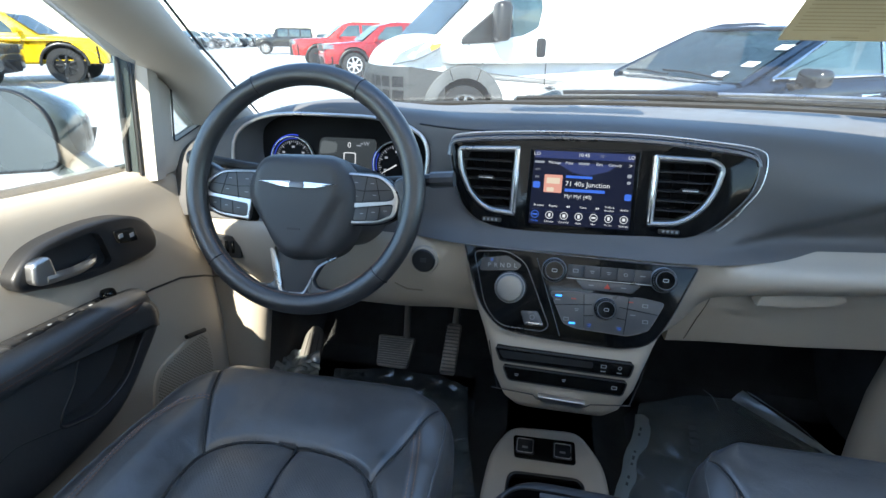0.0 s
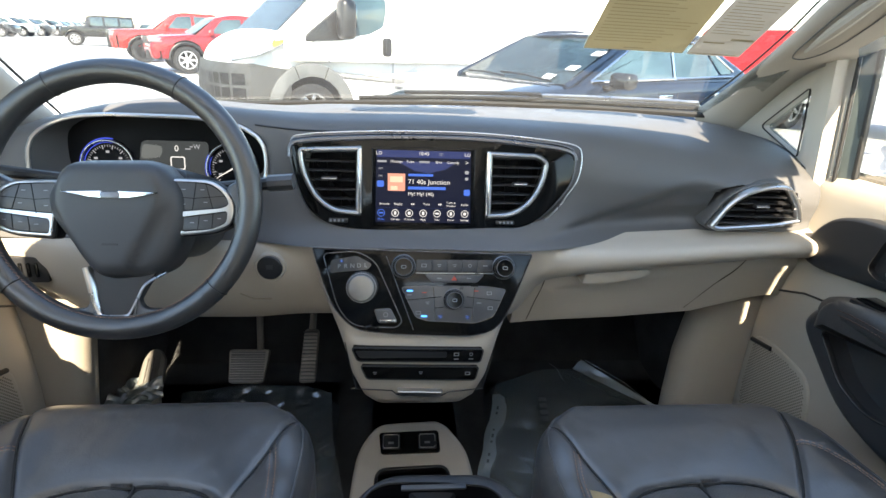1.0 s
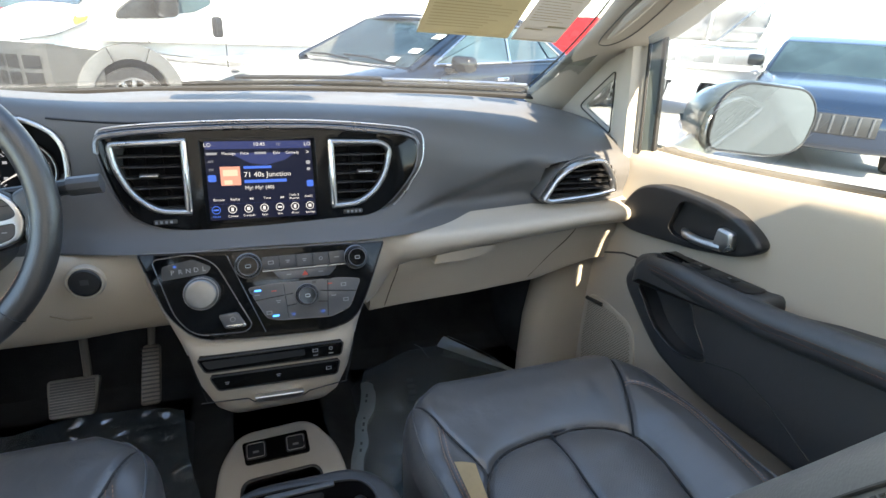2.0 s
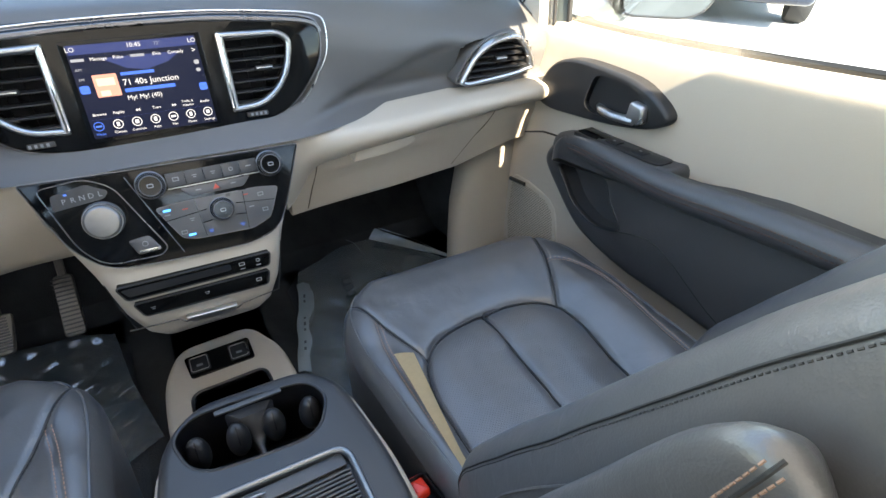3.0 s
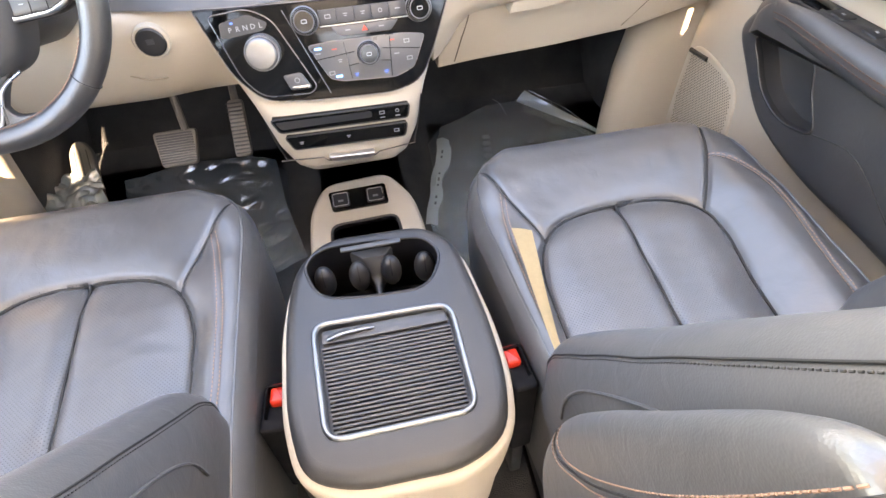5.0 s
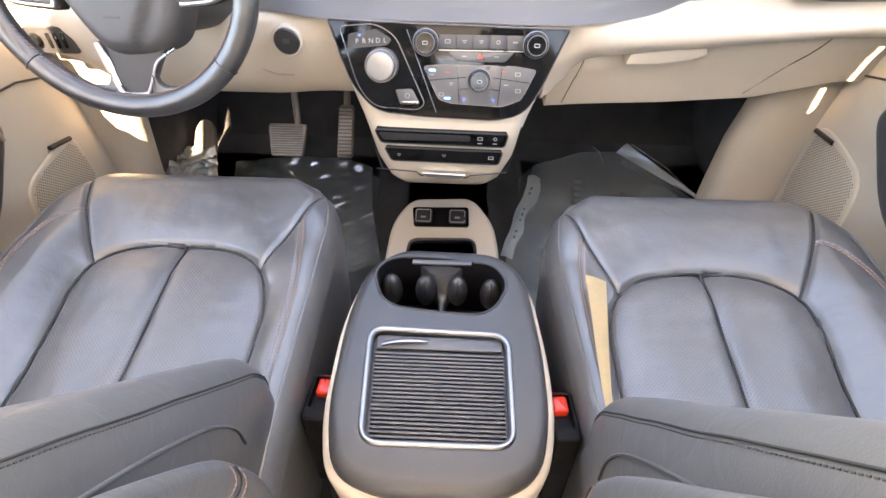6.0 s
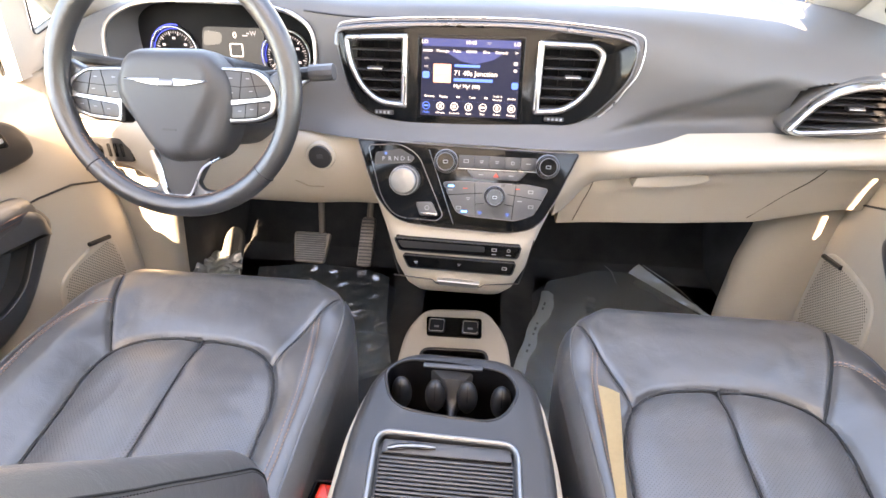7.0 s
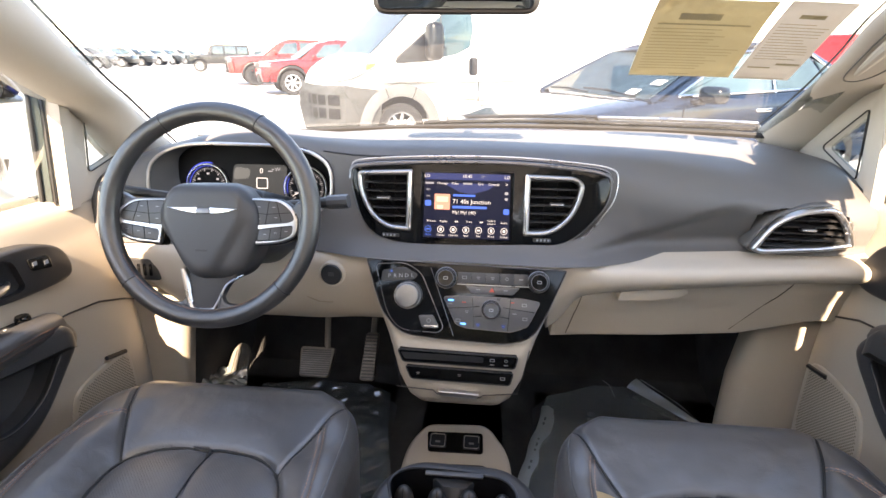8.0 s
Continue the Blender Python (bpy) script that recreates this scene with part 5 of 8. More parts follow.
def knee(x):
    k = smooth01((x + 0.33) / 0.13)           # sweeps into the stack
    e = smooth01((-0.58 - x) / 0.18)
    return [(0.935, 0.930), (0.905 + 0.02 * e, 0.918), (0.897 + 0.03 * e, 0.88), (0.905 + 0.04 * e, 0.83), (0.925 + 0.05 * e, 0.780 + 0.05 * e), (0.955 + 0.03 * e, 0.750 + 0.01 * k + 0.06 * e), (1.0, 0.752 + 0.01 * k + 0.06 * e)]


part("knee_panel", lower_skin([-0.76 + 0.60 * i / 40 for i in range(41)], knee), BEIGE, dash, "beige knee panel under the steering column", 60)
sb = M(-0.264, 0.893, 0.884, 86)
part("start_ring", lathe(bmesh.new(), [(0.0265, -0.01), (0.0265, 0.003), (0.0245, 0.006), (0.0222, 0.006), (0.0215, 0.003)], 36, sb), BEIGE, dash, "round start-button bezel")
st = part("start_button", lathe(bmesh.new(), [(0.0215, 0), (0.0215, 0.006), (0.0195, 0.008), (0.0, 0.0085)], 36, sb), BLACK_PLASTIC, dash, "black start button")
part("start_mark", box(bmesh.new(), 0, 0.002, 0.0088, 0.011, 0.008, 0.0004, 0, sb), GREY_PLASTIC, st)
part("column_seam", tube(bmesh.new(), [(-0.325, 0.906, 0.825), (-0.30, 0.905, 0.815), (-0.27, 0.905, 0.815)], 0.0010, 6), surface("beige_shadow_line", (0.3, 0.26, 0.2), 0.6), dash)
hr = M(-0.683, 0.912, 0.868, 84)
sw = part("light_switch", slab(bmesh.new(), rounded(rect(0, 0, 0.082, 0.046), 0.005), -0.004, 0.006, hr, 0.002), BLACK_PLASTIC, dash, "black light-switch block")
for k in range(3):
    part("dimmer_wheel", box(bmesh.new(), -0.002 + k * 0.013, 0, 0.006, 0.0060, 0.026, 0.006, 0.002, hr), BLACK_GLOSS, sw)
part("light_knob", lathe(bmesh.new(), [(0.012, 0.004), (0.012, 0.012), (0.010, 0.015)], 24, hr @ M(-0.027, 0, 0)), BLACK_GLOSS, sw)
# left-hand vent, half hidden by the wheel
lv = rounded([(-0.735, 0.975), (-0.745, 0.945), (-0.68, 0.950), (-0.66, 0.985), (-0.69, 1.045), (-0.72, 1.035)], 0.012, 4)
lvm = face(0, 0.936, 0, 6)
vent([Vector((p.x, p.y)) for p in lv], lvm @ M(0, 0, 0), dash, n=4)

# ---- passenger side: beige roll, glove box ----
def stack_front(z):
    """How far back the stack's face lies at height z."""
    return lerp_table([(0.70, [(0.814,)]), (0.75, [(0.820,)]), (0.80, [(0.843,)]), (0.85, [(0.866,)]), (0.90, [(0.886,)]), (0.93, [(0.900,)])], z)[0][0]


def roll(x):
    """Outline of the beige roll; towards the stack it widens and runs down its flank."""
    t = lerp_table([(0.17, [(0.922, 0.775)]), (0.195, [(0.922, 0.792)]), (0.215, [(0.923, 0.818)]), (0.235, [(0.925, 0.842)]), (0.262, [(0.928, 0.860)]), (0.30, [(0.931, 0.867)]), (0.40, [(0.937, 0.879)]), (0.545, [(0.946, 0.895)]), (0.64, [(0.951, 0.905)]), (0.76, [(0.957, 0.907)])], x)[0]
    hi, lo = t
    b = 0.010 + 0.012 * smooth01((x - 0.2) / 0.2)
    k = smooth01((0.275 - x) / 0.075)
    out = []
    for y, f in ((0.912, 0.02), (0.895 - b, 0.14), (0.888 - b, 0.5), (0.897 - b * 0.5, 0.86), (0.915, 1.0)):
        z = hi + (lo - hi) * f
        side = stack_front(z) + 0.006 + 0.075 * f * f
        out.append((y * (1 - k) + side * k, z))
    return [(0.935, hi + 0.006)] + out + [(0.945, lo - 0.002)]


part("trim_roll", lower_skin([0.17 + 0.60 * i / 36 for i in range(37)], roll), BEIGE, dash, "padded beige roll across the passenger side", 60)


def glove(x):
    t = lerp_table([(0.17, [(0.862, 0.735)]), (0.25, [(0.863, 0.742)]), (0.40, [(0.880, 0.750)]), (0.56, [(0.897, 0.764)]), (0.70, [(0.909, 0.80)])], x)[0]
    hi, lo = t
    return [(0.940, hi + 0.004), (0.922, hi - 0.004), (0.921, hi - 0.03), (0.931, (hi + lo) / 2), (0.942, lo + 0.014), (0.950, lo + 0.003), (0.99, lo)]


part("glove_box", lower_skin([0.185 + 0.560 * i / 30 for i in range(31)], glove), BEIGE, dash, "closed beige glove-box lid", 60)
SHADOW_GAP = surface("brown_shadow_gap", (0.05, 0.042, 0.032), 0.8, bump=0)


def on_lid(x, z):
    """Point of the glove-box lid at x, z."""
    prof = spline([(y, q, 0) for y, q in glove(x)], 5)
    return (x, min(prof, key=lambda p: abs(p.y - z)).x - 0.0004, z)


part("glove_joint", tube(bmesh.new(), [on_lid(0.636 - 0.095 * k / 10, 0.900 - 0.122 * k / 10) for k in range(11)], 0.0009, 6), SHADOW_GAP, dash, "thin slanting joint of the lid")
part("glove_joint", tube(bmesh.new(), [on_lid(0.238 - 0.022 * k / 10, 0.855 - 0.105 * k / 10) for k in range(11)], 0.0009, 6), SHADOW_GAP, dash)
part("glove_latch", slab(bmesh.new(), rounded([(0.300, 0.853), (0.36, 0.855), (0.408, 0.863), (0.430, 0.874), (0.425, 0.884), (0.36, 0.880), (0.305, 0.872)], 0.004), 0.0, 0.030, face(0, 0.924, 0, 0), 0.002), BEIGE, dash, "slim pale glove-box latch")
rv = rounded([(0.527, 0.966), (0.560, 1.022), (0.609, 1.046), (0.664, 1.050), (0.697, 1.008), (0.707, 0.976), (0.660, 0.966), (0.545, 0.957)], [0.006, 0.03, 0.03, 0.02, 0.02, 0.008, 0.02, 0.01], 4)
vent(rv, face(0, 0.918, 0, 0) @ M(0, 0, 0), dash, n=6)
part("vent_fill", band(bmesh.new(), inset2(rv, -0.004), inset2(rv, 0.004), -0.06, 0.004, face(0, 0.920, 0, 0), 0.003), DASH, dash, "grey dash moulding round the end vent")
for k in range(3):
    part("vent_end_mark", box(bmesh.new(), 0.683 + 0.003 * k, 1.022 - k * 0.010, 0.013, 0.012, 0.004, 0.003, 0.001, face(0, 0.918, 0, 0)), SATIN, dash)

# ---- lower tray with ports ----
tray = thing("tray", "beige lower tray with two small ports, on the floor tunnel", "console tray")
FT = face(0, 0.942, 0.4425, 75)
o = rounded([(-0.086, 0.050), (0.062, 0.058), (0.112, -0.015), (0.125, -0.10), (0.125, -0.32), (-0.135, -0.32), (-0.135, -0.10), (-0.125, -0.015)], [0.03, 0.03, 0.03, 0.05, 0.01, 0.01, 0.05, 0.03], 5)
bm = slab(bmesh.new(), o, -0.06, 0.0, FT, 0.012)
well = rounded([(-0.085, -0.060), (0.070, -0.055), (0.080, -0.20), (-0.092, -0.20)], 0.025, 5)
part("tray_body", carve(bm, slab(bmesh.new(), well, -0.04, 0.03, FT)), BEIGE, tray, "beige tray body", 40)
part("tray_liner", band(bmesh.new(), well, inset2(well, 0.006), -0.038, 0.002, FT, 0.001), BLACK_PLASTIC, tray, "black liner rim of the tray")
part("tray_floor", slab(bmesh.new(), inset2(well, 0.005), -0.042, -0.036, FT), BLACK_PLASTIC, tray)
plate = rounded([(-0.080, 0.022), (0.052, 0.026), (0.054, -0.028), (-0.074, -0.030)], 0.008, 4)
pl = part("port_plate", slab(bmesh.new(), plate, -0.002, 0.004, FT, 0.0015), BLACK_GLOSS, tray, "gloss black port plate")
for x in (-0.053, 0.026):
    po = part("port", slab(bmesh.new(), rounded(rect(x, -0.002, 0.040, 0.038), 0.006), 0.003, 0.007, FT, 0.002), BLACK_PLASTIC, pl)
    part("port_frame", tube(bmesh.new(), [FT @ Vector((p.x, p.y, 0.0065)) for p in rounded(rect(x, -0.002, 0.034, 0.032), 0.005)], 0.001, 5, True), SATIN, po)
    part("port_mark", box(bmesh.new(), x, -0.006, 0.0072, 0.012, 0.005, 0.0004, 0, FT), WHITE_PRINT, po)

# ---- centre console with cup holders ----
con = thing("centre_console", "grey and beige console with cup holders and ribbed cover", "centre console")
TOPZ = 0.722
co_ = [Vector((x, y)) for x, y in ((-0.108, 0.545), (-0.060, 0.594), (0.090, 0.590), (0.134, 0.545), (0.149, 0.42), (0.150, 0.33), (0.134, 0.262), (0.075, 0.232), (-0.050, 0.234), (-0.106, 0.258), (-0.123, 0.33), (-0.122, 0.46))]
co_ = rounded(co_, 0.035, 5)
bm = bmesh.new()
loops = []
for z, d in ((0.40, 0.012), (0.52, 0.008), (0.62, 0.0), (0.680, -0.002), (0.692, -0.002), (0.698, 0.001), (0.700, 0.006), (0.700, 0.012)):
    back = 0.010 * smooth01((z - 0.60) / 0.06)
    loops.append([q - Vector((0, back * smooth01((q.y - 0.30) / 0.25), 0)) for q in lift(inset2(co_, d), z)])
rings(bm, loops, True, True, False)
part("console_body", bm, BEIGE, con, "beige console side", 50)
bm = slab(bmesh.new(), inset2(co_, 0.007), 0.670, TOPZ, None, 0.016, 5)
cup_o = rounded([(-0.088, 0.540), (-0.070, 0.480), (-0.01, 0.470), (0.076, 0.466), (0.103, 0.520), (0.085, 0.556), (0.005, 0.566), (-0.062, 0.566)], 0.03, 5)
cutter = slab(bmesh.new(), cup_o, 0.560, 0.80)
top_bm = carve(bm, cutter)
shut = rounded([(-0.083, 0.445), (0.101, 0.440), (0.102, 0.289), (-0.074, 0.288)], 0.026, 6)
part("console_top", carve(top_bm, slab(bmesh.new(), inset2(shut, 0.008), 0.7035, 0.80)), CONSOLE, con, "dark grey console top", 40)
part("cup_ring", tube(bmesh.new(), [(p.x, p.y, TOPZ - 0.001) for p in cup_o], 0.0024, 6, True), BLACK_PLASTIC, con)
part("cup_well", rings(bmesh.new(), [lift(cup_o, 0.722), lift(inset2(cup_o, 0.003), 0.70), lift(inset2(cup_o, 0.008), 0.615)], True, False, True), GAUGE_FACE, con, "black cup-holder well")
rows = []
for y, xl, xr in ((0.469, -0.020, 0.038), (0.474, -0.010, 0.030), (0.482, 0.000, 0.020), (0.494, 0.005, 0.013), (0.520, 0.005, 0.013), (0.536, 0.000, 0.019), (0.548, -0.010, 0.029), (0.562, -0.024, 0.040)):
    dip = 0.034 * smooth01((xl + 0.012) / 0.016)
    rows.append([(xl, y, 0.650), (xl, y, 0.703 - dip), (xl + 0.003, y, 0.7065 - dip), (xr - 0.003, y, 0.7065 - dip), (xr, y, 0.703 - dip), (xr, y, 0.650)])
part("cup_bridge", rings(bmesh.new(), rows, True, True, True), CONSOLE, con, "dark grey waisted bridge between the cups", 50)
for x, y in ((-0.064, 0.536), (-0.015, 0.535), (0.031, 0.536), (0.079, 0.532)):
    bm = bmesh.new()
    lathe(bm, [(0.0150 * math.cos(a), 0.030 * math.sin(a)) for a in (radians(-80 + 170 * k / 14) for k in range(15))], 24, M(x, y, 0.683))
    tab = part("cup_tab", bm, BLACK_PLASTIC, con, "rounded black rubber cup grip")
    part("tab_groove", tube(bmesh.new(), [(x, y - 0.0150 * math.cos(a), 0.683 + 0.030 * math.sin(a)) for a in (0.2 + 0.13 * k for k in range(10))], 0.0007, 5), GAUGE_FACE, tab)
part("cup_plate", box(bmesh.new(), 0.008, 0.556, 0.7215, 0.085, 0.008, 0.004, 0.0015), GREY_PLASTIC, con)
part("cover_frame", band(bmesh.new(), shut, inset2(shut, 0.0075), 0.715, 0.7255, None, 0.0035), BRUSHED, con, "chrome frame round the sliding cover")
cover = part("sliding_cover", slab(bmesh.new(), inset2(shut, 0.007), 0.704, 0.7125), BLACK_PLASTIC, con, "black ribbed sliding cover")
for k in range(22):
    y = 0.296 + k * 0.0053
    w0 = -0.062 - 0.0095 * (y - 0.292) / 0.15
    part("rib", box(bmesh.new(), (w0 + 0.0905) / 2, y, 0.7155, 0.0905 - w0, 0.0032, 0.0066, 0.0011, None, 2), GREY_PLASTIC, cover)
part("cover_front_bar", box(bmesh.new(), 0.0105, 0.4235, 0.7155, 0.158, 0.0185, 0.005, 0.0015), GREY_PLASTIC, cover)
part("cover_pull", tube(bmesh.new(), spline([(-0.062, 0.4185, 0.7190), (-0.045, 0.4225, 0.7205), (-0.020, 0.4245, 0.7205), (-0.003, 0.4245, 0.7190)], 5), [0.0030, 0.0042, 0.0050, 0.0052, 0.0052, 0.0052, 0.0052, 0.0052, 0.0052, 0.0052, 0.0050, 0.0048, 0.0044, 0.004, 0.0032, 0.0016], 8, flat=0.6), BRUSHED, cover, "small chrome pull")
for s, x, y in ((-1, -0.141, 0.352), (1, 0.166, 0.333)):
    b = thing("belt_buckle", "black seat-belt buckle with a red release button", "seat-belt buckle", "belt buckles", at=M(x, y, 0.512 if s < 0 else 0.526, -6, 0, 4 * s))
    shell = rounded(rect(0, 0, 0.032, 0.066), 0.007, 4)
    hole = rounded(rect(-0.001 * s, 0.006, 0.0245, 0.046), 0.004, 3)
    body = slab(bmesh.new(), shell, 0.0, 0.160, None, 0.004)
    part("housing", carve(body, slab(bmesh.new(), hole, 0.146, 0.18)), GAUGE_FACE, b, "black hollow-topped housing", 40)
    part("release_button", slab(bmesh.new(), rounded(rect(-0.001 * s, 0.012, 0.021, 0.030), 0.005, 3), 0.140, 0.157, M(0, 0, 0, -4), 0.005), RED, b, "red release button")
    part("stalk", box(bmesh.new(), 0, -0.01, -0.05, 0.018, 0.030, 0.12, 0.004), BLACK_PLASTIC, b)

# ---- front seats ----
def seat(name, s, dy, label, lean, base_y):
    """s: +1 on the right; p runs from the inboard to the outboard side."""
    ob = thing(name, label, "car seat", "front seats", at=(0, dy, 0))
    INB, OUT, FRONT, BACK = 0.165, 0.640, 0.735, 0.18
    mid, half = (INB + OUT) / 2, (OUT - INB) / 2
    V = lambda *q: Vector(q)
    ins = [Vector(q[:2]) for q in spline([(x, y, 0) for x, y in ((0.228, 0.18), (0.230, 0.38), (0.234, 0.46), (0.258, 0.522), (0.305, 0.556), (0.384, 0.566), (0.460, 0.560), (0.508, 0.528), (0.515, 0.468), (0.505, 0.36), (0.50, 0.18))], 6)]
    split = [V(0.384, 0.566), V(0.376, 0.38), V(0.374, 0.18)]
    cin = [V(0.257, 0.522), V(0.222, 0.605), V(0.194, 0.690)]
    cout = [V(0.510, 0.528), V(0.555, 0.62), V(0.592, 0.715)]
    sin_ = [Vector(q[:2]) for q in spline([(0.216, 0.610, 0), (0.207, 0.55, 0), (0.200, 0.47, 0), (0.198, 0.36, 0), (0.202, 0.18, 0)], 6)]
    sout = [Vector(q[:2]) for q in spline([(0.552, 0.612, 0), (0.586, 0.585, 0), (0.600, 0.50, 0), (0.590, 0.38, 0), (0.575, 0.18, 0)], 6)]

    def slant(p):
        # the inboard edge of the right-hand cushion draws in towards the backrest
        return 0.085 * max(0, 0.56 - p.y) * smooth01((0.24 - p.x) / 0.06) if s > 0 else -0.006 * smooth01((0.24 - p.x) / 0.06)

    def inside(p):
        poly, r = ins, False
        for a, b in zip(poly, poly[1:] + poly[:1]):
            if (a.y > p.y) != (b.y > p.y) and p.x < (b.x - a.x) * (p.y - a.y) / (b.y - a.y) + a.x:
                r = not r
        return r

    NU, NV = 160, 180
    grid, kinds = [], []
    for j in range(NV + 1):
        v = j / NV
        y = BACK + (FRONT - BACK) * (1 - (1 - v) ** 1.15)
        fr = max(0.0, (y - (FRONT - 0.16)) / 0.16)
        w = half * (1 - fr ** 3.2) ** (1 / 3.2) if fr < 1 else 0.0
        w = max(w, half * 0.55) if fr < 1 else half * 0.55
        row = []
        for i in range(NU + 1):
            u = -1 + 2 * i / NU
            u = math.copysign(1 - (1 - abs(u)) ** 1.0, u)
            p = V(mid + u * w, y)
            e = min((1 - abs(u)) * w, FRONT - y)
            R = 0.050
            drop = R - math.sqrt(max(R * R - (R - e) ** 2, 0)) if e < R else 0.0
            z = 0.716
            bol = smooth01((abs(p.x - 0.372) - 0.135) / 0.06)
            z += 0.026 * bol * smooth01((FRONT - 0.02 - y) / 0.2) * (1.0 if p.x > 0.37 else 0.55)
            z += 0.012 * smooth01((y - 0.56) / 0.10)
            din, dsp = near_line(p, ins), near_line(p, split)
            dc = min(near_line(p, cin), near_line(p, cout))
            dl = min(near_line(p, sin_), near_line(p, sout))
            isin = inside(p)
            z -= 0.0060 * math.exp(-((din / 0.0042) ** 2)) + 0.006 * math.exp(-((din / 0.018) ** 2)) + 0.005 * math.exp(-((dc / 0.004) ** 2)) + 0.003 * math.exp(-((dl / 0.003) ** 2))
            if isin:
                z -= 0.004 - 0.006 * smooth01(din / 0.07) + 0.0065 * math.exp(-((dsp / 0.004) ** 2)) + 0.004 * math.exp(-((dsp / 0.015) ** 2))
            z += 0.0022 * noise.noise(Vector((p.x * 14, p.y * 14, s * 3.0))) + 0.0009 * noise.noise(Vector((p.x * 42, p.y * 42, s * 5.0)))
            z -= 0.05 * smooth01((0.30 - y) / 0.12) * 0.3
            row.append(V(s * (p.x + slant(p)), y, z - drop))
            kinds.append("insert" if isin and p.x < 0.376 + 0.0 and din < 9 else "insert2" if isin else "front" if y > 0.5 and V(p.x, p.y).x > 0.194 + (0.690 - y) * 0.375 and p.x < 0.592 - (0.715 - y) * 0.44 else "inner" if p.x < mid else "outer")
        grid.append(row)
    names = {"insert": ("cushion_insert", LEATHER_P), "insert2": ("cushion_insert", LEATHER_P), "front": ("cushion_front", LEATHER), "inner": ("bolster", LEATHER), "outer": ("bolster", LEATHER)}
    for key, (nm, mt) in names.items():
        bm, made = bmesh.new(), {}

        def vert(j, i):
            if (j, i) not in made:
                made[j, i] = bm.verts.new(grid[j][i])
            return made[j, i]
        for j in range(NV):
            for i in range(NU):
                if kinds[j * (NU + 1) + i] == key:
                    bm.faces.new((vert(j, i), vert(j, i + 1), vert(j + 1, i + 1), vert(j + 1, i)))
        part(nm, bm, mt, ob, "perforated black leather insert" if "insert" in key else "", 75)
    # skirt below the cushion
    edge = [grid[j][0] for j in range(0, NV + 1, 4)] + [grid[NV][i] for i in range(4, NU, 4)] + [grid[j][NU] for j in range(NV, -1, -4)]
    loops = [edge]
    for dz, k in ((0.03, 0.0), (0.10, 0.012), (0.17, 0.03), (0.24, 0.05)):
        loops.append([V(p.x + (s * mid - p.x) * k, p.y + (0.45 - p.y) * k, 0.668 - dz + min(0, p.z - 0.668) * 0.0) for p in edge])
    bm = bmesh.new()
    rings(bm, loops, False)
    part("cushion_side", bm, LEATHER, ob, "", 60)
    part("seat_base", box(bmesh.new(), s * mid, 0.42, 0.42, 0.40, 0.42, 0.12, 0.02), BLACK_PLASTIC, ob, "black plastic seat base")
    def top(c, lift_by=0.0005):
        fr = max(0.0, (c.y - (FRONT - 0.16)) / 0.16)
        w = half * (1 - fr ** 3.2) ** (1 / 3.2)
        fi = min(max(((c.x - mid) / w + 1) / 2 * NU, 0), NU - 1e-3)
        fj = min(max((1 - (1 - (c.y - BACK) / (FRONT - BACK)) ** (1 / 1.15)) * NV, 0), NV - 1e-3)
        i, j = int(fi), int(fj)
        za = grid[j][i].z * (1 - fi + i) + grid[j][i + 1].z * (fi - i)
        zb = grid[j + 1][i].z * (1 - fi + i) + grid[j + 1][i + 1].z * (fi - i)
        return V(s * (c.x + slant(c)), c.y, za * (1 - fj + j) + zb * (fj - j) + lift_by)

    # dark sewn seams
    for line in (ins, split, cin, cout):
        pts = []
        for a, b in zip(line, line[1:]):
            n = max(1, int((b - a).length / 0.006))
            pts += [a.lerp(b, k / n) for k in range(n)]
        pts.append(line[-1])
        out3 = [top(c, 0.0004) for c in pts]
        for _ in range(3):
            for k in range(1, len(out3) - 1):
                out3[k].z = (out3[k - 1].z + 2 * out3[k].z + out3[k + 1].z) / 4
        part("seam", tube(bmesh.new(), out3, 0.0021, 6), RUBBER, ob, "dark sewn seam")
    # piping along the side edges
    for i, k in ((5, 0), (NU - 5, 1)):
        part("piping", tube(bmesh.new(), [grid[j][i] + V(0, 0, 0.0005) for j in range(10, NV - 14, 3)], 0.0018, 6), LEATHER, ob, "leather piping")
    # stitching beside the bolster seams
    bm = bmesh.new()
    for line, sg in ((sin_, 1), (sout, -1)):
        pts = [q.to_3d() for q in line]
        for a, b in zip(pts, pts[1:]):
            n = max(1, int((b - a).length / 0.0048))
            for k in range(n):
                for off in (-0.0035, 0.0035):
                    q, r = a.lerp(b, (k + 0.15) / n), a.lerp(b, (k + 0.75) / n)
                    t = (b - a).normalized()
                    sd = V(-t.y, t.x, 0) * off
                    tube(bm, [top(q + sd), top(r + sd)], 0.00075, 4)
    tagged(part("stitching", bm, THREAD, ob, "tan double stitching"), kind="stuff")

    # backrest, leaning back
    LEAN = radians(lean)
    base = V(0, base_y, 0.700)
    up, out = V(0, -math.sin(LEAN), math.cos(LEAN)), V(0, math.cos(LEAN), math.sin(LEAN))

    def back(p, h, n):
        return base + V(s * p, 0, 0) + up * h + out * n

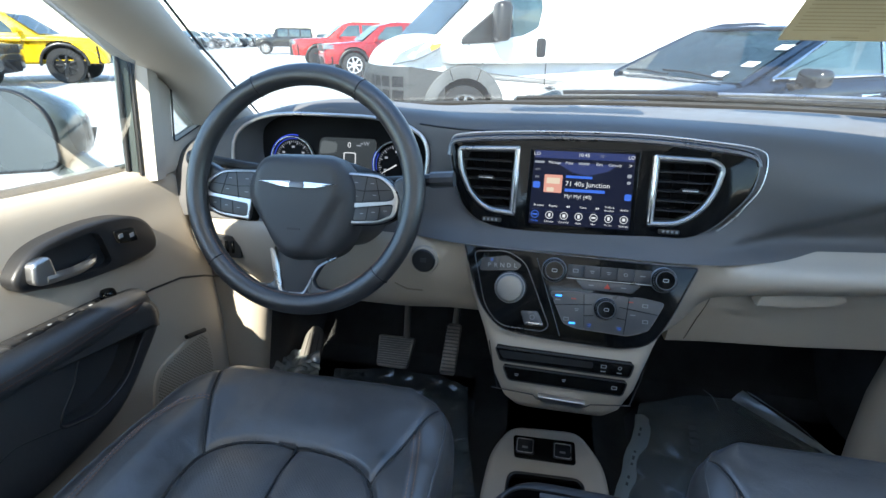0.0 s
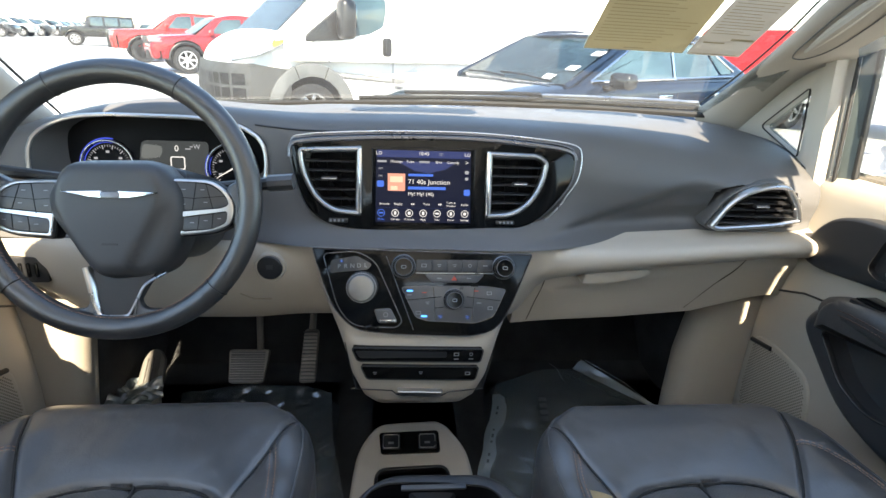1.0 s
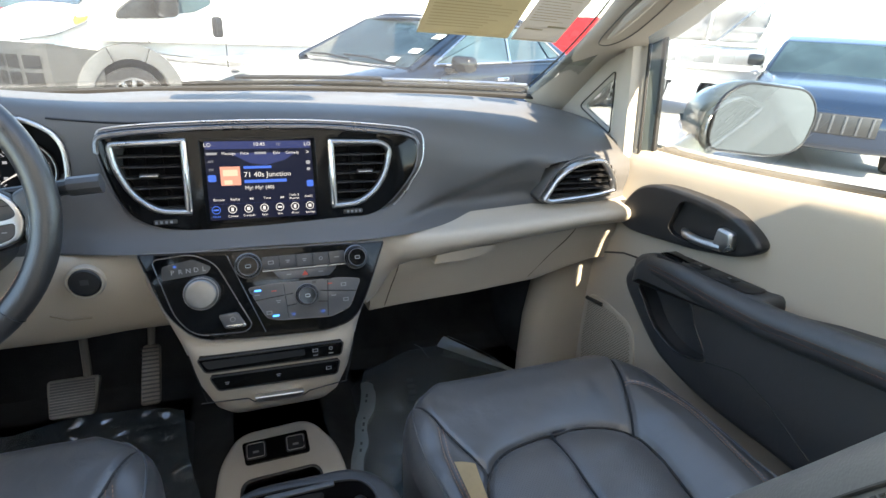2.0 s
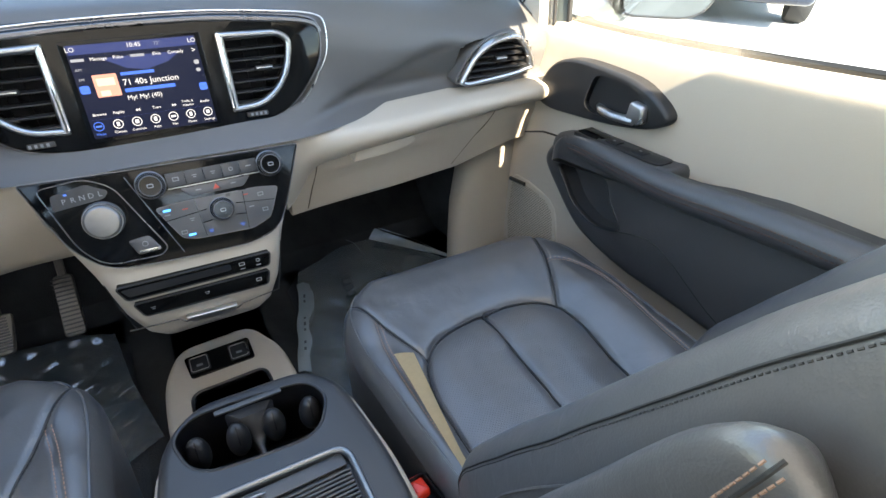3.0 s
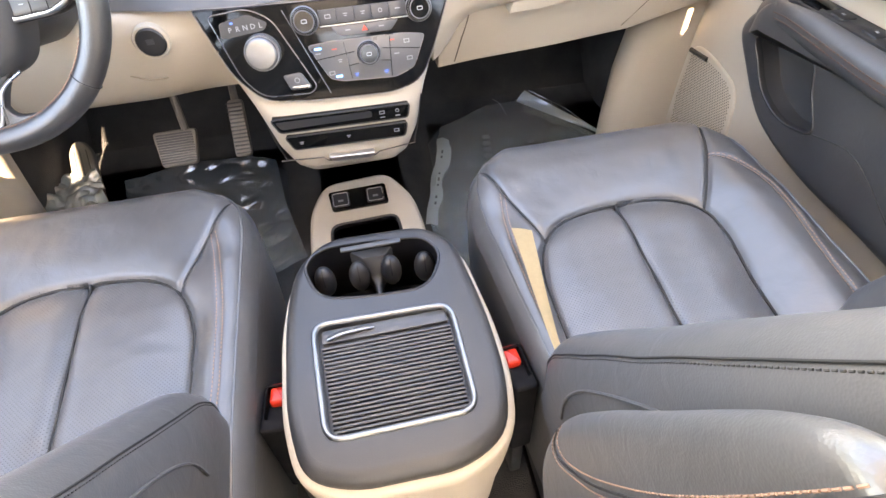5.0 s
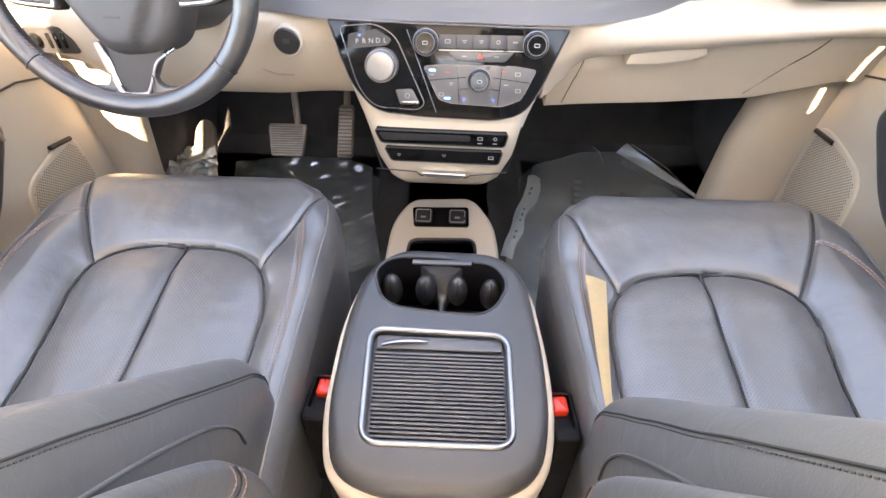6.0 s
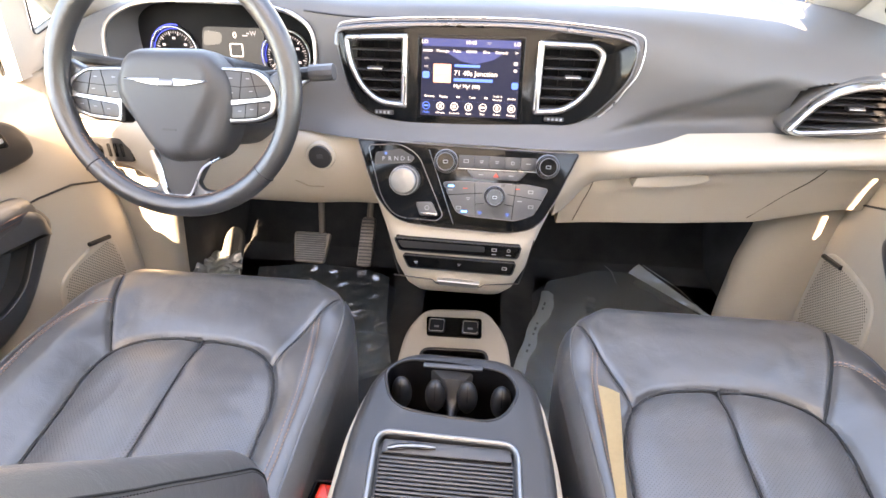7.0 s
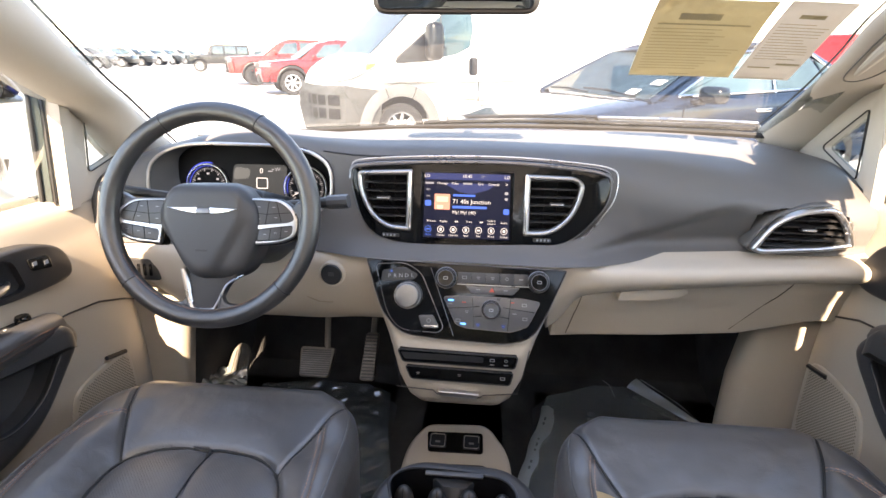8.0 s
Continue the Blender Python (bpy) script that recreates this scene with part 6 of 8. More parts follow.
    prof = [(0.225, -0.13), (0.192, -0.112), (0.176, -0.07), (0.171, -0.025), (0.1705, 0.006), (0.1745, 0.032), (0.185, 0.049), (0.203, 0.057), (0.226, 0.052), (0.246, 0.036), (0.266, 0.010), (0.285, -0.004), (0.34, -0.010), (0.40, -0.012), (0.46, -0.010), (0.515, -0.004), (0.532, 0.010), (0.548, 0.036), (0.564, 0.050), (0.588, 0.056), (0.610, 0.048), (0.6255, 0.032), (0.6335, 0.008), (0.635, -0.02), (0.632, -0.06), (0.614, -0.100), (0.575, -0.12)]
    prof = [Vector(q[:2]) for q in spline([(a, b, 0) for a, b in prof], 4)]
    rows = []
    for k in range(45):
        h = 0.70 * k / 44
        nip = 0.02 * smooth01((h - 0.50) / 0.2)
        swell = 1 - 0.35 * smooth01((h - 0.45) / 0.25) - 0.5 * smooth01((0.05 - h) / 0.05)
        toe = 0.02 * smooth01((0.10 - h) / 0.10)
        row = []
        for q in prof:
            p = 0.40 + (q.x - 0.40) * (1 - nip * 2 - toe * 1.2)
            n = q.y * (swell if q.y > 0 else 1) - toe
            seam = min(abs(q.x - 0.268), abs(q.x - 0.528))
            n -= 0.006 * math.exp(-((seam / 0.006) ** 2))
            n += 0.0012 * noise.noise(Vector((p * 16, h * 16, s * 2.0)))
            row.append(back(p, h, n))
        rows.append(row)
    bm = bmesh.new()
    rings(bm, rows, True, True, True)
    part("backrest", bm, LEATHER, ob, "black leather backrest with raised side bolsters", 75)
    # heavy seam along the bolster's edge, with a row of stitches below it
    for p0, n0, step in ((0.1795, 0.0430, -1), (0.6205, 0.0430, 1)):
        i = min(range(len(prof)), key=lambda q: (prof[q].x - p0) ** 2 + (prof[q].y - n0) ** 2)
        away = lambda k, j: (rows[k][j] - (base + V(s * 0.40, 0, 0) + up * (0.70 * k / 44))).normalized()
        seam_line = spline([rows[k][i] + away(k, i) * 0.0006 for k in range(2, 42)], 3)
        part("seam", tube(bmesh.new(), seam_line, 0.0009, 6), RUBBER, ob, "dark sewn seam")
        j = i + 2 * step
        sewn = spline([rows[k][i].lerp(rows[k][j], 0.30) + away(k, j) * 0.0006 for k in range(2, 42)], 3)
        tagged(part("stitching", stitches(sewn, 0.0036, 0.00055, 0.55), THREAD_GREY, ob, "dark heavy stitching"), kind="stuff")
    part("head_restraint", box(bmesh.new(), s * 0.40, base.y + up.y * 0.80, base.z + up.z * 0.80, 0.26, 0.11, 0.18, 0.045, None, 4), LEATHER, ob, "black leather head restraint")
    for x in (0.34, 0.46):
        part("restraint_post", tube(bmesh.new(), [back(x, 0.66, -0.04), back(x, 0.76, -0.03)], 0.006, 8), CHROME, ob)

    # armrest on the inboard side, folded up along the backrest
    side = spline([(y, z, 0) for y, z in ((0.203, 0.762), (0.211, 0.795), (0.212, 0.835), (0.205, 0.897), (0.180, 0.972), (0.151, 1.044), (0.133, 1.090), (0.120, 1.120), (0.108, 1.138), (0.095, 1.146), (0.082, 1.143), (0.069, 1.126), (0.062, 1.09), (0.068, 1.03), (0.090, 0.93), (0.115, 0.84), (0.140, 0.765), (0.160, 0.738), (0.182, 0.735))], 4, True)

    def tip(q):
        # leans as far as the backrest
        a, d = radians(lean - 28.4), Vector((q[0] - 0.19, q[1] - 0.74))
        return Vector((0.19 + d.x * math.cos(a) - d.y * math.sin(a), 0.74 + d.y * math.cos(a) + d.x * math.sin(a)))
    side = [tip(q) for q in side]
    SECT = [(0.1340, 0.014), (0.1345, 0.008), (0.1362, 0.0040), (0.1392, 0.0012), (0.144, 0.0), (0.151, 0.0025), (0.159, 0.008), (0.167, 0.017), (0.175, 0.029)]
    rows = [[V(s * x, q.x, q.y) for q in inset2(side, d)] for x, d in SECT]
    arm = part("armrest", rings(bmesh.new(), rows, True, True, True), LEATHER, ob, "black leather armrest folded up", 60)
    rim = [q.to_3d() for q in side + side[:1]]

    def on_arm(y, z):
        """Point of the armrest's inboard skin at y, z."""
        d = near_line(V(y, z, 0), rim)
        x = 0.1340
        for (xa, da), (xb, db) in zip(SECT[:4], SECT[1:5]):
            if db <= d <= da:
                x = xa + (xb - xa) * (da - d) / (da - db)
        return V(s * (x - 0.0004), y, z)
    upper = [(0.2045, 0.884), (0.199, 0.870), (0.190, 0.868), (0.178, 0.881), (0.157, 0.922), (0.134, 0.983), (0.119, 1.031), (0.107, 1.079), (0.100, 1.112), (0.0955, 1.134), (0.0935, 1.1450)]
    lower = [(0.2075, 0.862), (0.199, 0.846), (0.187, 0.850), (0.172, 0.873), (0.148, 0.918), (0.126, 0.977), (0.110, 1.030), (0.099, 1.082), (0.093, 1.114), (0.089, 1.134), (0.0870, 1.1440)]
    middle = [((a + c) / 2, (b + d) / 2) for (a, b), (c, d) in zip(upper, lower)]
    lines = [[on_arm(q.x, q.y) for q in spline([(*tip(q), 0) for q in path], 6)] for path in (upper, lower, middle)]
    for line in lines[:2]:
        tagged(part("stitching", stitches(line, 0.0040, 0.00055, 0.68), THREAD, arm, "tan armrest stitching"), kind="stuff")
    part("armrest_seam", tube(bmesh.new(), lines[2], 0.0010, 6), RUBBER, arm, "dark sewn seam")
    # piping loop low on the backrest's inboard side
    loop = spline([(s * 0.1695, y, z) for y, z in (tip(q) for q in ((0.246, 0.775), (0.250, 0.810), (0.238, 0.857), (0.213, 0.908), (0.184, 0.958), (0.160, 0.995)))], 8)
    part("piping", tube(bmesh.new(), loop, 0.0016, 6), LEATHER, ob, "leather piping")
    return ob, back


# tan strip on the passenger's inner bolster, standing in for a sun patch
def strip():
    ob = thing("sun_strip", "narrow tan strip standing in for a sun patch along the seat bolster", "paper strip")
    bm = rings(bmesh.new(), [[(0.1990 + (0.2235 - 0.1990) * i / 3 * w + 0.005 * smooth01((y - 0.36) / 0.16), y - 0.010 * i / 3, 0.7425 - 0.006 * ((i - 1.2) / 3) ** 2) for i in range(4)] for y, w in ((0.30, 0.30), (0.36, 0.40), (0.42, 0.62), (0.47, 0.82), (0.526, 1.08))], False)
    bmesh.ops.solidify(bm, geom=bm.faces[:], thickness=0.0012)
    part("strip", bm, surface("tan_sun_patch", (0.50, 0.38, 0.22), 0.7, grain=200, bump=0.1), ob)


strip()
seat("passenger_seat", 1, 0.0, "black leather front seat with perforated inserts beside the console", 28.4, 0.309)
seat("driver_seat", -1, 0.022, "black leather front seat with perforated inserts behind the steering wheel", 36.5, 0.327)

# ---- floor mats and protective film ----
def sheet(name, label, category, outline, z, amp, mat, n=34, seed=0.0, thick=0.001, scale=14.0, kind=""):
    """A loose sheet over an outline in plan, rumpled by amp."""
    xs, ys = [p[0] for p in outline], [p[1] for p in outline]
    o = [Vector(p) for p in outline]

    def inside(x, y):
        r = False
        for a, b in zip(o, o[1:] + o[:1]):
            if (a.y > y) != (b.y > y) and x < (b.x - a.x) * (y - a.y) / (b.y - a.y) + a.x:
                r = not r
        return r
    bm, made = bmesh.new(), {}
    step = (max(xs) - min(xs)) / n
    rows = int((max(ys) - min(ys)) / step) + 1

    def vert(i, j):
        if (i, j) not in made:
            x, y = min(xs) + i * step, min(ys) + j * step
            h = abs(noise.noise(Vector((x * scale, y * scale, seed)))) + 0.5 * abs(noise.noise(Vector((x * scale * 2.3, y * scale * 2.3, seed + 4))))
            rise = 0.36 * smooth01((y - 1.30) / 0.3)
            made[i, j] = bm.verts.new((x, y, z + rise + amp * h))
        return made[i, j]
    for i in range(n):
        for j in range(rows):
            if inside(min(xs) + (i + 0.5) * step, min(ys) + (j + 0.5) * step):
                bm.faces.new((vert(i, j), vert(i + 1, j), vert(i + 1, j + 1), vert(i, j + 1)))
    # draw the stepped border onto the outline
    edge = [v for v in bm.verts if v.is_boundary]
    for v in edge:
        p, best = Vector((v.co.x, v.co.y)), None
        for a, b in zip(o, o[1:] + o[:1]):
            d = b - a
            q = a + d * min(max((p - a).dot(d) / d.length_squared, 0), 1)
            if best is None or (q - p).length < (best - p).length:
                best = q
        v.co.x, v.co.y = best
    bmesh.ops.solidify(bm, geom=bm.faces[:], thickness=thick)
    ob = thing(name, label, category)
    part("sheet", bm, mat, ob, "", 25 if amp > 0.01 else 60)
    return ob


sheet("floor_mat", "black ribbed floor mat in the passenger footwell", "floor mat", [(0.16, 0.55), (0.19, 1.18), (0.25, 1.26), (0.56, 1.26), (0.60, 1.15), (0.60, 0.55)], FLOOR_Z + 0.006, 0.002, MAT_RUBBER, 100, thick=0.006)
sheet("floor_mat", "black ribbed floor mat in the driver's footwell", "floor mat", [(-0.17, 0.60), (-0.19, 1.16), (-0.26, 1.22), (-0.52, 1.20), (-0.62, 1.08), (-0.62, 0.60)], FLOOR_Z + 0.006, 0.002, MAT_RUBBER, 100, thick=0.006)
pf = sheet("plastic_film", "clear plastic film over the passenger mat, folded at its edges", "plastic film", [(0.125, 0.86), (0.234, 1.225), (0.386, 1.295), (0.51, 1.298), (0.645, 1.08), (0.58, 0.80), (0.20, 0.70)], FLOOR_Z + 0.018, 0.011, FILM, 120, 3.0, 0.0006, 5.5)
R3 = lambda y: 0.36 * smooth01((y - 1.30) / 0.3)
bm = bmesh.new()
rows = []
for k in range(13):
    t = k / 12
    a = Vector((0.505 + 0.15 * t, 1.30 - 0.225 * t, 0))
    a.z = FLOOR_Z + 0.030 + R3(a.y)
    w = 0.034 * (1 - t) + 0.004
    rows.append([a + Vector((0.002, 0.004, 0)), a + Vector((-0.2 * w, -0.1 * w, 0.020 * (1 - 0.6 * t))), a + Vector((-0.6 * w, -0.4 * w, 0.016 * (1 - t))), a + Vector((-w, -0.7 * w, 0.004))])
rings(bm, rows, False)
bmesh.ops.solidify(bm, geom=bm.faces[:], thickness=0.0008)
part("folded_edge", bm, FILM_EDGE, pf, "bright folded film edge", 20)
for k in range(3):
    t0 = [(0.512, 1.302), (0.50, 1.305), (0.40, 1.285)][k]
    t1 = [(0.652, 1.075), (0.515, 1.262), (0.425, 1.225)][k]
    part("fold_crease", tube(bmesh.new(), [(t0[0], t0[1], FLOOR_Z + 0.045 + R3(t0[1])), ((t0[0] + t1[0]) / 2, (t0[1] + t1[1]) / 2, FLOOR_Z + 0.050 + R3((t0[1] + t1[1]) / 2)), (t1[0], t1[1], FLOOR_Z + 0.030 + R3(t1[1]))], 0.0010, 6), clear("film_crease", (0.85, 0.9, 0.9), 0.9, 0.2, 0.35), pf, "glinting crease")
bm = bmesh.new()
rows = []
for k in range(19):
    t = 0.82 * k / 18
    a = Vector((0.128 + 0.108 * t, 0.87 + 0.36 * t, 0))
    a.z = FLOOR_Z + 0.030 + R3(a.y)
    wob = noise.noise(Vector((7.0 * t, 2.0, 0.5)))
    w = 0.026 + 0.012 * t + 0.014 * wob
    rows.append([a + Vector((0.006 * wob, 0, 0.002)), a + Vector((0.45 * w, -0.004, 0.0045 + 0.006 * abs(wob))), a + Vector((w, -0.010, 0.0))])
rings(bm, rows, False)
bmesh.ops.solidify(bm, geom=bm.faces[:], thickness=0.0006)
part("printed_edge", bm, clear("bluish_film_edge", (0.70, 0.76, 0.80), 0.5, 0.2, 0.48), pf, "bluish printed film edge")
random.seed(9)
for k in (1, 2, 4, 5, 6, 9, 10):
    t = 0.12 + 0.055 * k
    a = Vector((0.128 + 0.108 * t + 0.022, 0.87 + 0.36 * t - 0.006, 0))
    part("print_bar", box(bmesh.new(), 0, 0, 0, 0.005, random.uniform(0.006, 0.013), 0.0004, 0, Matrix.Translation((a.x - 0.006, a.y, FLOOR_Z + 0.0372 + R3(a.y))) @ Matrix.Rotation(radians(-16), 4, "Z")), FILM_INK, pf)
for x, y, w, h in ((0.33, 1.10, 0.02, 0.10), (0.44, 1.06, 0.02, 0.09), (0.52, 1.00, 0.02, 0.08), (0.30, 0.92, 0.02, 0.08)):
    for k in range(4):
        part("print_bar", box(bmesh.new(), x + 0.004 * k, y + h * (k - 1.5) / 4, FLOOR_Z + 0.036 + R3(y + h * (k - 1.5) / 4), w, h / 6, 0.0006), FILM_INK, pf)
sheet("plastic_film", "smooth clear plastic film in the driver's footwell", "plastic film", [(-0.56, 1.06), (-0.60, 1.20), (-0.45, 1.235), (-0.30, 1.225), (-0.215, 1.195), (-0.19, 1.02), (-0.145, 0.84), (-0.40, 0.75), (-0.66, 0.80)], FLOOR_Z + 0.018, 0.018, FILM_DARK, 120, 8.0, 0.0006, 8.5)
sheet("plastic_film", "crumpled glinting plastic film over the foot rest's lower end", "plastic film", [(-0.785, 1.05), (-0.795, 1.195), (-0.635, 1.19), (-0.575, 1.04)], FLOOR_Z + 0.064, 0.040, clear("crumpled_film", (0.80, 0.80, 0.78), 0.80, 0.14, 0.40), 90, 5.0, 0.0006, 15.0)

# ---- steering wheel ----
wheel = thing("steering_wheel", "black leather steering wheel with silver-edged spokes", "steering wheel", at=face(-0.416, 0.742, 1.047, 20))
RIM_R = 0.1735
bm = bmesh.new()
pts = []
for k in range(96):
    a = 2 * math.pi * k / 96
    pts.append(Vector((RIM_R * math.cos(a), RIM_R * math.sin(a) * 0.985, 0)))
tube(bm, pts, 0.0160, 14, True)
part("rim", bm, RIM_LEATHER, wheel, "black leather rim")
for a in (62, 118, 222, 318):
    c, s_ = math.cos(radians(a)), math.sin(radians(a))
    u = Vector((c * RIM_R, s_ * RIM_R * 0.985, 0))
    rad, nrm = Vector((c, s_, 0)), Vector((0, 0, 1))
    part("rim_seam", tube(bmesh.new(), [u + (rad * math.cos(q) + nrm * math.sin(q)) * 0.0163 for q in (2 * math.pi * j / 16 for j in range(16))], 0.0009, 4, True), BLACK_PLASTIC, wheel)
bm = bmesh.new()
for k in range(70):
    a = radians(205 + k * 1.9)
    c, s_ = math.cos(a), math.sin(a)
    q = Vector((c * (RIM_R - 0.0150), s_ * (RIM_R - 0.0150) * 0.985, 0.006))
    t = Vector((-s_, c, 0)) * 0.0012
    if 0 < k < 69:
        tube(bm, [q - t * 1.3 + Vector((0, 0, 0.0018)), q + t * 1.3 - Vector((0, 0, 0.0018))], 0.0008, 4)
tagged(part("rim_stitching", bm, THREAD, wheel, "tan stitching inside the rim"), kind="stuff")
hub_o = rounded([(-0.092, 0.012), (-0.062, 0.054), (0.054, 0.057), (0.087, 0.016), (0.087, -0.040), (0.066, -0.090), (0.034, -0.106), (-0.022, -0.106), (-0.055, -0.068), (-0.090, -0.020)], [0.03, 0.03, 0.03, 0.02, 0.03, 0.03, 0.02, 0.02, 0.03, 0.03], 5)
HUB_MID = Vector((-0.004, -0.012))


def hub_at(x, y, up=0.0):
    """Height of the airbag cover: a raised shield with softer, lower flanks."""
    ridge = min(0.071 - x - 0.55 * max(0, -0.005 - y), 0.079 + x - 0.42 * max(0, -0.010 - y), 0.060 - y)
    edge = near_line(Vector((x, y)), hub_o + hub_o[:1]) if within(Vector((x, y)), hub_o) else 0.0
    return -0.020 + 0.026 * math.sqrt(max(0.0, 1 - max(0.0, 1 - edge / 0.022) ** 2)) + 0.008 * smooth01(ridge / 0.014) + up


loops = [[Vector((p.x, p.y, -0.05)) for p in hub_o]]
for k in range(15):
    f = 1 - (k / 15) ** 1.25 if k else 1.0
    loops.append([Vector((q.x, q.y, hub_at(q.x, q.y))) for q in (HUB_MID + (p - HUB_MID) * f for p in hub_o)])
part("airbag_cover", rings(bmesh.new(), loops, True, True, True), HUB, wheel, "dark grey airbag cover with a raised shield", 70)
# plain wing-shaped badge
for sg in (-1, 1):
    wing = [(sg * 0.010, 0.0120), (sg * 0.061, 0.0105), (sg * 0.044, 0.0060), (sg * 0.026, 0.0030), (sg * 0.010, 0.0020)][::sg]
    part("badge_wing", slab(bmesh.new(), rounded(wing, 0.0015), 0.010, 0.0170, None, 0.001), CHROME, wheel, "silver wing-shaped badge")
part("badge_middle", slab(bmesh.new(), rounded(rect(0, 0.0062, 0.024, 0.0090), 0.004), 0.010, 0.0180, None, 0.001), SATIN_DARK, wheel)
part("airbag_mark", box(bmesh.new(), -0.002, -0.058, 0.0143, 0.020, 0.003, 0.0006), BLACK_PLASTIC, wheel)
# side spokes: a silver frame round an upper and a lower group of keys
for sg, dy, sk in ((-1, 0.0, 1.12), (1, 0.005, 1.0)):
    fit = lambda pts: rounded([(sg * x * sk, y + dy) for x, y in pts][::sg], [0.004, 0.022, 0.016, 0.012, 0.016, 0.016, 0.004][::sg] if len(pts) == 7 else 0.005, 4)
    plate = fit([(0.068, 0.026), (0.122, 0.025), (0.145, 0.006), (0.152, -0.014), (0.146, -0.036), (0.122, -0.047), (0.076, -0.051)])
    spk = part("spoke", slab(bmesh.new(), inset2(plate, -0.002), -0.030, -0.010, None, 0.004), BLACK_PLASTIC, wheel, "side spoke with a satin silver frame")
    upper = fit([(0.070, 0.024), (0.120, 0.021), (0.138, 0.006), (0.144, -0.008), (0.134, -0.013), (0.086, -0.018), (0.072, -0.019)])
    lower_ = rounded([(sg * x * sk, y + dy) for x, y in ((0.078, -0.0255), (0.142, -0.016), (0.140, -0.033), (0.120, -0.042), (0.079, -0.046))][::sg], 0.006, 4)
    part("spoke_frame", pierced(bmesh.new(), plate, [upper, lower_], -0.016, -0.005, Matrix.Identity(4), 0.003), SATIN, spk, "satin silver frame round the keys")
    for pts, cuts, nm in ((upper, ((0.094, -0.02, 0.100, 0.024), (0.122, -0.016, 0.112, 0.022)), "key_pad"), (lower_, ((0.101, -0.045, 0.104, -0.020), (0.120, -0.042, 0.122, -0.018)), "key_pad")):
        kg = part(nm, slab(bmesh.new(), inset2(pts, 0.0008), -0.018, -0.0066, None, 0.0012), BUTTON, spk, "charcoal wheel keys")
        for xa, ya, xb, yb in cuts:
            part("key_joint", tube(bmesh.new(), [(sg * xa * sk, ya + dy, -0.0066), (sg * xb * sk, yb + dy, -0.0066)], 0.0006, 4), GAUGE_FACE, kg)
        if pts is upper:
            part("key_joint", tube(bmesh.new(), [(sg * 0.072 * sk, 0.002 + dy, -0.0066), (sg * 0.096 * sk, 0.000 + dy, -0.0066), (sg * 0.140 * sk, 0.004 + dy, -0.0066)], 0.0006, 4), GAUGE_FACE, kg)
        for x, y in (((0.083, 0.012), (0.108, 0.012), (0.083, -0.008), (0.112, -0.005)) if pts is upper else ((0.094, -0.033), (0.112, -0.030), (0.130, -0.027))):
            part("key_mark", box(bmesh.new(), sg * x * sk, y + dy, -0.0062, 0.0050, 0.0010, 0.0003), WHITE_PRINT, kg)
    part("spoke_arm", slab(bmesh.new(), rounded([(sg * 0.135, 0.022), (sg * 0.172, 0.040), (sg * 0.174, -0.040), (sg * 0.150, -0.044)][::sg], 0.012), -0.026, -0.008, None, 0.006), RIM_LEATHER, spk)
# lower spoke: a charcoal tongue in a silver fork
low = rounded([(-0.044, -0.088), (0.058, -0.088), (0.036, -0.108), (0.022, -0.134), (0.012, -0.158), (-0.024, -0.158), (-0.036, -0.118)], [0.004, 0.004, 0.014, 0.014, 0.012, 0.012, 0.014], 4)
lw = part("spoke", slab(bmesh.new(), low, -0.024, -0.008, None, 0.003), HUB, wheel, "charcoal lower spoke in a silver fork")
part("spoke_edge", tube(bmesh.new(), spline([(-0.042, -0.090, -0.006), (-0.037, -0.111, -0.006), (-0.028, -0.148, -0.006), (-0.020, -0.156, -0.006), (0.006, -0.156, -0.006), (0.014, -0.150, -0.006), (0.023, -0.132, -0.006), (0.034, -0.112, -0.006), (0.060, -0.096, -0.006)], 6), [0.0058] * 9 + [0.0046] * 8 + [0.0028] * 16 + [0.0026] * 16, 8, flat=0.7), SATIN, lw, "satin silver fork")
for sg in (-1, 1):
    part("spoke_web", slab(bmesh.new(), rounded([(sg * 0.030 - 0.006, -0.122), (sg * 0.034 - 0.006, -0.146), (sg * 0.082, -0.146), (sg * 0.066, -0.166), (sg * 0.012, -0.172)][::-sg], 0.012), -0.016, -0.004, None, 0.003), RIM_LEATHER, lw)
part("column_shroud", slab(bmesh.new(), rounded([(-0.062, 0.05), (0.075, 0.05), (0.080, -0.05), (0.04, -0.085), (-0.04, -0.085), (-0.07, -0.05)], 0.02), -0.19, -0.035, None, 0.01), DASH_DARK, wheel, "dark steering-column shroud")
for sg, y in ((-1, 0.03), (1, 0.02)):
    st = part("stalk", tube(bmesh.new(), [(sg * 0.06, y, -0.060), (sg * 0.13, y + 0.006, -0.052), (sg * 0.200, y + 0.012, -0.048)], [0.007, 0.008, 0.010], 10), BLACK_PLASTIC, wheel, "black column stalk")
    part("stalk_end", tube(bmesh.new(), [(sg * 0.186, y + 0.011, -0.048), (sg * 0.222, y + 0.014, -0.046)], 0.012, 10), GREY_PLASTIC, st)

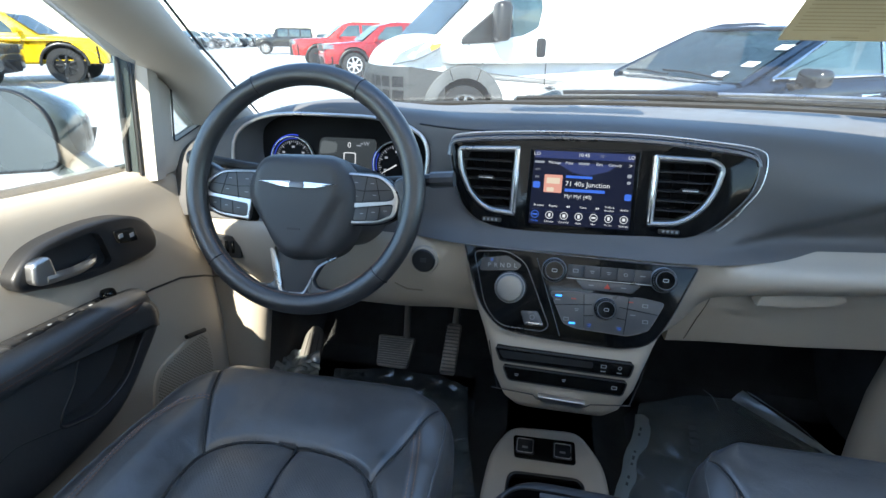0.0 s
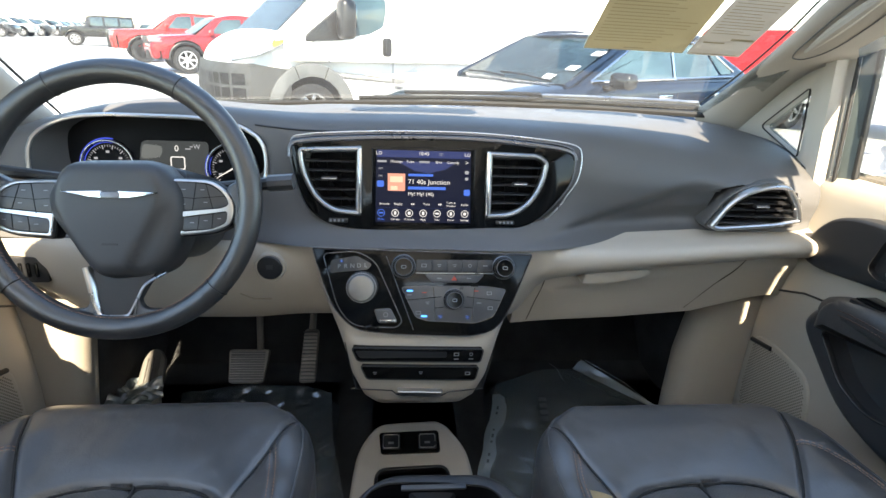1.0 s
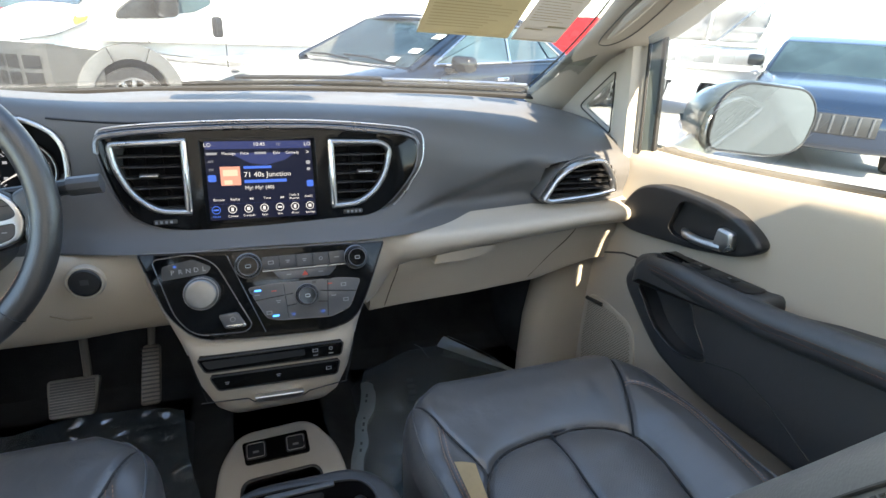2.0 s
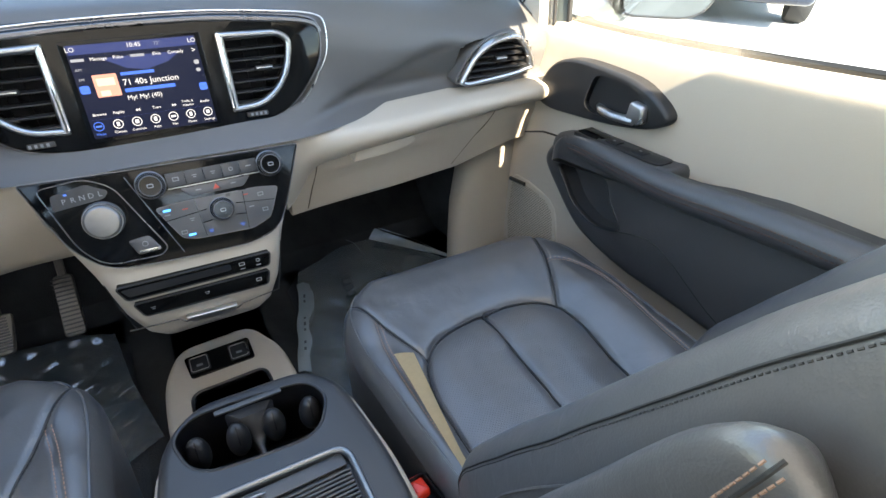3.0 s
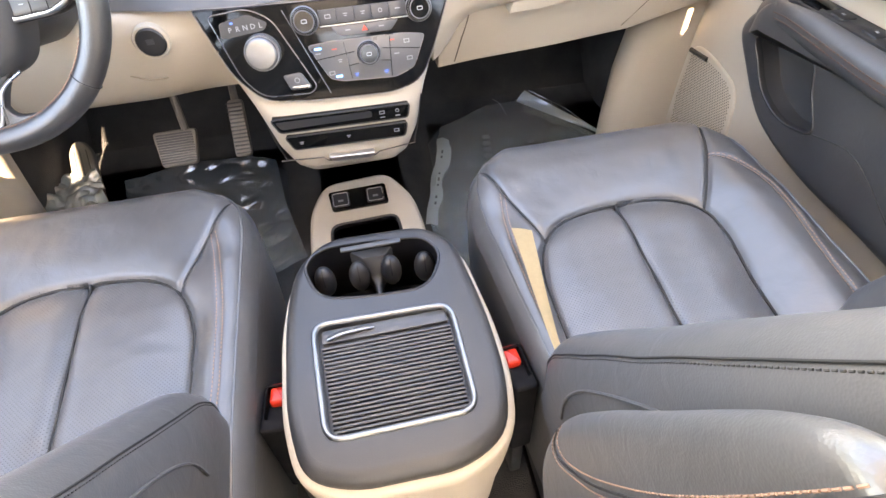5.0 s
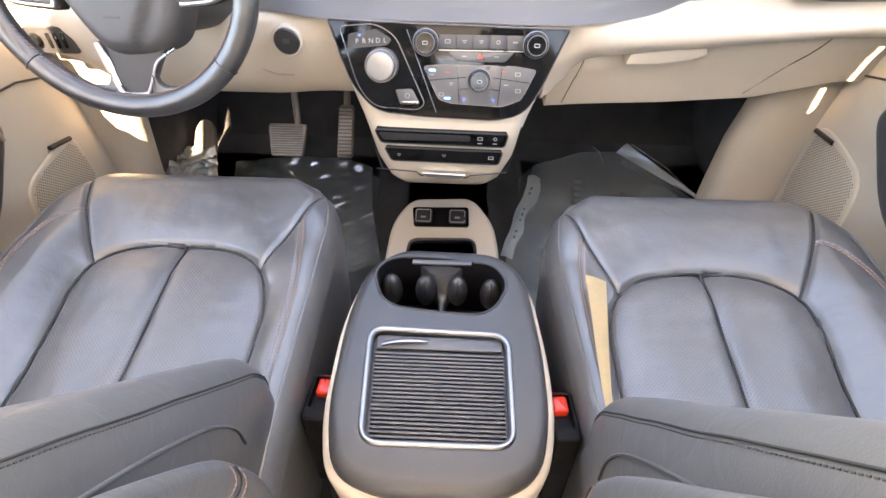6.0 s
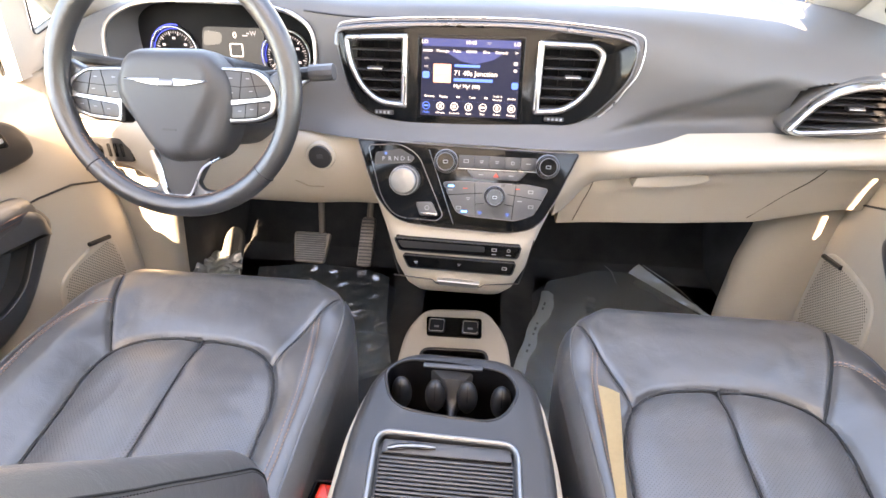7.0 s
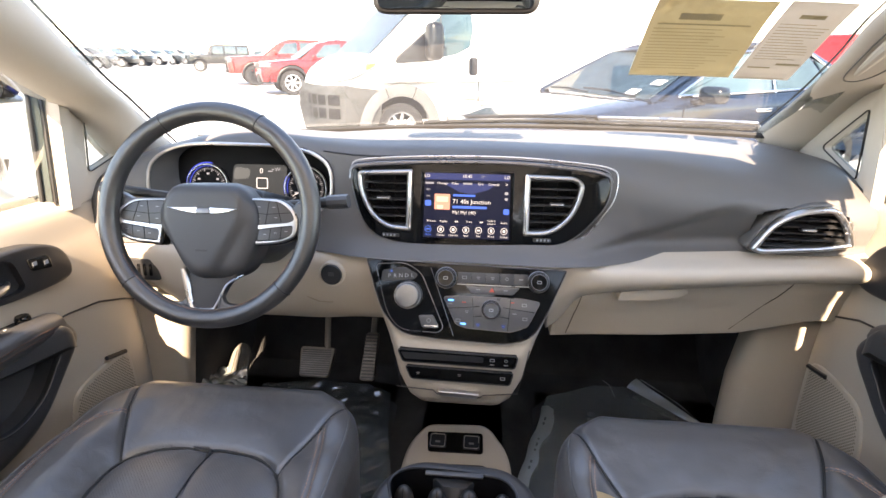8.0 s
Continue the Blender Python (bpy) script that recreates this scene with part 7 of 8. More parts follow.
# ---- pedals ----
def pedal(name, label, pts, m, ribs):
    ob = thing(name, label, "pedal")
    o = rounded(pts, 0.010, 4)
    part("pad", slab(bmesh.new(), o, -0.012, 0.0, m, 0.004), DULL_STEEL if ribs else GREY_PLASTIC, ob)
    xs, ys = [p.x for p in o], [p.y for p in o]
    for k in range(ribs):
        y = min(ys) + 0.008 + (max(ys) - min(ys) - 0.016) * k / max(1, ribs - 1)
        part("rib", box(bmesh.new(), sum(xs) / len(xs), y, 0.001, (max(xs) - min(xs)) * 0.84, 0.0034, 0.003, 0.0008, m, 1), GREY_PLASTIC, ob)
    return ob


bp = face(-0.378, 1.06, 0.565, 40)
b = pedal("brake_pedal", "wide ribbed metal brake pedal above the mat", [(-0.040, -0.040), (0.036, -0.040), (0.047, 0.036), (-0.045, 0.036)], bp, 12)
part("arm", tube(bmesh.new(), [bp @ Vector((0.025, 0.02, -0.01)), (-0.36, 1.13, 0.66), (-0.36, 1.18, 0.78)], 0.008, 8), DULL_STEEL, b, "steel pedal arm")
ap = face(-0.245, 1.09, 0.56, 38)
b = pedal("accelerator_pedal", "tall narrow accelerator pedal", [(-0.024, -0.055), (0.014, -0.055), (0.018, 0.070), (-0.016, 0.070)], ap, 14)
part("arm", tube(bmesh.new(), [ap @ Vector((0, 0.05, -0.012)), (-0.24, 1.19, 0.70), (-0.24, 1.22, 0.80)], 0.008, 8), DULL_STEEL, b)
dp = face(-0.662, 1.172, 0.438, 45)
b = thing("foot_rest", "beige-grey ribbed foot rest beside the carpet", "foot rest")
REST = surface("beige_grey_rubber", (0.10, 0.092, 0.078), 0.6, grain=300, bump=0.2, stain=15)
part("pad", slab(bmesh.new(), rounded([(-0.034, -0.075), (0.034, -0.075), (0.030, 0.060), (0.012, 0.085), (-0.008, 0.085), (-0.024, 0.060)], 0.014, 4), -0.014, 0.0, dp, 0.004), REST, b)
for k in range(3):
    part("rib", tube(bmesh.new(), [dp @ Vector((-0.016 + 0.018 * k, -0.06, 0.0005)), dp @ Vector((-0.012 + 0.014 * k, 0.062, 0.0005))], 0.0028, 6), REST, b)

# ---- rear-view mirror ----
rm = thing("rear_view_mirror", "black-framed rear-view mirror hung from the windscreen", "mirror", at=M(-0.018, 0.80, 1.383, 4, 0, 0))
o = rounded([(-0.125, -0.030), (0.125, -0.030), (0.122, 0.038), (-0.122, 0.038)], 0.024, 5)
fm = pose(0, 0, 0, 90, 0, 0)
part("housing", slab(bmesh.new(), o, -0.035, 0.004, fm, 0.008), BLACK_PLASTIC, rm)
part("glass", slab(bmesh.new(), inset2(o, 0.008), 0.003, 0.006, fm, 0.001), MIRROR, rm, "mirror glass")
part("stem", tube(bmesh.new(), [(0, 0.02, 0.02), (0, 0.06, 0.06), (0, 0.09, 0.075)], 0.010, 8), BLACK_PLASTIC, rm)

# ---- papers on the windscreen ----
def form(name, label, u0, u1, v0, v1, mat, du, rows):
    """A sheet lying on the inside of the glass."""
    def at(a, b, off=0.004):
        u, v = u0 + (u1 - u0) * a + du * b, v0 + (v1 - v0) * b
        p = screen_at(u, v)
        n = (screen_at(u + 0.01, v) - p).cross(screen_at(u, v + 0.01) - p).normalized()
        return p + n * (off if n.y < 0 else -off)
    ob = thing(name, label, "paper form", "windscreen forms")
    bm = rings(bmesh.new(), [[at(i / 8, j / 8) for i in range(9)] for j in range(9)], False)
    bmesh.ops.solidify(bm, geom=bm.faces[:], thickness=0.0006)
    part("sheet", bm, mat, ob)
    for b, a0, a1, h in rows:
        bm = rings(bmesh.new(), [[at(a0 + (a1 - a0) * i / 8, b + dh, 0.0062) for i in range(9)] for dh in (-h / 2, h / 2)], False)
        part("print_line", bm, INK, ob)
    return ob


random.seed(4)
lines = [(0.88, 0.25, 0.62, 0.05), (0.80, 0.08, 0.9, 0.02)] + [(0.74 - 0.045 * k, 0.06, random.uniform(0.6, 0.95), 0.010) for k in range(14)] + [(0.06, 0.4, 0.6, 0.012)]
form("buyers_form", "tan printed form taped inside the windscreen", 0.737, 0.866, 0.381, 0.716, PAPER_TAN, 0.002, lines)
lines = [(0.90, 0.3, 0.7, 0.03), (0.28, 0.55, 0.95, 0.03), (0.22, 0.10, 0.5, 0.02)] + [(0.84 - 0.04 * k, 0.08, random.uniform(0.6, 0.92), 0.008) for k in range(13)] + [(0.04, 0.05, 0.9, 0.012)]
form("window_form", "pale grey printed form taped inside the windscreen", 0.871, 0.933, 0.378, 0.72, PAPER_WHITE, 0.008, lines)
# ---- outside ----
bm = bmesh.new()
n = 40
for i in range(1):
    rings(bm, [[(x, y, 0) for x in (-1500, -300, -60, -20, 0, 20, 60, 300, 1500)] for y in (-1500, -300, -60, -20, 0, 20, 60, 300, 1500)], False)
tagged(part("ground", bm, CONCRETE), "pale sunlit concrete parking lot", "ground", kind="structure")


def wheel_parts(ob, x, y, r, w, side, rim=RIM, spokes=7):
    m = M(x, y, r, 90, 0, 0) if side < 0 else M(x, y, r, -90, 0, 0)
    t = part("wheel", lathe(bmesh.new(), [(r * 0.62, -w / 2), (r * 0.94, -w / 2), (r, -w * 0.3), (r, w * 0.3), (r * 0.94, w / 2), (r * 0.66, w / 2), (r * 0.62, w * 0.3)], 36, m, True, False), TYRE, ob, "black tyre")
    part("rim_dish", lathe(bmesh.new(), [(r * 0.66, w * 0.40), (r * 0.60, w * 0.42), (r * 0.56, w * 0.15), (r * 0.2, w * 0.12), (0.0, w * 0.12)], 32, m, False, True), RIM_DARK, t)
    bm = bmesh.new()
    for k in range(spokes):
        box(bm, r * 0.34, 0, w * 0.28, r * 0.50, r * 0.13, w * 0.16, 0.006, m @ Matrix.Rotation(2 * math.pi * k / spokes, 4, "Z"))
    part("rim_spokes", bm, rim, t)
    part("rim_edge", lathe(bmesh.new(), [(r * 0.66, w * 0.38), (r * 0.66, w * 0.46), (r * 0.59, w * 0.46), (r * 0.58, w * 0.38)], 32, m, False, False), rim, t)
    part("hub_cap", lathe(bmesh.new(), [(r * 0.14, w * 0.2), (r * 0.14, w * 0.36), (r * 0.10, w * 0.40), (0, w * 0.40)], 20, m), rim, t)


def vehicle(name, label, category, m, mat, lower, cabin, width, wheels, r, opts=None, group=""):
    """A vehicle with its nose towards local -x: lower and cabin are side outlines (x, z), width the body's width."""
    o = dict(rim=RIM, glass=TINT, pillars=(), tumble=0.14, arch=None, clad=None, cabin_mat=None, spokes=7, front_taper=0.10, cab_w=0.97)
    o.update(opts or {})
    ob = thing(name, label, category, group, at=m)
    h = width / 2
    z0 = lower[0][1]
    low = rounded(lower, o.get("soft", 0.07), 4)
    ra = r * o.get("gap", 1.16)
    for wx in sorted(wheels, reverse=True):
        a0 = math.asin((z0 - r) / ra)
        for k in range(21):
            a = a0 + (math.pi - 2 * a0) * k / 20
            low.append(Vector((wx + ra * math.cos(a), r + ra * math.sin(a))))
    x0, x1 = min(p.x for p in low), max(p.x for p in low)

    def across(pts, ys):
        rows = []
        for f, d in ys:
            rows.append([(p.x, f * h * (1 - o["front_taper"] * smooth01((x0 + 0.7 - p.x) / 0.7)), p.y) for p in inset2(pts, d)])
        return rows
    part("body", rings(bmesh.new(), across(low, ((-1.0, 0.10), (-0.992, 0.055), (-0.965, 0.018), (-0.92, 0.0), (-0.5, -0.012), (0, -0.016), (0.5, -0.012), (0.92, 0.0), (0.965, 0.018), (0.992, 0.055), (1.0, 0.10))), True, True, True), mat, ob, "", 40)
    part("underbody", box(bmesh.new(), (x0 + x1) / 2, 0, z0 + 0.24, x1 - x0 - 0.5, width - 0.52, 0.42, 0.02), BLACK_PLASTIC, ob, "dark underbody")
    cab = rounded(cabin, 0.06, 3)
    zb = min(p.y for p in cab)
    zt = max(p.y for p in cab)

    def tum(z):
        return 1 - o["tumble"] * (z - zb) / (zt - zb)
    rows = [[(p.x, f * h * o["cab_w"] * tum(p.y), p.y) for p in inset2(cab, d)] for f, d in ((-1.0, 0.05), (-0.985, 0.012), (-0.955, 0.0), (0.955, 0.0), (0.985, 0.012), (1.0, 0.05))]
    part("cabin", rings(bmesh.new(), rows, True, True, True), o["cabin_mat"] or mat, ob, "", 40)
    # glass: side panes and screens set a little proud
    for sy in (-1, 1):
        for pane in o["pillars"]:
            q = rounded(pane, 0.035, 3)
            bm = rings(bmesh.new(), [[(p.x, sy * (h * o["cab_w"] * tum(p.y) + d), p.y) for p in inset2(q, i)] for d, i in ((-0.006, 0.0), (0.008, 0.0), (0.010, 0.008))], True, True, True)
            part("side_window", bm, o["glass"], ob, "dark side window")
        for wx in wheels:
            wheel_parts(ob, wx, sy * (h - 0.115), r, 0.235, sy, o["rim"], o["spokes"])
            if o["clad"]:
                part("wheel_arch", tube(bmesh.new(), [(wx + r * 1.22 * math.cos(a), sy * (h - 0.005), r + r * 1.22 * math.sin(a)) for a in (math.pi * k / 16 for k in range(17))], 0.045, 8, flat=0.8), o["clad"], ob, "dark wheel-arch trim")
    if o.get("screen"):
        (xa, za), (xb, zb2) = o["screen"]
        bm = rings(bmesh.new(), [[(xa + (xb - xa) * v - 0.012, f * h * 0.90 * tum(za + (zb2 - za) * v), za + (zb2 - za) * v + 0.012) for f in (-1, -0.5, 0, 0.5, 1)] for v in (0, 0.33, 0.66, 1)], False)
        bmesh.ops.solidify(bm, geom=bm.faces[:], thickness=0.01)
        part("windscreen", bm, o["glass"], ob, "sloping windscreen")
    if o.get("grille"):
        gx, gz, gw, gh = o["grille"]
        part("grille", box(bmesh.new(), gx, 0, gz, 0.05, gw, gh, 0.015), BLACK_PLASTIC, ob, "dark grille")
        for k in range(o.get("bars", 7)):
            part("grille_bar", box(bmesh.new(), gx - 0.025, -gw / 2 + gw * (k + 0.5) / o.get("bars", 7), gz, 0.02, 0.025, gh * 0.9, 0.004), o.get("bar_mat", GREY_PLASTIC), ob)
    if o.get("lamp"):
        lx, ly, lz, sx, sy_, sz = o["lamp"]
        for sg in (-1, 1):
            part("headlight", box(bmesh.new(), lx, sg * ly, lz, sx, sy_, sz, 0.02), LAMP, ob, "clear headlight")
    if o.get("bumper"):
        bx, bz, bh, bmt = o["bumper"]
        bm = rings(bmesh.new(), [[(bx + 0.30 * abs(f) ** 3, f * h * 0.97, bz + d) for d in (-bh / 2, bh / 2)] for f in (-1, -0.8, -0.5, 0, 0.5, 0.8, 1)], False)
        bmesh.ops.solidify(bm, geom=bm.faces[:], thickness=0.06)
        part("bumper", bm, bmt, ob, "front bumper")
    if o.get("mirror"):
        mx, mz = o["mirror"]
        for sg in (-1, 1):
            part("door_mirror", box(bmesh.new(), mx, sg * (h + 0.10), mz, 0.12, 0.20, 0.15, 0.04), o.get("mirror_mat", mat), ob, "door mirror")
    for hx, hz in o.get("handles", ()):
        for sg in (-1, 1):
            part("door_handle", box(bmesh.new(), hx, sg * (h + 0.008), hz, 0.20, 0.03, 0.035, 0.010), o.get("handle_mat", CHROME), ob)
    for (xa, za), (xb, zb2) in o.get("chrome", ()):
        for sg in (-1, 1):
            part("window_trim", tube(bmesh.new(), [(xa, sg * (h * 0.97 * tum(za) + 0.012), za), (xb, sg * (h * 0.97 * tum(zb2) + 0.012), zb2)], 0.012, 6), CHROME, ob, "chrome window trim")
    for jx in o.get("joints", ()):
        for sg in (-1, 1):
            part("door_joint", box(bmesh.new(), jx, sg * (h + 0.0015), (lower[0][1] + zb) / 2 + 0.05, 0.010, 0.006, zb - lower[0][1] - 0.1), BLACK_PLASTIC, ob)
    return ob


WHITE = paint("white_van_paint", (0.80, 0.80, 0.79), 0.35)
NAVY = surface("dark_blue_paint", (0.006, 0.014, 0.030), 0.12, 0.0, grain=900, bump=0.0, vary=0.05, rough_vary=0.04, stain=1.5, coat=0.25, spec=0.45)
REDP = paint("red_paint", (0.50, 0.020, 0.018), 0.25)
MAROON = paint("maroon_paint", (0.30, 0.014, 0.020), 0.22, 0.2)
BLACKP = paint("black_paint", (0.012, 0.013, 0.014), 0.2)
YELLOW = paint("yellow_paint", (0.85, 0.55, 0.01), 0.28)
GREENB = paint("dark_grey_paint", (0.035, 0.040, 0.045), 0.22, 0.3)
GREYP = paint("silver_car_paint", (0.35, 0.36, 0.37), 0.25, 0.5)

# white panel van, its flank across the view
VAN_LOW = [(-2.66, 0.28), (-2.72, 0.55), (-2.70, 0.88), (-2.62, 1.06), (-2.42, 1.20), (-2.10, 1.31), (3.2, 1.36), (3.2, 0.28)]
VAN_CAB = [(-1.98, 0.95), (-2.14, 1.26), (-1.20, 2.12), (-0.6, 2.48), (3.2, 2.52), (3.2, 0.95)]
VAN_WIN = [(-1.72, 1.28), (-1.22, 1.74), (-0.92, 1.98), (-0.74, 1.98), (-0.68, 1.62), (-0.73, 1.40), (-0.95, 1.30), (-1.26, 1.26)]
van = vehicle("panel_van", "white panel van with grey bumper and black door mirrors", "van", M(-0.155, 8.78, 0, 0, 0, 30), WHITE,
    VAN_LOW, VAN_CAB, 2.05, (-1.75, 2.2), 0.35,
    dict(tumble=0.05, soft=0.12, gap=1.2, cab_w=1.004, front_taper=0.30, screen=((-2.13, 1.27), (-1.22, 2.12)), pillars=(VAN_WIN,), joints=(-0.58,), rim=GREYP, spokes=9))


def flank(sg, off):
    """Axes on a flank of the van: along it, up, out."""
    return Matrix(((1, 0, 0, 0), (0, 0, sg, sg * off), (0, 1, 0, 0), (0, 0, 0, 1)))


for sg in (-1, 1):
    fl = flank(sg, 1.02)
    # moulded wheel-arch trim, broad, with a step where two pieces meet
    for a0, a1, nm in ((-8, 66, 0), (67, 112, 1), (113, 188, 2)):
        arc = [radians(a0 + (a1 - a0) * k / 10) for k in range(11)]
        o = [Vector((-1.75 + 0.575 * math.cos(a), 0.36 + 0.575 * math.sin(a))) for a in arc] + [Vector((-1.75 + 0.425 * math.cos(a), 0.35 + 0.425 * math.sin(a))) for a in arc[::-1]]
        part("wheel_arch", slab(bmesh.new(), o, -0.06, 0.022 - 0.004 * (nm == 1), fl, 0.008), CLAD, van, "grey moulded wheel-arch trim")
    # headlight wrapping the corner
    hl = [(-2.66, 0.93), (-2.36, 1.00), (-2.10, 1.13), (-2.02, 1.24), (-2.06, 1.29), (-2.30, 1.20), (-2.54, 1.08)]
    def wrap(q, out):
        taper = 1 - 0.30 * smooth01((-2.72 + 0.7 - q.x) / 0.7)
        return Vector((q.x, sg * (1.025 * taper - 0.030 * smooth01((q.y - 0.95) / 0.3) + out), q.y))
    q = rounded(hl, 0.03, 4)
    head = part("headlight", rings(bmesh.new(), [[wrap(p, d) for p in inset2(q, i)] for d, i in ((-0.05, 0), (0.012, 0), (0.022, 0.01))], True, True, True), LAMP, van, "large swept clear headlight")
    part("reflector", rings(bmesh.new(), [[wrap(p, d) for p in circle(-2.42, 1.06, 0.05, 16)] for d in (0.0, 0.028)], True, True, True), CHROME, head)
    part("indicator", rings(bmesh.new(), [[wrap(p, d) for p in inset2(rounded([(-2.20, 1.10), (-2.10, 1.15), (-2.04, 1.25), (-2.20, 1.19)], 0.02), i)] for d, i in ((0.0, 0), (0.020, 0), (0.026, 0.006))], True, True, True), AMBER, head, "amber indicator")
    # upright handle in a black recess
    hd = part("door_handle", slab(bmesh.new(), rounded([(-0.74, 1.03), (-0.60, 1.03), (-0.60, 1.27), (-0.74, 1.27)], 0.05), -0.01, 0.010, fl, 0.003), BLACK_PLASTIC, van, "black upright door handle")
    part("grip", slab(bmesh.new(), rounded([(-0.70, 1.05), (-0.645, 1.05), (-0.645, 1.25), (-0.70, 1.25)], 0.02), 0.008, 0.035, fl, 0.010), BLACK_PLASTIC, hd)
    # mirror on its triangular foot
    part("mirror_foot", slab(bmesh.new(), rounded([(-1.82, 1.19), (-1.28, 1.22), (-1.24, 1.50), (-1.42, 1.56), (-1.80, 1.27)], 0.03), -0.02, 0.030, fl, 0.012), BLACK_PLASTIC, van, "black mirror foot")
    mir = part("door_mirror", box(bmesh.new(), -1.34, sg * 1.20, 1.46, 0.20, 0.24, 0.46, 0.07, None, 3), BLACK_PLASTIC, van, "tall black door mirror")
    part("mirror_glass", box(bmesh.new(), -1.236, sg * 1.20, 1.50, 0.012, 0.16, 0.26, 0.004), MIRROR, mir, "mirror glass")
    part("window_bar", box(bmesh.new(), -1.17, sg * 1.026, 1.55, 0.020, 0.016, 0.56, 0.004, None), GREY_PLASTIC, van, "upright bar of the door window")
    part("door_joint", tube(bmesh.new(), [(-1.50, sg * 1.024, 0.95), (-1.72, sg * 1.022, 1.20)], 0.005, 5), GREY_PLASTIC, van)
# wrapped bumper with its slotted grille
def nose(f, z, out=0.0):
    return Vector((-2.78 + 0.36 * abs(f) ** 4 - out, f * 0.99, z))


bm = rings(bmesh.new(), [[nose(f, z, 0.05 * math.sin(math.pi * (z - 0.24) / 0.68)) for z in (0.24, 0.32, 0.45, 0.60, 0.75, 0.86, 0.92)] for f in [-1 + k / 10 for k in range(21)]], False)
rings(bm, [[Vector((-2.50 + 0.48 * t, sg * (0.99 + 0.03 * t), z)) for z in (0.24, 0.32, 0.45, 0.60, 0.75, 0.86, 0.92 - 0.06 * t)] for t in (0, 0.3, 0.6, 1.0) for sg in (-1,)], False)
rings(bm, [[Vector((-2.50 + 0.48 * t, (0.99 + 0.03 * t), z)) for z in (0.24, 0.32, 0.45, 0.60, 0.75, 0.86, 0.92 - 0.06 * t)] for t in (0, 0.3, 0.6, 1.0)], False)
bmesh.ops.solidify(bm, geom=bm.faces[:], thickness=0.02)
bump = part("bumper", bm, CLAD, van, "grey plastic bumper round the nose")
for row in range(2):
    for k in range(12):
        f = -0.88 + 0.16 * k
        bm = rings(bmesh.new(), [[nose(f + d, z, 0.058) for d in (-0.062, 0.0, 0.062)] for z in (0.50 + 0.17 * row, 0.50 + 0.17 * row + 0.13)], False)
        bmesh.ops.solidify(bm, geom=bm.faces[:], thickness=-0.012)
        part("grille_slot", bm, BLACK_PLASTIC, bump, "dark grille opening")

SED = 0.93
def sx(pts):
    return [(x * SED, z - 0.03) for x, z in pts]


sedan = vehicle("sedan", "dark blue sedan with chrome window trim", "car", M(1.93, 5.66, 0, 0, 0, 28), NAVY,
    sx([(-2.42, 0.30), (-2.47, 0.60), (-2.36, 0.76), (-2.0, 0.87), (-1.35, 0.96), (-1.0, 1.0), (1.75, 1.03), (2.12, 0.98), (2.18, 0.30)]),
    sx([(-1.20, 0.92), (-0.30, 1.36), (0.05, 1.43), (0.45, 1.45), (0.95, 1.42), (1.75, 1.12), (1.95, 0.95)]), 1.74, (-1.40, 1.32), 0.33,
    dict(tumble=0.22, soft=0.10, screen=((-1.16 * SED, 0.955), (-0.30 * SED, 1.345)), pillars=[sx(q) for q in ([(-0.86, 1.035), (-0.18, 1.345), (0.33, 1.38), (0.33, 1.04)], [(0.40, 1.04), (0.40, 1.38), (0.90, 1.35), (1.18, 1.08)], [(1.22, 1.09), (0.98, 1.315), (1.40, 1.17), (1.43, 1.10)])],
         handles=((0.15, 0.86), (1.05, 0.87)), chrome=[sx(q) for q in (((-0.90, 1.022), (1.46, 1.07)), ((-0.90, 1.025), (-0.15, 1.365)), ((-0.15, 1.365), (0.40, 1.395)), ((0.40, 1.395), (0.95, 1.36)), ((0.95, 1.36), (1.46, 1.12)), ((0.365, 1.03), (0.365, 1.385)))], joints=(-0.80, 0.34, 1.16), lamp=(-2.08, 0.62, 0.68, 0.30, 0.34, 0.12), grille=(-2.28, 0.52, 0.85, 0.22)))
for sg in (-1, 1):
    mir = part("door_mirror", box(bmesh.new(), -0.62, sg * 0.985, 1.01, 0.15, 0.23, 0.135, 0.05, None, 3), BLACKP, sedan, "dark door mirror")
    part("mirror_foot", box(bmesh.new(), -0.66, sg * 0.87, 0.945, 0.10, 0.10, 0.04, 0.015), BLACK_PLASTIC, mir)
for k, (v, fy) in enumerate(((0.10, -0.50), (0.30, -0.62), (0.62, -0.66))):
    pm = M(-1.08 + 0.80 * v - 0.024, fy, 0.955 + 0.39 * v + 0.022, 0, -26, 0)
    part("screen_sticker", box(bmesh.new(), 0, 0, 0, 0.085, 0.12, 0.003, 0.001, pm, 1), WHITE, sedan, "small white paper sticker")
for sg in (-1, 1):
    part("screen_pillar", tube(bmesh.new(), [(-1.11, sg * 0.80, 0.945), (-0.72, sg * 0.755, 1.13), (-0.30, sg * 0.69, 1.325), (-0.02, sg * 0.66, 1.395), (0.40, sg * 0.655, 1.415), (0.85, sg * 0.66, 1.395)], 0.026, 8), NAVY, sedan, "dark blue screen pillar and roof edge")
part("roof_edge", tube(bmesh.new(), [(-0.285 - 0.05 * (1 - f * f), f * 0.68, 1.345 + 0.02 * (1 - f * f)) for f in (-1, -0.5, 0, 0.5, 1)], 0.018, 8), NAVY, sedan)
part("wiper", tube(bmesh.new(), [(-1.11, -0.62, 0.985), (-1.06, -0.2, 1.012), (-1.07, 0.12, 1.015)], 0.010, 6), BLACK_PLASTIC, sedan, "black wiper")
part("wiper", tube(bmesh.new(), [(-1.12, 0.0, 0.985), (-1.09, 0.35, 1.0), (-1.10, 0.62, 0.995)], 0.010, 6), BLACK_PLASTIC, sedan, "black wiper")

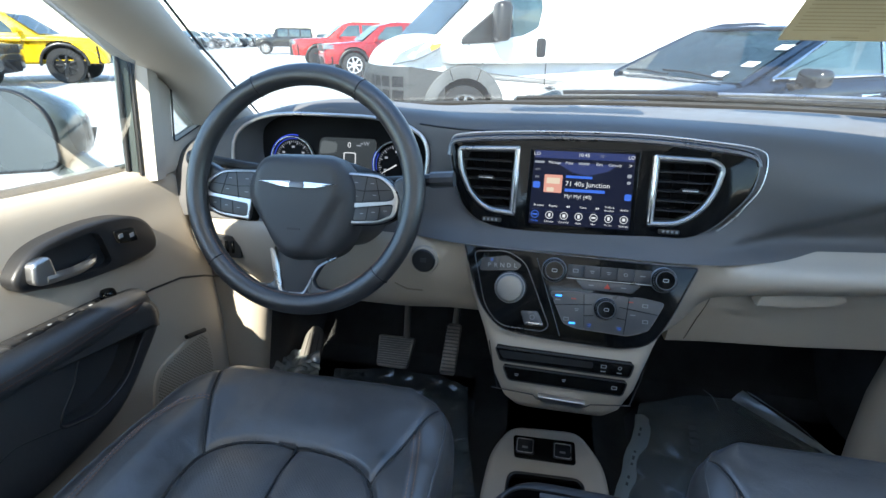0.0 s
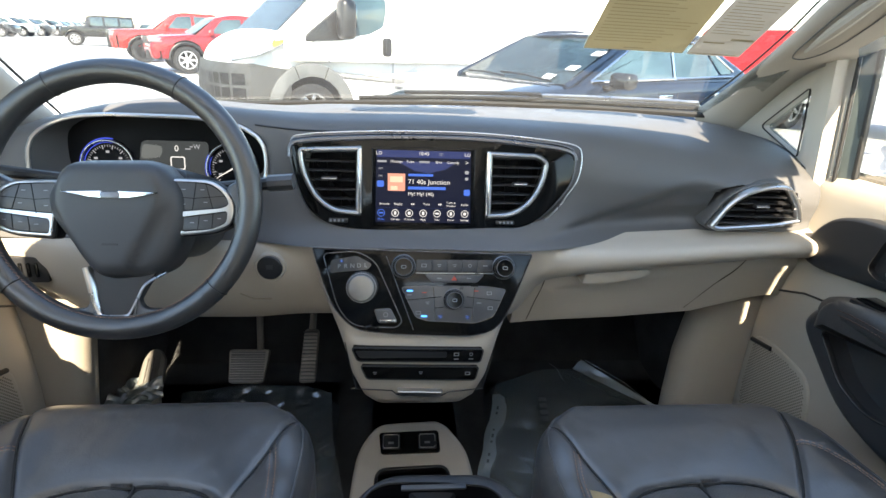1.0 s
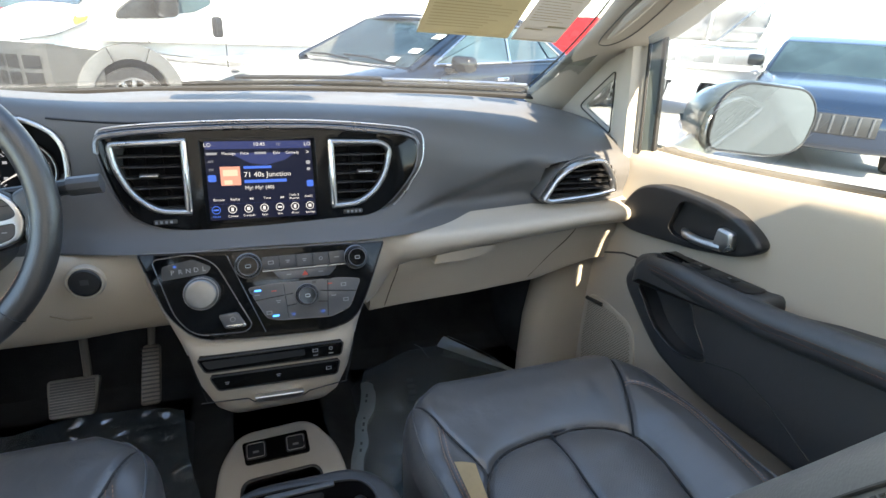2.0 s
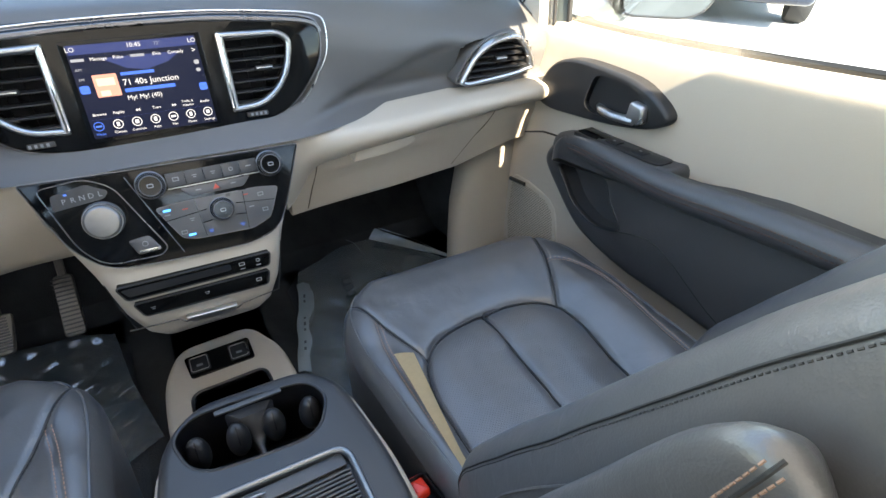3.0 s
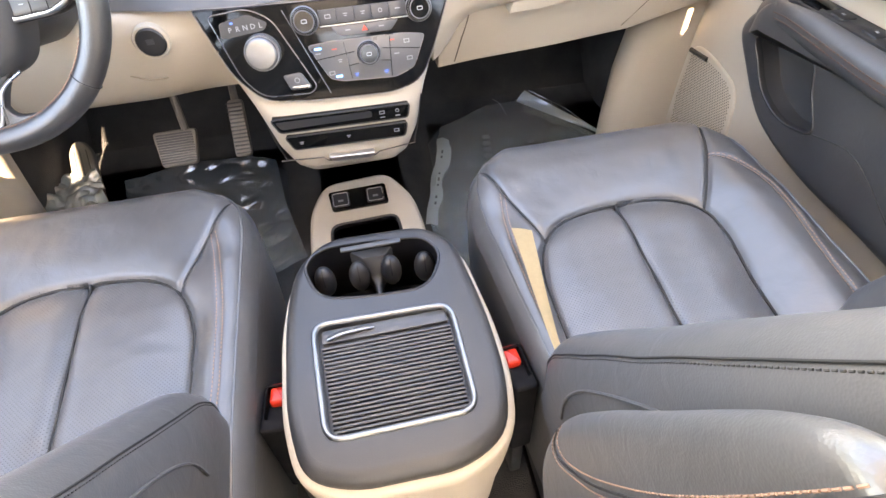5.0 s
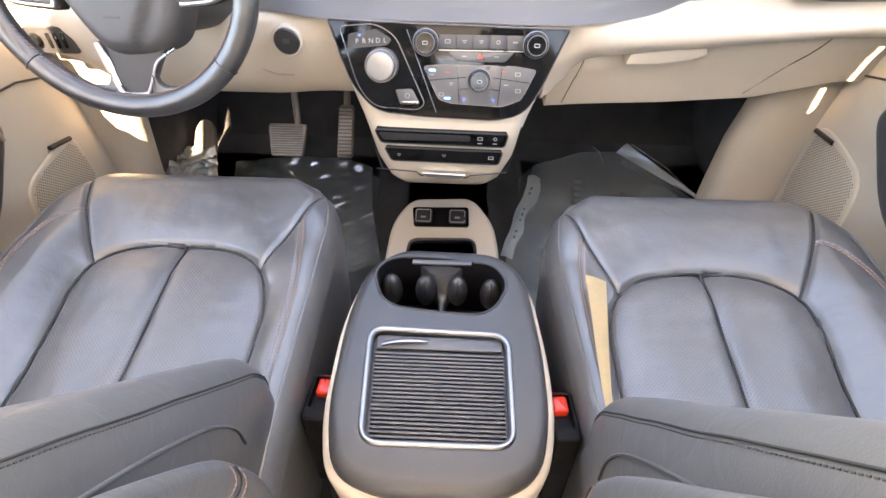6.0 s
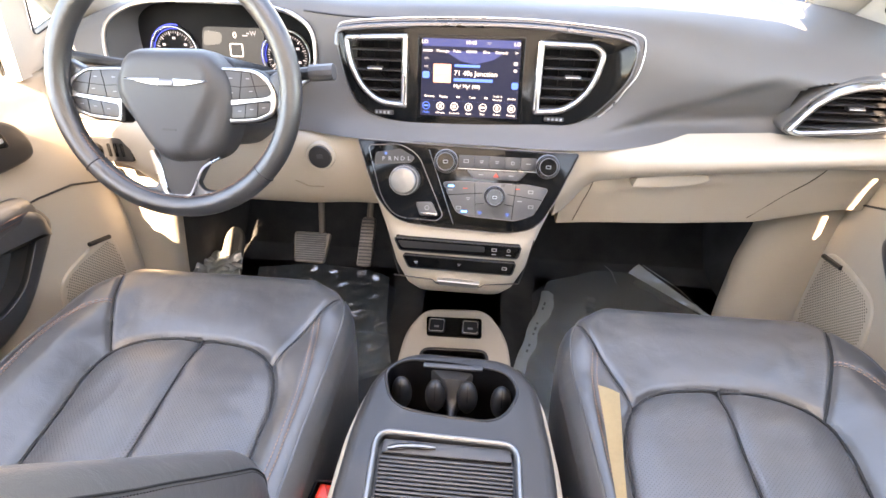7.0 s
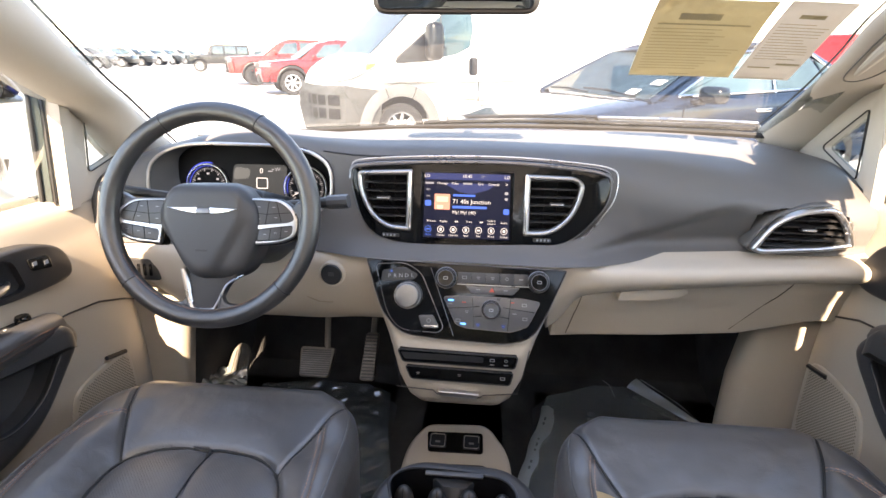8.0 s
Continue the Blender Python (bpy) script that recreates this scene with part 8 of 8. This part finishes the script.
SUV_LOW = [(-2.40, 0.42), (-2.45, 0.75), (-2.35, 1.02), (-1.30, 1.12), (2.30, 1.14), (2.38, 0.95), (2.38, 0.40)]
SUV_CAB = [(-1.25, 1.05), (-0.55, 1.62), (0.0, 1.74), (2.0, 1.70), (2.32, 1.05)]
SUV_GL = ([(-0.75, 1.18), (-0.35, 1.58), (0.20, 1.62), (0.20, 1.18)], [(0.30, 1.18), (0.30, 1.62), (1.10, 1.60), (1.20, 1.18)], [(1.32, 1.18), (1.25, 1.58), (1.92, 1.56), (2.05, 1.20)])
SUV_O = dict(screen=((-1.18, 1.16), (-0.55, 1.60)), pillars=SUV_GL, clad=BLACK_PLASTIC, grille=(-2.42, 0.92, 1.3, 0.22), lamp=(-2.28, 0.75, 0.95, 0.35, 0.30, 0.13), bumper=(-2.48, 0.52, 0.25, BLACK_PLASTIC), mirror=(-0.75, 1.20), handles=((-0.05, 1.05), (1.0, 1.05)), joints=(-0.85, 0.24, 1.25))
vehicle("sport_utility", "dark red sport utility vehicle with bright alloy wheels", "car", M(-5.67, 18.8, 0, 0, 0, 30), MAROON, SUV_LOW, SUV_CAB, 1.95, (-1.48, 1.48), 0.40, dict(SUV_O, rim=RIM))
PICK_LOW = [(-2.75, 0.50), (-2.80, 0.90), (-2.70, 1.15), (-1.35, 1.22), (3.0, 1.25), (3.0, 0.55)]
PICK_CAB = [(-1.35, 1.15), (-0.60, 1.75), (-0.2, 1.88), (1.1, 1.86), (1.35, 1.15)]
PICK_O = dict(screen=((-1.28, 1.25), (-0.60, 1.74)), pillars=([(-0.80, 1.28), (-0.40, 1.72), (0.10, 1.76), (0.10, 1.28)], [(0.20, 1.28), (0.20, 1.76), (0.98, 1.74), (1.12, 1.28)]), clad=BLACK_PLASTIC, grille=(-2.76, 0.98, 1.3, 0.32), lamp=(-2.62, 0.78, 1.02, 0.35, 0.30, 0.16), bumper=(-2.86, 0.74, 0.46, BLACK_PLASTIC), mirror=(-0.85, 1.36), handles=((0.0, 1.15), (1.0, 1.15)), joints=(-0.9, 0.15, 1.28), rim=RIM_DARK)
vehicle("pickup_truck", "bright red pickup truck with black wheels", "pickup truck", M(-8.96, 24.0, 0, 0, 0, 30), REDP, PICK_LOW, PICK_CAB, 2.05, (-1.75, 1.9), 0.42, PICK_O)
JEEP_LOW = [(-2.1, 0.55), (-2.15, 0.85), (-2.05, 1.15), (-0.85, 1.20), (2.1, 1.20), (2.1, 0.55)]
JEEP_CAB = [(-0.80, 1.12), (-0.55, 1.80), (-0.2, 1.88), (2.05, 1.86), (2.1, 1.12)]
JEEP_O = dict(tumble=0.08, screen=((-0.78, 1.25), (-0.58, 1.76)), pillars=([(-0.45, 1.25), (-0.38, 1.75), (0.30, 1.75), (0.30, 1.25)], [(0.42, 1.25), (0.42, 1.75), (1.15, 1.75), (1.15, 1.25)], [(1.28, 1.25), (1.28, 1.72), (1.95, 1.70), (1.95, 1.25)]), clad=BLACK_PLASTIC, grille=(-2.14, 0.95, 1.1, 0.3), lamp=(-2.14, 0.6, 0.98, 0.06, 0.18, 0.18), bumper=(-2.3, 0.6, 0.2, BLACK_PLASTIC), joints=(-0.6, 0.36, 1.2), mirror=(-0.5, 1.3))
vehicle("off_roader", "black boxy off-road vehicle", "car", M(-20.3, 39.4, 0, 0, 0, 25), BLACKP, JEEP_LOW, JEEP_CAB, 1.90, (-1.4, 1.5), 0.42, JEEP_O)
vehicle("pickup_truck", "yellow lifted pickup truck with black bumper and wheels", "pickup truck", M(-15.1, 12.65, 0, 0, 0, 210), YELLOW, PICK_LOW, PICK_CAB, 2.05, (-1.75, 1.9), 0.46, PICK_O)
vehicle("sport_utility", "dark grey sport utility vehicle with a slotted grille", "car", M(-14.9, 9.7, 0, 0, 0, 210), GREENB, SUV_LOW, SUV_CAB, 1.95, (-1.48, 1.48), 0.40, SUV_O)
vehicle("panel_van", "distant white panel van behind the red vehicles", "van", M(-8.5, 34.0, 0, 0, 0, 30), WHITE, VAN_LOW, VAN_CAB, 2.05, (-1.75, 2.2), 0.35, dict(tumble=0.05, screen=((-2.13, 1.27), (-1.22, 2.12)), pillars=(VAN_WIN,)))

# ---- door mirrors of the van ----
def mirror(s, y, z, x):
    """Housing whose glass looks back; x its middle."""
    ob = thing("door_mirror", "silver door mirror with a dark-edged glass", "car mirror", "door mirrors", at=M(x, y, z, 0, 0, -s * 4))
    o = rounded([(-0.155 * s, -0.060), (0.06 * s, -0.080), (0.135 * s, -0.060), (0.150 * s, 0.030), (0.10 * s, 0.080), (-0.09 * s, 0.092), (-0.150 * s, 0.05)][::s], 0.045, 5)
    fm = pose(0, 0, 0, 90, 0, 0)
    loops = [lift(inset2(o, 0.006), 0.0, fm), lift(o, -0.008, fm), lift(inset2(o, 0.004), -0.05, fm), lift(inset2(o, 0.020), -0.10, fm), lift(inset2(o, 0.045), -0.135, fm), lift(inset2(o, 0.062), -0.150, fm)]
    part("housing", rings(bmesh.new(), loops, True, True, True), SILVER_PAINT, ob, "silver painted housing", 50)
    part("glass_rim", band(bmesh.new(), inset2(o, 0.003), inset2(o, 0.008), -0.004, 0.004, fm, 0.002), BLACK_PLASTIC, ob, "dark rim")
    part("glass", slab(bmesh.new(), inset2(o, 0.0075), 0.000, 0.002, fm), MIRROR, ob, "mirror glass")
    part("foot", tube(bmesh.new(), [(-s * 0.10, 0.05, -0.045), (-s * 0.16, 0.04, -0.075), (-s * 0.20, 0.03, -0.085)], [0.035, 0.032, 0.028], 12), SILVER_PAINT, ob)
    return ob


mirror(1, 0.90, 1.118, 1.075)
mirror(-1, 0.83, 1.082, -1.085)

# outer sills of the front doors, seen below the glass
for s in (1, -1):
    dz = 0 if s > 0 else -0.035
    bm = bmesh.new()
    rings(bm, [[(s * 0.835, y, 1.055 + dz + 0.085 * smooth01((0.95 - y) / 1.2)), (s * 0.90, y, 1.035 + dz + 0.085 * smooth01((0.95 - y) / 1.2)), (s * 0.96, y, 0.95 + dz), (s * 0.985, y, 0.75), (s * 0.97, y, 0.35)] for y in [1.3 - 0.15 * k for k in range(20)]], False)
    bmesh.ops.solidify(bm, geom=bm.faces[:], thickness=0.01)
    tagged(part("outer_skin_" + ("right" if s > 0 else "left"), bm, SILVER_PAINT), "silver painted outer door skin", "car body", kind="structure")

# cowl and wipers in front of the windscreen
bm = rings(bmesh.new(), [[screen_at(i / 20, 0.0) + Vector((0, 0.02 + 0.05 * v, -0.016 - 0.05 * v)) for i in range(21)] for v in (0, 0.5, 1)], False)
bmesh.ops.solidify(bm, geom=bm.faces[:], thickness=0.01)
tagged(part("cowl", bm, BLACK_PLASTIC), "black plastic cowl below the windscreen", "cowl", kind="structure")
for u0, u1 in ((0.40, 0.72), (0.62, 0.96)):
    w = thing("wiper", "black windscreen wiper at rest", "wiper", "wipers")
    pts = [screen_at(u0 + (u1 - u0) * k / 12, 0.030 + 0.012 * k / 12) + Vector((0, 0.022, 0.006)) for k in range(13)]
    part("blade", tube(bmesh.new(), pts, 0.006, 6), RUBBER, w)
    part("arm", tube(bmesh.new(), [p + Vector((0, 0.012, 0.012)) for p in pts[3:]] + [pts[-1] + Vector((0.05, 0.05, -0.03))], 0.006, 6), SATIN if u0 > 0.5 else BLACK_PLASTIC, w)

# ---- more vehicles ----
vehicle("sport_utility", "bright red sport utility vehicle behind the sedan", "car", M(8.1, 10.9, 0, 0, 0, 208), REDP, SUV_LOW, SUV_CAB, 1.95, (-1.48, 1.48), 0.40, SUV_O)
up = lambda pts: [(x, z * 1.08) for x, z in pts]
vehicle("hatchback", "dark navy hatchback parked nose to the aisle", "car", M(7.9, 5.3, 0, 0, 0, 36), NAVY,
    up(sx([(-2.42, 0.30), (-2.47, 0.60), (-2.36, 0.76), (-2.0, 0.87), (-1.35, 0.96), (-1.0, 1.0), (1.75, 1.03), (2.12, 0.98), (2.18, 0.30)])),
    up(sx([(-1.20, 0.92), (-0.30, 1.36), (0.05, 1.43), (0.45, 1.45), (1.45, 1.40), (1.95, 1.12), (2.0, 0.95)])), 1.80, (-1.40, 1.32), 0.34,
    dict(tumble=0.20, soft=0.10, screen=((-1.08, 1.0), (-0.29, 1.415)), pillars=[up(sx(q)) for q in ([(-0.86, 1.035), (-0.18, 1.345), (0.33, 1.38), (0.33, 1.04)], [(0.40, 1.04), (0.40, 1.38), (1.10, 1.35), (1.40, 1.08)])], mirror=(-0.66, 1.16), mirror_mat=BLACKP, joints=(-0.80, 0.34, 1.16), lamp=(-2.08, 0.62, 0.74, 0.30, 0.34, 0.12), grille=(-2.28, 0.58, 0.85, 0.22)))

# pale service truck with an open steel frame
trk = thing("service_truck", "white flatbed truck with a steel ladder frame", "truck", at=M(8.4, 9.0, 0, 0, 0, -43))
part("bed", box(bmesh.new(), 0.3, 0, 0.82, 2.6, 1.9, 0.30, 0.03), WHITE, trk, "white truck bed")
part("cab", slab(bmesh.new(), rounded([(-2.2, 0.5), (-2.2, 1.05), (-1.7, 1.18), (-1.35, 1.75), (-0.6, 1.80), (-0.55, 0.5)], 0.08), -0.9, 0.9, pose(0, 0, 0, 90), 0.08), WHITE, trk, "white truck cab")
part("cab_window", slab(bmesh.new(), rounded([(-1.55, 1.2), (-1.28, 1.64), (-0.72, 1.68), (-0.70, 1.2)], 0.05), -0.91, 0.91, pose(0, 0, 0, 90)), TINT, trk, "dark cab window")
part("locker", box(bmesh.new(), 0.4, -0.9, 1.15, 1.9, 0.35, 0.36, 0.02), WHITE, trk, "white side locker")
part("locker", box(bmesh.new(), 0.4, 0.9, 1.15, 1.9, 0.35, 0.36, 0.02), WHITE, trk, "white side locker")
# panels of the white truck, coloured grey for the shade between ledges
for x in (-0.25, 0.40, 1.05):
    part("locker_door", box(bmesh.new(), x, -1.08, 1.15, 0.58, 0.02, 0.27, 0.006), GREYP, trk, "locker door, greyed to stand in for shade")
for z in (0.70, 0.94, 1.36):
    part("ledge", box(bmesh.new(), 0.4, -1.07, z, 2.1, 0.16, 0.05, 0.01), WHITE, trk, "white steel ledge")
part("hopper", rings(bmesh.new(), [[(x, y * f, z) for x, y in ((-0.45 - 0.2 * (f - 1), -0.7), (1.4 + 0.2 * (f - 1), -0.7), (1.4 + 0.2 * (f - 1), 0.7), (-0.45 - 0.2 * (f - 1), 0.7))] for z, f in ((1.38, 0.9), (1.75, 1.2), (1.95, 1.22))], True, True, True), GREYP, trk, "pale grey load hopper")
for x in (-0.45, 0.5, 1.5):
    for y in (-0.9, 0.9):
        part("post", tube(bmesh.new(), [(x, y, 0.95), (x, y, 2.35)], 0.035, 8), SATIN, trk, "steel post")
for y in (-0.9, 0.9):
    part("rail", tube(bmesh.new(), [(-0.45, y, 2.33), (1.5, y, 2.33)], 0.035, 8), SATIN, trk, "steel rail")
    part("brace", tube(bmesh.new(), [(-0.45, y, 1.2), (0.5, y, 2.3)], 0.025, 8), SATIN, trk)
    part("brace", tube(bmesh.new(), [(0.5, y, 1.2), (1.5, y, 2.3)], 0.025, 8), SATIN, trk)
for x in (-1.45, 1.0):
    for sy in (-1, 1):
        wheel_parts(trk, x, sy * 0.82, 0.38, 0.24, sy)

# distant rows
random.seed(11)
far_mats = [REDP, paint("orange_paint", (0.55, 0.16, 0.02)), GREENB, GREYP, WHITE, BLACKP]
proto = [vehicle("sport_utility", "distant parked car in the far row", "car", M(-52, 82, 0, 0, 0, 95), mt, SUV_LOW, SUV_CAB, 1.95, (-1.48, 1.48), 0.40, dict(screen=((-1.18, 1.16), (-0.55, 1.60)), pillars=SUV_GL[:2]), "far row") for mt in far_mats]
for k, ob in enumerate(proto):
    ob.matrix_world = M(-45 + k * 3.4, 88, 0, 0, 0, 92)
for k in range(10):
    copy_thing(proto[(2, 5, 5, 3, 2, 5, 2, 2, 5, 2)[k]], M(-33.5 - k * 1.2, 42 + k * 4.6, 0, 0, 0, 195))
pole = thing("light_pole", "tall white parking-lot light pole", "light pole", "light poles", at=M(-30, 130, 0))
part("shaft", tube(bmesh.new(), [(0, 0, 0), (0, 0, 12)], [0.16, 0.09], 10), POLE, pole)
part("lamp_head", box(bmesh.new(), 0.3, 0, 12, 0.9, 0.35, 0.14, 0.04), POLE, pole)
part("foot", tube(bmesh.new(), [(0, 0, 0), (0, 0, 0.8)], 0.3, 12), CONCRETE, pole)
for x, y in ((-32, 120), (-29.5, 105), (-26.5, 92), (-23.8, 80), (-20.6, 68), (-17.5, 58), (-13.2, 49), (-66, 118), (-62, 105), (-50, 36)):
    copy_thing(pole, M(x, y, 0))
